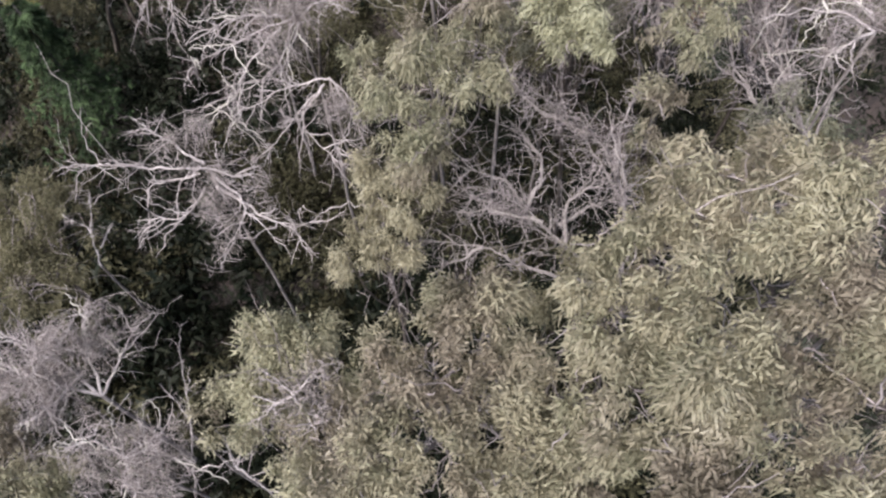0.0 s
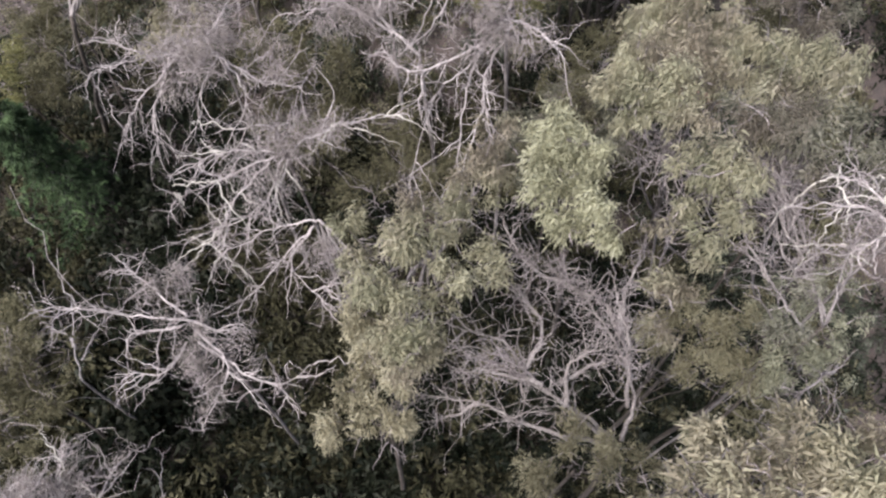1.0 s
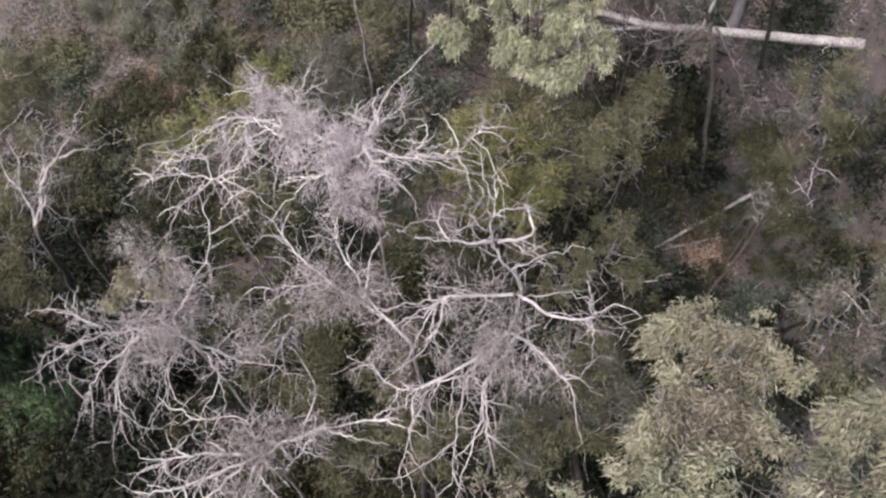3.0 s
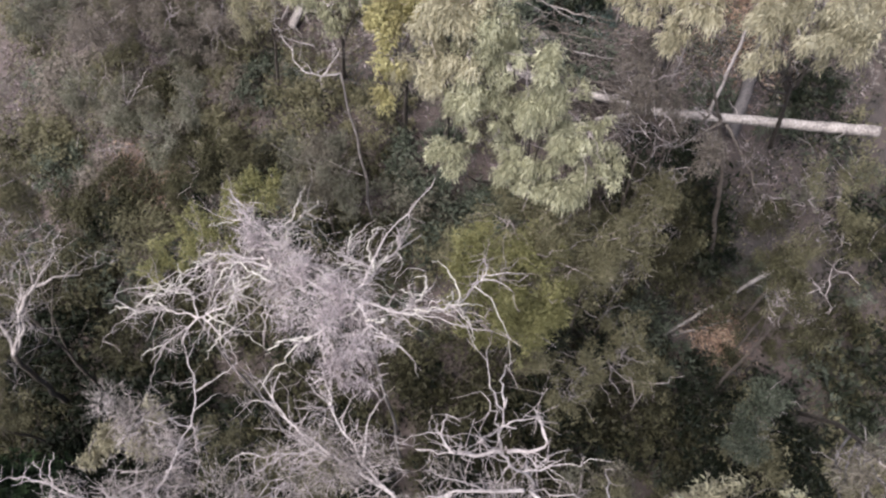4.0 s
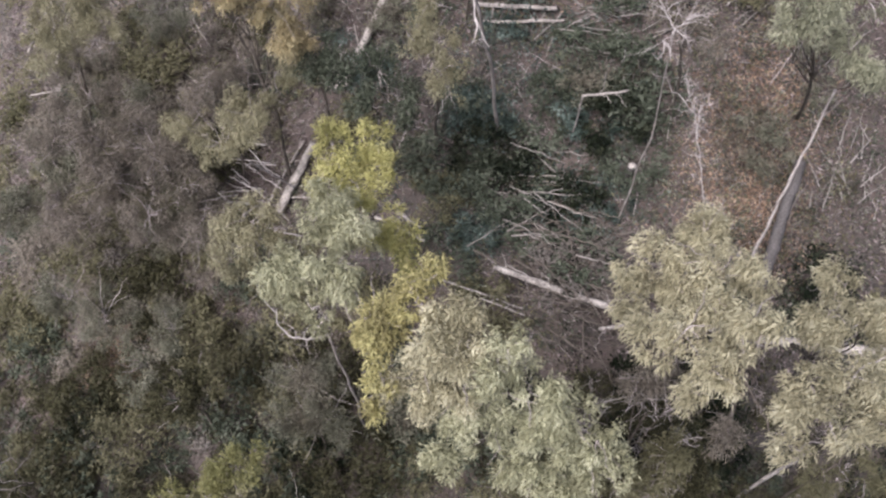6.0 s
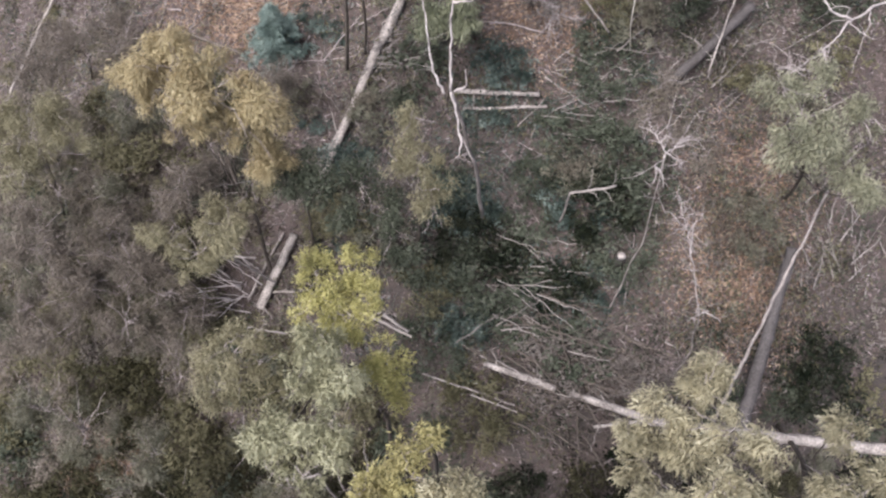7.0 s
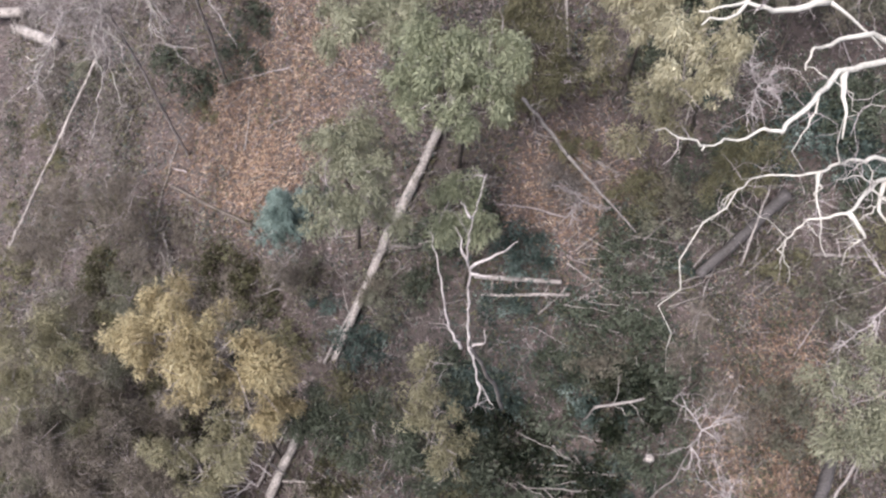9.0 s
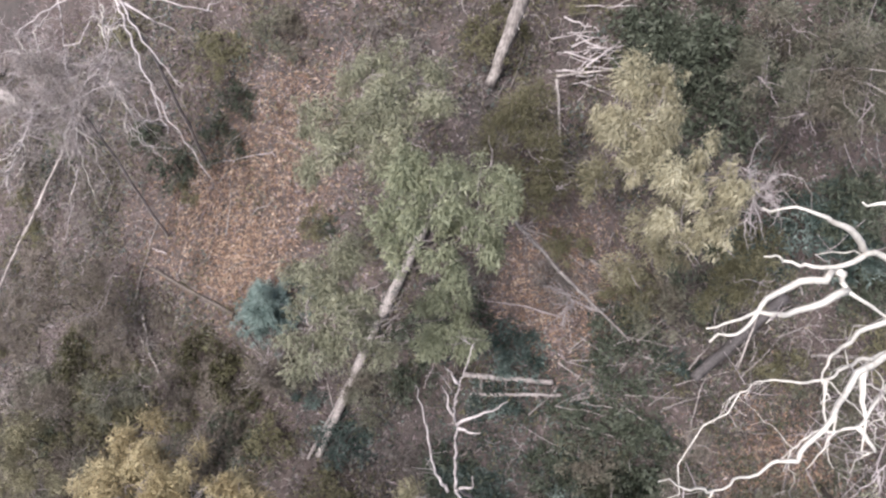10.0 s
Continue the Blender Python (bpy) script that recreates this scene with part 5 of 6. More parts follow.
limb(tree, (5.15, 33.93, 17.6), (3.72, 33.21, 18.3), (2.88, 32.38, 18.5), (2.45, 32.25, 18.6), (1.75, 31.94, 18.8))
limb(tree, (3.85, 33.3, 18.2), (3.78, 32.89, 18.2), (3.65, 32.44, 18.1))
tree = dead_tree('dead tree with white crooked lower limbs', (20, 32.5), (8.57, 35.11, 12.6), 0.3, 0.06, 'white')
limb(tree, (8.57, 35.11, 12.6), (7.04, 34.89, 13.2), (6.12, 34.66, 13.6), (5.43, 34.31, 13.9), (4.45, 34.35, 13.7), (4.02, 34.19, 13.4))
limb(tree, (8.39, 34.88, 12.8), (6.76, 34.34, 13.5), (5.74, 33.55, 13.9), (5.09, 33.51, 13.6), (4.73, 33.22, 13.2))
limb(tree, (5.74, 33.55, 13.9), (6.07, 33.21, 13.6), (5.96, 33.2, 13.4))
limb(tree, (5.43, 34.31, 13.9), (5.29, 33.94, 13.8))
limb(tree, (6.76, 34.34, 13.5), (6.55, 33.82, 13.4), (6.99, 33.45, 13.0))
tree = dead_tree('dead tree limb with white forked tips', (20, 31), (11.65, 35.67, 7.6), 0.4, 0.05, 'dead_wood')
limb(tree, (11.65, 35.67, 7.6), (9.77, 34.54, 8.0), (8.81, 33.6, 8.0), (7.77, 32.93, 7.9))
limb(tree, (8.86, 33.62, 8.0), (8.87, 33.21, 7.8))
limb(tree, (9.77, 34.54, 8.0), (9.21, 34.77, 8.2), (8.75, 35.42, 8.4))
tree = dead_tree('slender dead tree with a white forked stem', (0.9, 34.5), (-0.44, 33.99, 6.2), 0.12, 0.05, 'dead_wood')
limb(tree, (-0.44, 33.99, 6.2), (-0.44, 34.83, 8.4), (-0.39, 35.31, 10.2), (-0.05, 35.95, 11.4))
limb(tree, (-0.63, 33.92, 6.2), (-0.93, 34.34, 6.9), (-1.09, 35.25, 8.2), (-1.27, 35.75, 9.2))
limb(tree, (-0.39, 34.94, 8.9), (0.22, 35.08, 9.4), (0.66, 35.19, 9.7))
limb(tree, (-0.34, 33.99, 6.2), (-0.07, 33.93, 6.5), (-0.06, 34.15, 6.9))
limb(tree, (-0.44, 35.01, 8.9), (-0.71, 35.55, 9.8))
limb(tree, (-0.39, 35.41, 10.5), (-0.59, 35.6, 10.9))
limb(tree, (-0.39, 34.89, 8.7), (0.09, 34.72, 9.0))
limb(tree, (-0.44, 33.99, 6.2), (-0.3, 33.63, 5.5), (-0.1, 33.25, 4.8), (0.2, 32.92, 4.3))
limb(tree, (-0.23, 33.42, 5.0), (-0.2, 33.09, 4.8), (-0.3, 32.82, 4.6))
tree = dead_tree('dead tree with white drooping forked branches', (-9, 47), (-8.17, 45.17, 11.6), 0.2, 0.04, 'dead_wood')
limb(tree, (-8.17, 45.17, 11.6), (-7.18, 43.34, 11.8), (-6.25, 42.14, 11.4))
limb(tree, (-7.98, 44.66, 11.6), (-7.03, 42.49, 11.8), (-6.5, 41.07, 11.2))
limb(tree, (-8.06, 44.83, 11.6), (-6.76, 44.1, 12.0), (-5.52, 43.73, 12.0))
limb(tree, (-7.71, 44.32, 11.7), (-6.37, 43.38, 11.8))
limb(tree, (-9.64, 45.42, 11.0), (-10.0, 44.61, 9.2))
limb(tree, (-8.17, 45.17, 11.6), (-9.81, 44.74, 11.0), (-10.7, 44.33, 10.6))
tree = dead_tree('dead shrubby tree with pinkish grey twigs', (-10.9, 45.1), (-11.23, 45.6, 6.0), 1.2, 0.035, 'dead_wood')
limb(tree, (-11.23, 45.6, 6.0), (-12.34, 45.25, 6.0), (-13.37, 45.49, 6.0))
limb(tree, (-11.23, 45.6, 6.0), (-11.93, 46.41, 6.6), (-12.22, 47.33, 7.0))
limb(tree, (-11.23, 45.6, 6.0), (-10.13, 46.16, 6.0), (-9.85, 45.2, 5.0))
limb(tree, (-11.23, 45.6, 6.0), (-11.46, 44.5, 4.6))
limb(tree, (-12.34, 45.25, 6.0), (-13.25, 44.46, 4.8), (-13.82, 43.73, 4.4))
limb(tree, (-11.23, 45.6, 6.0), (-10.18, 46.95, 6.6), (-10.31, 47.88, 7.0))
limb(tree, (-11.93, 46.41, 6.6), (-12.79, 46.75, 7.0))
haze(tree, 'dead', (-11.56, 45.62, 6.0, 1.31), (-12.5, 45.26, 6.0, 1.12), (-11.96, 46.61, 6.6, 1.02), (-10.23, 46.23, 6.2, 1.03), (-11.52, 44.86, 5.0, 0.96))
tree = dead_tree('dead shrub with pale lilac twigs', (3.9, 40.1), (3.56, 40.58, 1.4), 2.4, 0.015, 'dead_wood')
limb(tree, (3.56, 40.58, 1.4), (2.94, 40.71, 2.0))
limb(tree, (3.56, 40.58, 1.4), (4.22, 40.03, 1.6))
limb(tree, (3.56, 40.58, 1.4), (3.29, 39.75, 1.4))
tree = dead_tree('dead shrub with lilac grey twigs', (9.1, 41.8), (8.83, 42.3, 5.0), 3, 0.02, 'dead_wood')
limb(tree, (8.83, 42.3, 5.0), (8.38, 42.74, 5.6))
limb(tree, (8.83, 42.3, 5.0), (9.16, 41.81, 5.2))
limb(tree, (8.83, 42.3, 5.0), (8.41, 41.49, 4.8))
limb(tree, (8.83, 42.3, 5.0), (9.51, 42.73, 5.2))
tree = dead_tree('dead shrub with pinkish bare twigs', (4.3, 41.0), (4.03, 41.49, 1.0), 2.4, 0.015, 'dead_wood')
limb(tree, (4.03, 41.49, 1.0), (3.42, 41.94, 1.4))
limb(tree, (4.03, 41.49, 1.0), (4.6, 41.64, 1.4))
limb(tree, (4.03, 41.49, 1.0), (4.15, 40.74, 1.0))

# fallen trunks, poles and branches
fallen('log', 'long pale fallen trunk with stripped bark on leaf litter', (-0.3, 44.34, 2.38), (-2.58, 40.74, -0.17), 0.15, 0.18, 0.1)
fallen('log', 'long pale fallen trunk with stripped bark on leaf litter', (-2.68, 40.66, -0.14), (-5.0, 36.59, -2.8), 0.18, 0.11, 0.1)
fallen('log', 'pale fallen trunk under shrubs', (-6.15, 34.7, -3.75), (-7.5, 32.2, -4.8), 0.15, 0.19, 0.15)
fallen('grey_bark', 'thin grey split trunk beside a pale log', (-6.6, 34.9, -3.95), (-8.0, 32.6, -4.9), 0.04, 0.055, 0.15)
fallen('grey_bark', 'thin grey branch beside the fallen trunk', (-3.69, 39.12, -1.36), (-5.38, 36.54, -2.96), 0.05, 0.07, 0.1)
fallen('log', 'pale fallen trunk propped over dark brush', (6.05, 26.87, -2.6), (3.51, 28.04, -3.1), 0.14, 0.12, 0.1)
fallen('log', 'pale fallen trunk propped over dark brush', (13.32, 25.38, -1.5), (6.05, 26.87, -2.6), 0.19, 0.15, 0.1)
fallen('log', 'pale broken end of a fallen trunk in brush', (3.0, 28.21, -3.1), (0.66, 29.29, -3.4), 0.13, 0.1, 0.1)
fallen('log', 'grey fallen branch beside a trunk', (6.1, 26.94, -2.8), (4.17, 26.88, -3.2), 0.09, 0.06, 0.1)
fallen('log', 'thin grey branch hanging in brush', (-2.74, 30.53, -1.5), (-1.92, 29.92, -1.5), 0.07, 0.05, 0.1)
fallen('log', 'grey branch lying through low brush', (-3.91, 31.6, -3.75), (-1.83, 30.48, -3.75), 0.06, 0.05, 0.1)
fallen('log', 'thin grey branch lying through low brush', (-1.58, 29.27, -4.14), (1.67, 27.93, -3.97), 0.035, 0.03, 0.1)
fallen('log', 'thin pale branch lying through low brush', (0.15, 28.4, -4.11), (1.75, 27.71, -4.06), 0.035, 0.03, 0.1)
fallen('dark', 'thin dark leaning branch beside roots', (-8.68, 34.11, -4.19), (-6.82, 32.87, -4.01), 0.05, 0.035, 0.1)
fallen('log', 'pale curved root beside a fallen trunk', (-7.0, 32.71, -4.51), (-5.6, 32.55, -4.19), 0.04, 0.03, 0.1)
fallen('log', 'grey fallen branch below a straw coloured tree', (-21.07, 40.93, -9.52), (-15.44, 39.29, -6.16), 0.04, 0.05, 0.1)
fallen('log', 'pale fallen branch below a straw coloured tree', (-14.39, 38.68, -5.72), (-12.86, 38.56, -4.94), 0.065, 0.05, 0.1)
fallen('log', 'thin pale stick on leaf litter', (-10.34, 36.54, -4.56), (-10.08, 37.55, -4.14), 0.04, 0.05, 0.1)
fallen('log', 'thin forked stick on leaf litter', (-13.32, 37.65, -5.63), (-11.86, 37.74, -4.88), 0.03, 0.03, 0.1)
fallen('log', 'grey fallen branch on brown litter', (7.38, 20.67, -8.9), (12.6, 23.67, -8.4), 0.055, 0.085, 0.1)
fallen('log', 'thin forked fallen branch on brown litter', (7.73, 20.75, -9.24), (10.35, 21.52, -9.57), 0.03, 0.04, 0.1)
fallen('log', 'thin forked fallen branch on brown litter', (7.71, 22.22, -8.5), (9.01, 21.68, -9.11), 0.03, 0.03, 0.1)
fallen('grey_bark', 'thin grey leaning pole', (8.05, 26.65, -3.1), (10.55, 32.1, 3.4), 0.06, 0.04, 0.05)
fallen('dark', 'dark leaning trunk with brown grey bark beside a pole', (9.12, 26.46, -3.6), (11.19, 32.23, -1.0), 0.24, 0.18, 0.1)
fallen('log', 'thin pale leaning pole with a broken end', (1.32, 40.51, 7.4), (2.7, 39.86, 5.4), 0.05, 0.05, 0.1)
fallen('log', 'thin pale leaning pole with a broken end', (2.7, 39.86, 5.4), (5.06, 38.66, 2.6), 0.05, 0.035, 0.1)
fallen('log', 'long thin pale fallen pole', (-14.48, 51.17, -1.82), (-21.5, 43.39, -9.41), 0.06, 0.07, 0.1)
fallen('grey_bark', 'grey fallen log in green herbs', (0.09, 38.69, -0.46), (3.01, 38.21, -0.18), 0.1, 0.08, 0.1)
fallen('grey_bark', 'grey fallen log in green herbs', (0.3, 38.07, -0.73), (3.28, 37.82, -0.36), 0.06, 0.06, 0.1)
fallen('grey_bark', 'grey fallen stick in low herbs', (3.49, 33.61, 0.9), (5.02, 33.83, 0.9), 0.045, 0.04, 0.1)
fallen('grey_bark', 'thin grey upright stem under a fallen stick', (3.55, 33.9, -2.6), (3.49, 33.63, 0.9), 0.035, 0.03, 0.05)
fallen('dark', 'dark fallen trunk with bluish grey bark', (7.44, 37.94, 0.57), (10.3, 40.11, 2.04), 0.16, 0.2, 0.1)
fallen('log', 'thin pale stick leaning on a dark trunk', (8.75, 38.1, 1.0), (9.73, 40.38, 2.52), 0.035, 0.035, 0.1)
fallen('grey_bark', 'grey fallen branch on brown litter', (11.4, 38.57, 0.47), (13.57, 38.53, 0.31), 0.06, 0.06, 0.1)
fallen('grey_bark', 'thin fallen branch on brown litter', (4.48, 39.36, 0.56), (7.4, 38.33, 0.21), 0.045, 0.03, 0.1)
fallen('grey_bark', 'thin fallen branch on brown litter', (3.23, 38.8, 0.07), (6.05, 36.9, -0.71), 0.035, 0.03, 0.1)
fallen('grey_bark', 'thin fallen branch on brown litter', (3.98, 38.22, -0.14), (6.45, 38.14, 0.04), 0.035, 0.03, 0.1)
fallen('log', 'thin curved stick among dry shrubs', (6.66, 40.65, 1.59), (7.3, 43.03, 3.19), 0.03, 0.03, 0.1)
fallen('bark', 'thin fallen branch along a leaf litter bank', (-11.5, 43.94, -2.7), (-8.03, 41.63, -1.85), 0.05, 0.085, 0.1)
fallen('dark', 'thin dark fallen branch on leaf litter', (-8.03, 41.63, -2.02), (-5.86, 38.54, -2.37), 0.05, 0.04, 0.1)
fallen('grey_bark', 'grey stick on leaf litter', (-11.96, 42.43, -3.66), (-11.64, 40.95, -3.98), 0.06, 0.05, 0.1)
fallen('log', 'thick sawn log with a pale end', (-23.82, 57.49, -7.99), (-20.31, 55.05, -5.16), 0.24, 0.24, 0.1)
fallen('log', 'thick sawn log with a pale end', (-20.96, 54.73, -5.89), (-17.73, 52.02, -3.82), 0.28, 0.25, 0.1)
fallen('log', 'broken leaning trunk with pale torn wood', (2.25, 47.76, 8.0), (1.28, 46.82, 4.4), 0.22, 0.17, 0.1)
fallen('log', 'thin pale slab of torn trunk', (3.26, 49.37, 4.5), (2.95, 48.39, 4.0), 0.07, 0.05, 0.1)
fallen('log', 'pale fallen stick beside a torn trunk', (1.72, 48.87, 6.0), (1.45, 50.25, 6.0), 0.08, 0.08, 0.1)
fallen('log', 'pale stick in a brush heap', (3.32, 46.56, 4.95), (3.4, 44.6, 3.76), 0.05, 0.04, 0.1)
fallen('log', 'pale stick in a brush heap', (3.32, 46.64, 4.99), (4.94, 46.53, 5.34), 0.05, 0.03, 0.1)
fallen('log', 'stick in a brush heap', (2.3, 44.28, 3.3), (4.06, 43.98, 3.53), 0.04, 0.03, 0.1)
fallen('log', 'curved thin stick on leaf litter', (-12.17, 41.78, -3.99), (-10.78, 39.52, -4.01), 0.045, 0.04, 0.1)

# ---- conifer, saplings and stumps ----
def conifer(label, base, tall, wide, kind):
    """A cone of whorled boughs with short needles or small leaves."""
    foot = np.array([base[0], base[1], float(ground_z(*base))])
    root = tagged(new("conifer" if kind == "fern" else "sapling"), label, "tree", "woodland trees")
    root.location = foot
    v, f = tubes([spline([(0, 0, -0.2), (0.05, 0, tall * 0.5), (0, 0, tall)], 10, 0.02)], [np.linspace(0.02 + 0.012 * tall, 0.01, 10)], 7)
    part("trunk", quads("trunk", v, f, WOOD["dark"], True), root)
    n = int((10 if kind == "fern" else 40) * tall)
    h = rng.uniform(0.12, 0.97, n) ** 0.9
    a = rng.uniform(0, 2 * np.pi, n)
    reach = wide * (1.04 - h) ** (0.8 if kind == "fern" else 1) * rng.uniform(0.6, 1.2, n)
    start = np.stack([0 * h, 0 * h, h * tall], -1)
    bough = twig_paths(start, np.stack([np.cos(a), np.sin(a), 0 * a + 0.15], -1), reach, 8, 0.08, -0.25)
    v, f = tubes(bough, np.linspace(0.014, 0.004, 8)[None] * np.ones((n, 1)), 3)
    part("bough_mass", quads("bough_mass", v, f, WOOD["dark"], True), root, kind="stuff")
    m = n * (420 if kind == "fern" else 170)
    who, where = rng.integers(0, n, m), rng.integers(1, 8, m)
    out = np.stack([np.cos(a), np.sin(a), 0 * a], -1)[who]
    if kind == "fern":
        # flat sprays: side shoots on both sides of each bough, leaflets along the shoots
        side = np.stack([-np.sin(a), np.cos(a), 0 * a], -1)[who] * rng.choice([-1.0, 1.0], (m, 1))
        shoot = unit(0.8 * side + 0.6 * out - [0, 0, 0.3])
        run = rng.random(m) * (0.75 - 0.085 * where)
        at = bough[who, where] + shoot * run[:, None] - np.array([0, 0, 0.25]) * (run ** 2)[:, None] + rng.normal(0, 0.015, (m, 3))
        way = shoot + rng.normal(0, 0.35, (m, 3)) - [0, 0, 0.15]
        size = 1.3
    else:
        at = bough[who, where] + rng.normal(0, 0.05, (m, 3))
        way = out * 0.6 + rng.normal(0, 0.6, (m, 3)) - [0, 0, 0.2]
        size = 1.5
    part("foliage",
         quads("foliage", *leaf_blades(at, way, size * rng.uniform(0.08, 0.16, m), rng.uniform(0.025, 0.045, m)), LEAF[kind]), root, kind="stuff")
    return root


conifer("dark green conifer with layered feathery boughs", (-15.3, 13.8), 9.6, 2.5, "fern")
conifer("dense blue green conical sapling on leaf litter", (-6.5, 41.2), 2.9, 1.55, "blue")


def stump(label, base, radius, tall=0.22):
    """A low sawn stump with a pale top."""
    foot = np.array([base[0], base[1], float(ground_z(*base))])
    root = tagged(new("stump"), label, "stump", "sawn stumps")
    root.location = foot
    v, f = tubes([[(0, 0, -0.2), (0, 0, 0), (0, 0, 0.5 * tall), (0.01, 0, tall)]], [[radius * 1.25, radius * 1.15, radius, radius * 0.97]], 14)
    part("bark", quads("bark", v + rng.normal(0, 0.006, v.shape), f, WOOD["dark"], False), root)
    v, f = tubes([[(0.01, 0, tall - 0.02), (0.01, 0, tall + 0.015)]], [[radius * 0.86, radius * 0.84]], 14)
    part("cut_face", quads("cut_face", v, f, WOOD["log"], False), root, "pale sawn face")


stump("tall tree stump with a pale sawn top", (5.55, 32.51), 0.165, 1.3)
stump("low tree stump with a pale sawn top", (9.8, 34.7), 0.15)


# ---- shrubs of the understorey ----
def shrub(kind, label, tall, wide, leaves, size):
    """A shrub of several thin stems with leaves round the upper parts."""
    root = tagged(new("shrub"), label, "shrub", "understorey shrubs")
    n = 9
    a = rng.uniform(0, 2 * np.pi, n)
    tilt = rng.uniform(0.1, 1.0, n) * wide / tall
    way = np.stack([np.cos(a) * tilt, np.sin(a) * tilt, 0 * a + 1], -1)
    stems = twig_paths(np.zeros((n, 3)) + rng.normal(0, 0.08, (n, 3)) * [1, 1, 0], way, tall * rng.uniform(0.6, 1.0, n), 6, 0.12)
    stems[:, 0, 2] = -0.1
    m = n * (3 if kind == "brown" else 1)
    who, where = rng.integers(0, n, m), rng.integers(2, 6, m)
    side = twig_paths(stems[who, where], rng.normal(0, 1, (m, 3)) + [0, 0, 0.4], rng.uniform(0.25, 0.65, m) * wide, 5, 0.3)
    v, f = tubes(stems, np.linspace(0.02, 0.006, 6)[None] * np.ones((n, 1)), 3, False)
    v2, f2 = tubes(side, np.linspace(0.010, 0.004, 5)[None] * np.ones((m, 1)), 3, False)
    part("stem_mass", quads("stem_mass", np.concatenate([v, v2]), np.concatenate([f, f2 + len(v)]), WOOD["bark"], True), root, kind="stuff")
    lumps = 30
    a, reach = rng.uniform(0, 2 * np.pi, lumps), wide * rng.uniform(0.05, 1.0, lumps) ** 0.6
    hub = np.stack([np.cos(a) * reach, np.sin(a) * reach, tall * (0.95 - 0.55 * (reach / wide) ** 2) * rng.uniform(0.45, 1.0, lumps)], -1)
    own = rng.integers(0, lumps, leaves)
    at = hub[own] + rng.normal(0, 0.13 * wide, (leaves, 3)) * [1, 1, 0.8] * rng.uniform(0.6, 1.4, (lumps, 1))[own]
    at[:, 2] = np.maximum(at[:, 2], 0.05)
    way = rng.normal(0, 0.8, (leaves, 3)) - [0, 0, 0.3]
    part("foliage", quads("foliage", *leaf_blades(at, way, size * rng.uniform(0.6, 1.4, leaves), size * 0.38 * rng.uniform(0.7, 1.3, leaves)), LEAF[kind]), root, kind="stuff")
    return root


SHRUBS = {
    # Olive shrubs dimmed by colour where the canopy's shade falls.
    "dim": [shrub("dim", "shade-dimmed olive shrub below dead trees", 2.8, 1.7, 2200, 0.21), shrub("dim", "shade-dimmed olive shrub below dead trees", 2.0, 1.5, 2000, 0.2)],
    # Their leaf colour carries the shade of the gaps below the canopy.
    "dark": [shrub("dark", "dense green shrub with shade-darkened leaf colour", 3.4, 1.9, 1600, 0.30), shrub("dark", "dense green shrub with shade-darkened leaf colour", 2.4, 1.7, 1360, 0.29)],
    "shade": [shrub("shade", "shade-toned green shrub on the slope", 2.6, 1.7, 1600, 0.23), shrub("shade", "shade-toned green shrub on the slope", 1.8, 1.4, 1440, 0.22)],
    "grey": [shrub("grey", "grey green shrub with fine pale leaves", 2.8, 1.6, 2320, 0.20), shrub("grey", "grey green shrub with fine pale leaves", 1.8, 1.4, 2080, 0.19)],
    "olive": [shrub("olive", "dull olive shrub with dry leaves", 2.8, 1.7, 2320, 0.21), shrub("olive", "dull olive shrub with dry leaves", 1.9, 1.4, 2080, 0.20)],
    "dun": [shrub("dun", "dull straw olive shrub with thin leaves", 2.8, 1.7, 2320, 0.22), shrub("dun", "dull straw olive shrub with thin leaves", 1.9, 1.4, 2080, 0.20)],
    "brown": [shrub("brown", "half dead brown shrub with bare twigs", 2.0, 1.6, 1600, 0.19), shrub("brown", "half dead brown shrub with bare twigs", 1.3, 1.3, 1360, 0.18)],
    "teal": [shrub("teal", "low dark teal green herb clump", 1.1, 1.4, 2080, 0.19), shrub("teal", "low dark teal green herb clump", 0.8, 1.2, 1760, 0.18)],
}
USED = {id(o): False for pair in SHRUBS.values() for o in pair}


THICKET = {}


def plant(kind, x, y, scale, flat, joined=False):
    ob = SHRUBS[kind][int(rng.integers(0, 2))]
    if joined or not (9 < y < 52 and -19.5 < x < 13):
        leaves = next(c for c in ob.children if c.name.startswith("foliage")).data
        co = np.empty(3 * len(leaves.vertices), np.float32)
        leaves.vertices.foreach_get("co", co)
        a = rng.uniform(0, 6.28)
        co = co.reshape(-1, 3) @ np.array([[math.cos(a), math.sin(a), 0], [-math.sin(a), math.cos(a), 0], [0, 0, flat]]) * scale
        co = co.reshape(-1, 3, 3)[::4 if y < -3 or x > 13 or x < -21 or y > 52 else 2]
        mid = co.mean(1, keepdims=True)
        co = (mid + 1.4 * (co - mid)).reshape(-1, 3)
        THICKET.setdefault(kind, []).append(co + [x, y, float(ground_z(x, y)) - 0.02])
        return
    turn = Matrix.LocRotScale((x, y, float(ground_z(x, y)) - 0.02), Euler((0, 0, rng.uniform(0, 6.28))), (scale, scale, scale * flat))
    if not USED[id(ob)]:
        USED[id(ob)] = True
        ob.matrix_basis = turn
    else:
        copy_thing(ob, turn).scale = (scale, scale, scale * flat)


def beside_log(x, y, room):
    """Whether a place lies within that many metres of a fallen trunk."""
    p = np.array([x, y])
    for a, b in LYING:
        s = np.clip((p - a) @ (b - a) / ((b - a) @ (b - a)), 0, 1)
        if np.linalg.norm(a + s * (b - a) - p) < room:
            return True
    return False


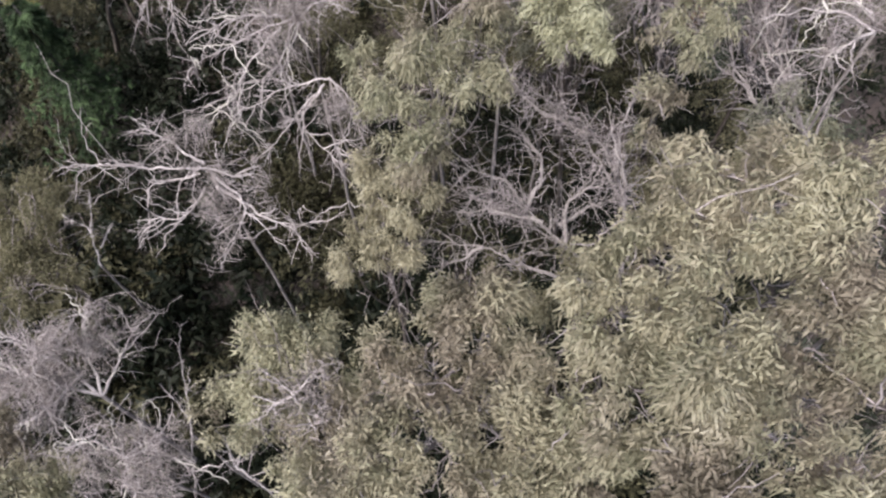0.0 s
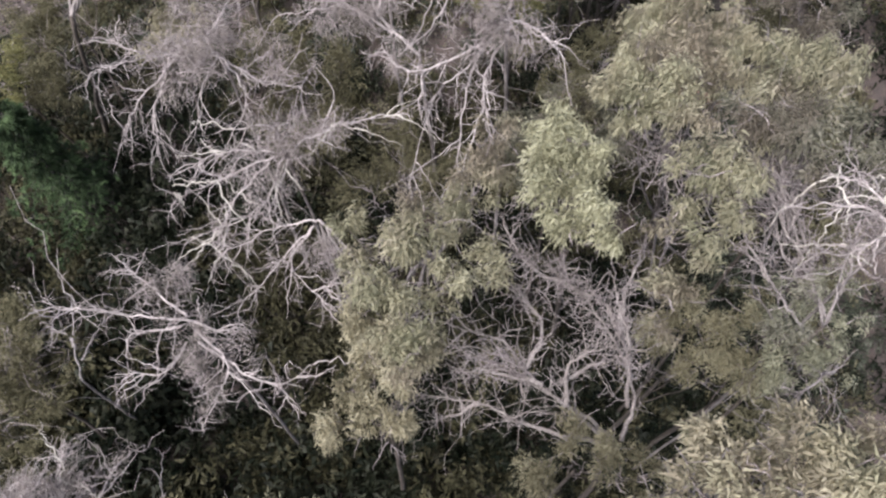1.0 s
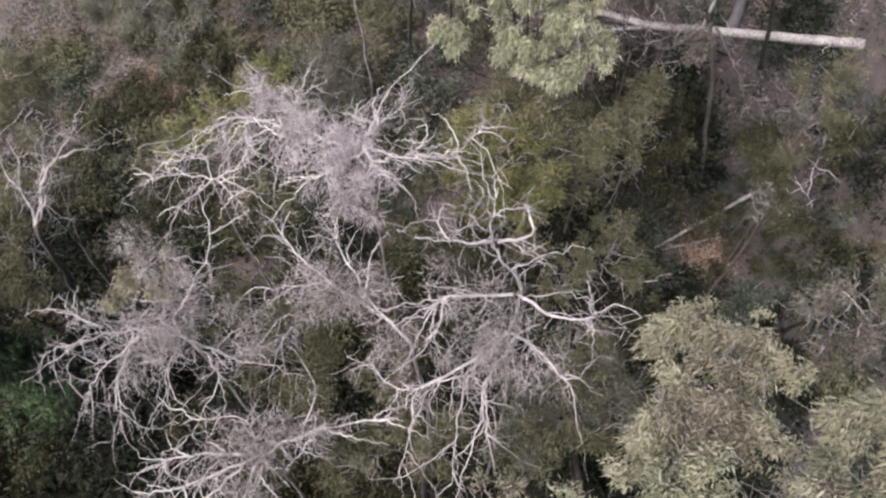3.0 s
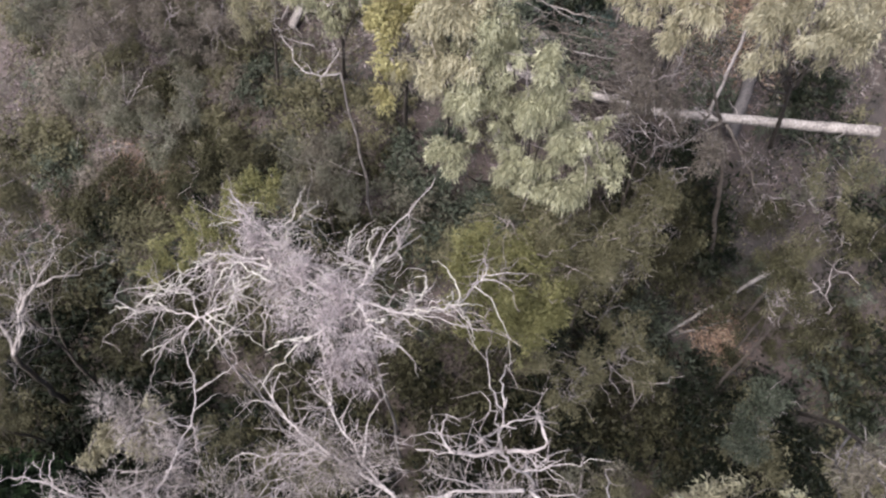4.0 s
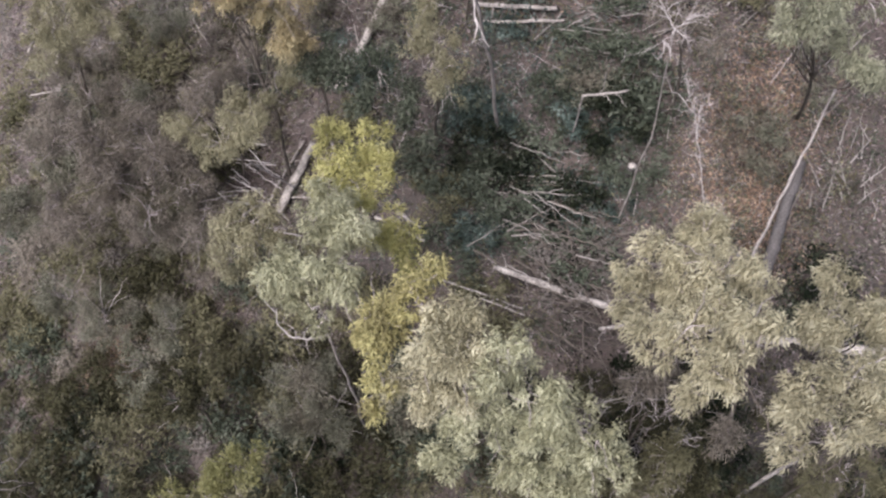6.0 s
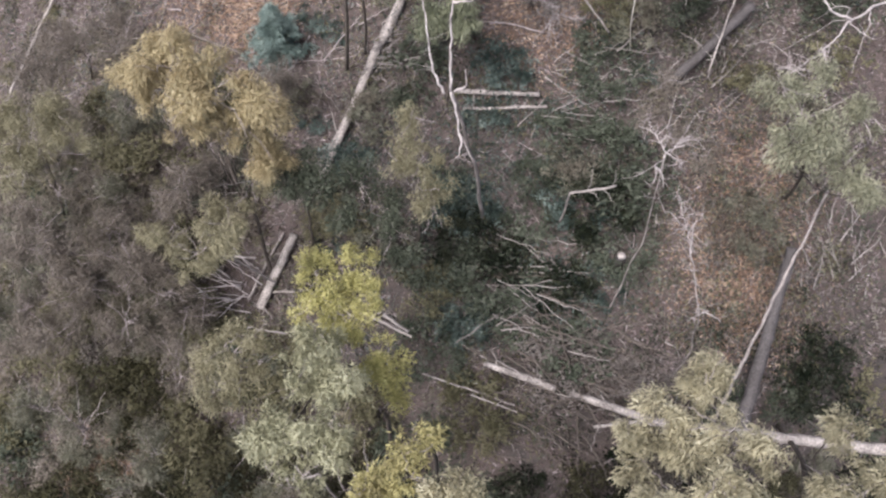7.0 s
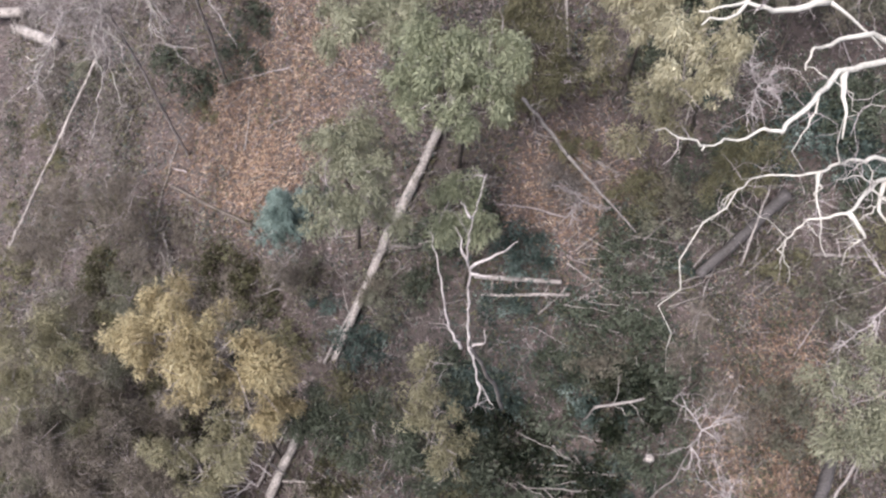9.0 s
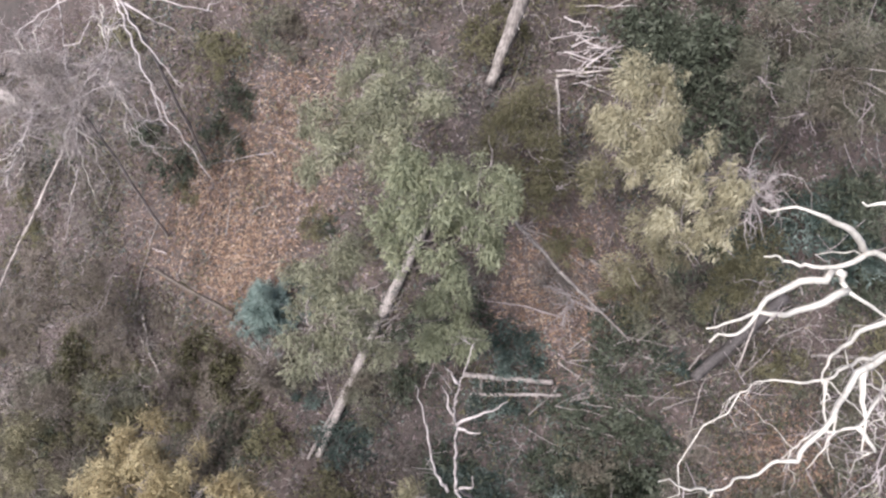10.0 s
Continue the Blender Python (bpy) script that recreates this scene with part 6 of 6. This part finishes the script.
def mix_at(x, y):
    """Which shrubs grow where: kinds with their shares, how thickly, and their size."""
    # Dark and dim kinds stand where shade falls; their colour imitates it.
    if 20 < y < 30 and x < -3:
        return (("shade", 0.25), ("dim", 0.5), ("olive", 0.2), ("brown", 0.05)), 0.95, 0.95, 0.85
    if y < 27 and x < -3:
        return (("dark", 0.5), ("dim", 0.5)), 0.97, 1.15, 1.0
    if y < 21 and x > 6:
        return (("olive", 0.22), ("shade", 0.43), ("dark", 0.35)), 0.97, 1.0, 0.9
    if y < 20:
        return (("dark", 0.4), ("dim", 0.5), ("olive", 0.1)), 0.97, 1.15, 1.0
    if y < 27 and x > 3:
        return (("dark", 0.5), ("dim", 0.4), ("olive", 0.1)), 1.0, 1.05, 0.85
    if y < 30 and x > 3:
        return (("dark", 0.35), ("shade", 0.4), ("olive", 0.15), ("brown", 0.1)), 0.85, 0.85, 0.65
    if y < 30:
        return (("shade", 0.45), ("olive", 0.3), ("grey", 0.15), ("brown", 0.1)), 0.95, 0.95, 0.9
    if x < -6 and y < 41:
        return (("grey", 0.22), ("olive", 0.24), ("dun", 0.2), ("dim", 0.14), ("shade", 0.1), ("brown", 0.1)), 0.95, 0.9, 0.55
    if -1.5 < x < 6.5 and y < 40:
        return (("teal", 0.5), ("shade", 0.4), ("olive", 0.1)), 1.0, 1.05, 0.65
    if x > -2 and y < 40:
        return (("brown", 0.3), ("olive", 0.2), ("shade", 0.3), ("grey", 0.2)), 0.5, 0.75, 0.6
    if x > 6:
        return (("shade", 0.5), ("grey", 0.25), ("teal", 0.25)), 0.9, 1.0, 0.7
    return (("brown", 0.4), ("olive", 0.35), ("grey", 0.1), ("teal", 0.15)), 0.7, 0.62, 0.5


CLEAR = ((-6.2, 41.2, 1.5), (-5.5, 47.0, 3.2), (-9.1, 45.5, 3.0), (3.3, 41.0, 2.2), (-7.5, 43.2, 2.0), (9.8, 20.9, 1.1), (7.5, 31.0, 0.8), (5.5, 32.2, 0.7), (-8.7, 33.2, 1.1), (2.6, 29.6, 1.0), (-15.2, 14.3, 1.1))
CELL = 2.4
for j in range(26):
    for i in range(21):
        x, y = -24 + CELL * (i + rng.uniform(0, 1)), -8 + CELL * (j + rng.uniform(0, 1))
        if beside_log(x, y, 1.1) or any((x - cx) ** 2 + (y - cy) ** 2 < r * r for cx, cy, r in CLEAR):
            continue
        kinds, share, size, flat = mix_at(x, y)
        pick, draw = rng.random(), rng.random()
        size *= rng.uniform(0.7, 1.25)
        if draw > share:
            continue
        for kind, s in kinds:
            pick -= s
            if pick <= 0:
                plant(kind, x, y, size, flat)
                if x > 5 and y < 27:
                    plant(kind, x + 1.2, y - 1.2, 0.8 * size, flat)
                break


# a lower layer of shrubs in thick places; dark and dim kinds paint shade
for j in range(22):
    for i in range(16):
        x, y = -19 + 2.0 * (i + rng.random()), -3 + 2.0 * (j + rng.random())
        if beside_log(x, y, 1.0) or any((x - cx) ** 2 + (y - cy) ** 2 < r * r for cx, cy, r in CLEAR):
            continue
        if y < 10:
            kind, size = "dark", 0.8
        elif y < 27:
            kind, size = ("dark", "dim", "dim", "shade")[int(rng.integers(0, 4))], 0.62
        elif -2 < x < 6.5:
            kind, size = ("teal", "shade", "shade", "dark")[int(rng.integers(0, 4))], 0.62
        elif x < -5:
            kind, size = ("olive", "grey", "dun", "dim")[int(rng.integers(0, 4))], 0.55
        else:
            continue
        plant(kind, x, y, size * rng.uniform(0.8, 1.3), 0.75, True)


# shrubs that stand out on the slope
plant("dim", 12.2, 22.2, 0.55, 0.5)
plant("brown", 13.8, 23.0, 0.55, 0.5)
plant("dim", 15.4, 22.5, 0.55, 0.5)
plant("shade", 11.0, 23.2, 0.55, 0.5)
plant("dim", 12.8, 24.2, 0.55, 0.5)
plant("olive", 16.6, 23.7, 0.55, 0.5)
plant("dim", 14.6, 24.8, 0.55, 0.5)
plant("dim", 11.3, 25.2, 0.55, 0.5)
plant("brown", 13.2, 26.4, 0.55, 0.5)
plant("shade", 16.2, 26.4, 0.55, 0.5)
plant("olive", 18.1, 22.3, 0.55, 0.5)
plant("dim", 11.7, 25.3, 0.55, 0.5)
plant("grey", 13.0, 26.1, 0.55, 0.5)
plant("dim", 15.6, 25.7, 0.55, 0.5)
plant("olive", 13.0, 22.7, 0.55, 0.5)
plant("shade", 15.9, 23.4, 0.55, 0.5)
plant("dim", 10.9, 23.0, 0.55, 0.5)
plant("shade", -10.2, 47.2, 0.75, 0.8)
plant("shade", -8.4, 47.3, 0.60, 0.8)
plant("shade", -11.5, 48.7, 0.60, 0.8)
plant("shade", -21.3, 50.0, 0.60, 0.8)
plant("dun", -17.0, 45.7, 0.70, 0.6)
plant("dun", -19.1, 44.3, 0.70, 0.6)
plant("olive", -14.4, 44.1, 0.60, 0.6)
plant("brown", -13.5, 48.3, 0.80, 0.7)
plant("brown", -17.6, 50.9, 0.90, 0.7)
plant("brown", -19.8, 54.5, 0.90, 0.8)
plant("grey", -5.5, 39.5, 0.60, 0.6)
plant("grey", -2.9, 38.4, 0.70, 0.6)
plant("teal", -3.9, 37.1, 0.80, 0.8)
plant("olive", -4.4, 34.9, 0.80, 0.7)
plant("grey", -2.8, 34.1, 0.80, 0.7)
plant("teal", 7.2, 38.7, 0.60, 0.8)
plant("teal", 1.8, 39.4, 0.90, 0.7)
plant("olive", 9.2, 41.4, 0.70, 0.7)
plant("olive", 5.6, 40.7, 0.60, 0.6)
plant("brown", 3.2, 41.4, 0.60, 0.6)
plant("teal", 11.1, 18.2, 0.80, 0.9)
plant("teal", 1.2, 38.0, 0.80, 0.7)
plant("grey", 4.2, 35.7, 0.70, 0.7)
plant("shade", 12.3, 42.1, 0.80, 0.9)
plant("shade", 12.9, 40.4, 0.70, 0.9)
plant("grey", 12.0, 37.4, 0.80, 0.8)
plant("dun", -10.8, 42.2, 0.50, 0.5)
plant("dun", -12.9, 41.1, 0.60, 0.5)
plant("grey", -16.7, 40.2, 0.80, 0.6)
plant("dun", -18.6, 38.8, 0.80, 0.6)
plant("olive", -4.7, 44.0, 0.50, 0.6)
plant("shade", -4.4, 43.8, 0.30, 0.7)
plant("grey", -5.7, 50.0, 0.70, 0.7)
plant("shade", -7.6, 48.7, 0.60, 0.8)
plant("olive", 1.5, 48.1, 0.80, 0.8)
plant("shade", 7.8, 46.5, 1.00, 1.0)
plant("shade", 6.6, 47.2, 0.90, 1.0)
plant("olive", 3.7, 42.2, 0.60, 0.6)
plant("brown", 3.5, 41.3, 0.60, 0.6)
plant("brown", -1.7, 48.9, 0.70, 0.6)
plant("olive", -9.8, 46.3, 0.40, 0.5)
plant("brown", -17.9, 49.8, 0.80, 0.7)
plant("grey", -17.4, 36.2, 0.90, 0.8)
plant("dim", -11.3, 26.0, 0.80, 0.9)
plant("dim", -6.1, 24.8, 0.90, 0.9)
plant("olive", -9.3, 26.7, 0.80, 0.9)
plant("brown", -14.8, 32.0, 0.80, 0.8)
plant("dim", -16.8, 26.5, 0.90, 0.6)
plant("shade", -16.7, 38.4, 0.90, 0.9)
plant("dim", -15.9, 23.3, 1.00, 0.6)
plant("dim", -16.8, 22.4, 0.90, 0.6)
plant("brown", -14.1, 24.7, 0.80, 0.7)

# The dark and dim thickets are coloured as if they lay in shade.
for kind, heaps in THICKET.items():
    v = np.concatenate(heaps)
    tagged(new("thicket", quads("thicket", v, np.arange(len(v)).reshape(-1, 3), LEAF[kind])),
           {"dark": "dark green", "shade": "shade-toned green", "olive": "dull olive", "grey": "grey green", "brown": "dry brown", "dun": "straw olive", "teal": "teal green", "dim": "shade-dimmed olive"}[kind] + " thicket of shrubs round the slope", "thicket", kind="stuff")

# ---- thin saplings with wispy crowns ----
SPOTS = {"dun": "thin sapling with a wispy straw olive crown", "grey": "thin sapling with a wispy grey crown", "brown": "thin sapling with a wispy brown crown"}
for j in range(3):
    for i in range(5):
        x, y = -17.5 + 2.4 * (i + rng.random()), 29.5 + 3.2 * (j + rng.random())
        if beside_log(x, y, 1.6):
            continue
        kind = ("dun", "grey", "dun")[int(rng.integers(0, 3))]
        g = float(ground_z(x, y))
        high = rng.uniform(2.6, 5.0)
        leafy_tree(kind, SPOTS[kind], (x, y), [(x + rng.normal(0, 0.5), y + rng.normal(0, 0.5), g + high * s, rng.uniform(0.55, 0.9)) for s in (0.7, 0.85, 1.0)])

# ---- low undergrowth ----
tufts = {}
for _ in range(13000):
    x, y = rng.uniform(-25, 18), rng.uniform(-4, 55)
    if any((x - cx) ** 2 + (y - cy) ** 2 < r * r for cx, cy, r in CLEAR) and rng.random() < 0.9:
        continue
    if math.sin(1.1 * x + 0.6 * y) * math.sin(0.8 * y - 0.5 * x) < rng.uniform(-1.1, 0.3):
        continue
    kinds, pick = mix_at(x, y)[0], rng.random()
    for kind, s in kinds:
        pick -= s
        if pick <= 0:
            tufts.setdefault(kind, []).append((x, y))
            break
for _ in range(9000):
    x, y = rng.uniform(-20, 15), rng.uniform(29, 54)
    open_ground = any((x - cx) ** 2 + (y - cy) ** 2 < r * r for cx, cy, r in CLEAR)
    if noise.noise(Vector((0.9 * x, 0.9 * y, 3.0))) + 0.5 * noise.noise(Vector((2.3 * x, 2.3 * y, 9.0))) < (0.45 if open_ground else 0.02):
        continue
    kinds, pick = mix_at(x, y)[0], rng.random()
    for kind, s in kinds:
        pick -= s
        if pick <= 0:
            tufts.setdefault(kind, []).append((x, y))
            break
# Dark and dim tufts repeat the shade put into those leaf colours.
for kind, spots in tufts.items():
    spots = np.repeat(np.array(spots), 18, axis=0)
    k = len(spots)
    xy = spots + rng.normal(0, 0.28, (k, 2))
    at = np.concatenate([xy, (ground_z(xy[:, 0], xy[:, 1]) + rng.gamma(2.0, 0.14, k))[:, None]], 1)
    tagged(new("undergrowth", quads("undergrowth", *leaf_blades(at, rng.normal(0, 0.8, (k, 3)) + [0, 0, 0.2], rng.uniform(0.12, 0.26, k), rng.uniform(0.04, 0.08, k)), LEAF[kind])),
           "low undergrowth of " + {"dark": "dark green", "shade": "shade-toned green", "olive": "dull olive", "grey": "grey green", "brown": "dry brown", "dun": "straw olive", "teal": "teal green", "dim": "shade-dimmed olive"}[kind] + " leaves on the slope", "undergrowth", kind="stuff")


# ---- leaf litter and sticks on the ground ----
k = 150000
at = np.stack([rng.uniform(-24, 16, k), 24 + 34 * rng.random(k) ** 0.8, np.zeros(k)], -1)
at[:, 2] = ground_z(at[:, 0], at[:, 1]) + rng.uniform(0.01, 0.06, k)
flat = rng.normal(0, 1, (k, 3)) * [1, 1, 0.25] + [0, 0, 0]
tagged(new("leaf_litter", quads("leaf_litter", *leaf_blades(at, flat, rng.uniform(0.08, 0.32, k), rng.uniform(0.025, 0.075, k)), LITTER)),
       "fallen brown and tan leaves and bark strips on soil", "leaf litter", kind="stuff")
xy = np.concatenate([rng.normal(0, 0.55 * r, (int(2600 * r), 2)) + [cx, cy] for cx, cy, r in CLEAR[1:5] + ((9.8, 20.9, 1.2), (10.0, 31.5, 2.6), (10.5, 35.0, 2.6), (-14.0, 27.0, 2.0))])
k = len(xy)
at = np.concatenate([xy, (ground_z(xy[:, 0], xy[:, 1]) + rng.uniform(0.03, 0.1, k))[:, None]], 1)
tagged(new("bark_litter", quads("bark_litter", *leaf_blades(at, rng.normal(0, 1, (k, 3)) * [1, 1, 0.2], rng.uniform(0.05, 0.26, k), rng.uniform(0.02, 0.055, k)), BARK_LITTER)),
       "orange brown shed bark and leaves in open patches", "leaf litter", kind="stuff")
k = 1500
at = np.stack([rng.uniform(-20, 13, k), rng.uniform(27, 54, k), np.zeros(k)], -1)
at[:, 2] = ground_z(at[:, 0], at[:, 1]) + 0.06
way = rng.normal(0, 1, (k, 3)) * [1, 1, 0.15]
sticks = twig_paths(at, way, rng.uniform(0.3, 1.5, k), 6, 0.12)
sticks[..., 2] = np.maximum(sticks[..., 2], ground_z(sticks[..., 0], sticks[..., 1]) + 0.03)
tagged(new("fallen_sticks", quads("fallen_sticks", *tubes(sticks, np.linspace(0.019, 0.007, 6)[None] * rng.uniform(0.5, 1.6, (k, 1)), 3, False), WOOD["grey_bark"], True)),
       "scattered thin grey sticks on the litter", "sticks", kind="stuff")


def brush_heap(label, x, y, n, wide, turn, wood, high=0.7):
    """A heap of crossed sticks and thin branches."""
    foot = np.array([x, y, float(ground_z(x, y))])
    start = rng.normal(0, 0.4 * wide, (n, 3)) * [1, 1, 0] + [0, 0, 0.1]
    start[:, 2] += ground_z(start[:, 0] + x, start[:, 1] + y) - foot[2] + rng.uniform(0, high, n)
    a = radians(turn) + rng.normal(0, 0.45, n)
    p = twig_paths(start, np.stack([np.cos(a), np.sin(a), rng.normal(0.1, 0.15, n)], -1), rng.uniform(0.5, 1.0, n) * wide, 8, 0.05)
    p = p[:, :1] + (p - p[:, :1]) * 0.25 + (p[:, -1:] - p[:, :1]) * np.linspace(0, 0.75, 8)[None, :, None]
    v, f = tubes(p, np.linspace(0.03, 0.012, 8)[None] * rng.uniform(0.5, 1.3, (n, 1)), 5)
    root = new("brush_heap", quads("brush_heap", v, f, WOOD[wood], True))
    root.location = foot
    return tagged(root, label, "brush heap", "brush heaps", kind="stuff")


brush_heap("heap of grey crossed sticks in dark brush", 1.4, 31.2, 34, 2.8, -33, "grey_bark", 1.2)
brush_heap("heap of grey crossed sticks in dark brush", 2.5, 29.8, 30, 2.8, -30, "bark", 1.2)
brush_heap("fan of pale dry sticks on leaf litter", -8.3, 33.1, 26, 1.9, 168, "dead_wood", 1.0)
brush_heap("heap of dark sticks beside a fallen trunk", -2.6, 40.2, 30, 1.5, 35, "grey_bark")
brush_heap("heap of pale dry sticks on the slope", 4.0, 47.2, 36, 1.6, 0, "dead_wood")
HEAPS = [(2.3, 29.2), (4.0, 28.8), (8.9, 39.2), (4.7, 37.9), (13.7, 32.7)]
brush_heap("heap of grey crossed branches in dark brush", *HEAPS[0], 40, 2.8, -30, "bark", 1.4)
brush_heap("heap of grey crossed branches in dark brush", *HEAPS[1], 50, 2.8, -20, "bark")
brush_heap("heap of grey crossed branches in low brush", *HEAPS[2], 30, 2.4, 60, "grey_bark")
brush_heap("heap of grey crossed branches in low brush", *HEAPS[3], 30, 2.2, 20, "grey_bark")
brush_heap("heap of dry grey sticks on leaf litter", *HEAPS[4], 30, 2.4, 75, "grey_bark")

# ---- loose thin branches across the slope ----
for _ in range(90):
    x, y, a, size = rng.uniform(-16, 13), rng.uniform(31, 49), rng.uniform(0, 3.14), rng.uniform(1.2, 3.8)
    ends = [(x - 0.5 * size * math.cos(a), y - 0.5 * size * math.sin(a)), (x + 0.5 * size * math.cos(a), y + 0.5 * size * math.sin(a))]
    lift = rng.uniform(0.05, 0.35)
    r = rng.uniform(0.014, 0.032)
    kind = ("grey_bark", "log", "bark", "twig")[int(rng.integers(0, 4))]
    fallen(kind, {"grey_bark": "thin grey branch lying on the slope", "log": "thin pale branch lying on the slope",
                  "bark": "thin dark branch lying on the slope", "twig": "thin lilac grey branch lying on the slope"}[kind],
           *((px, py, float(ground_z(px, py)) + lift) for px, py in ends), r, 0.6 * r, 0.5)
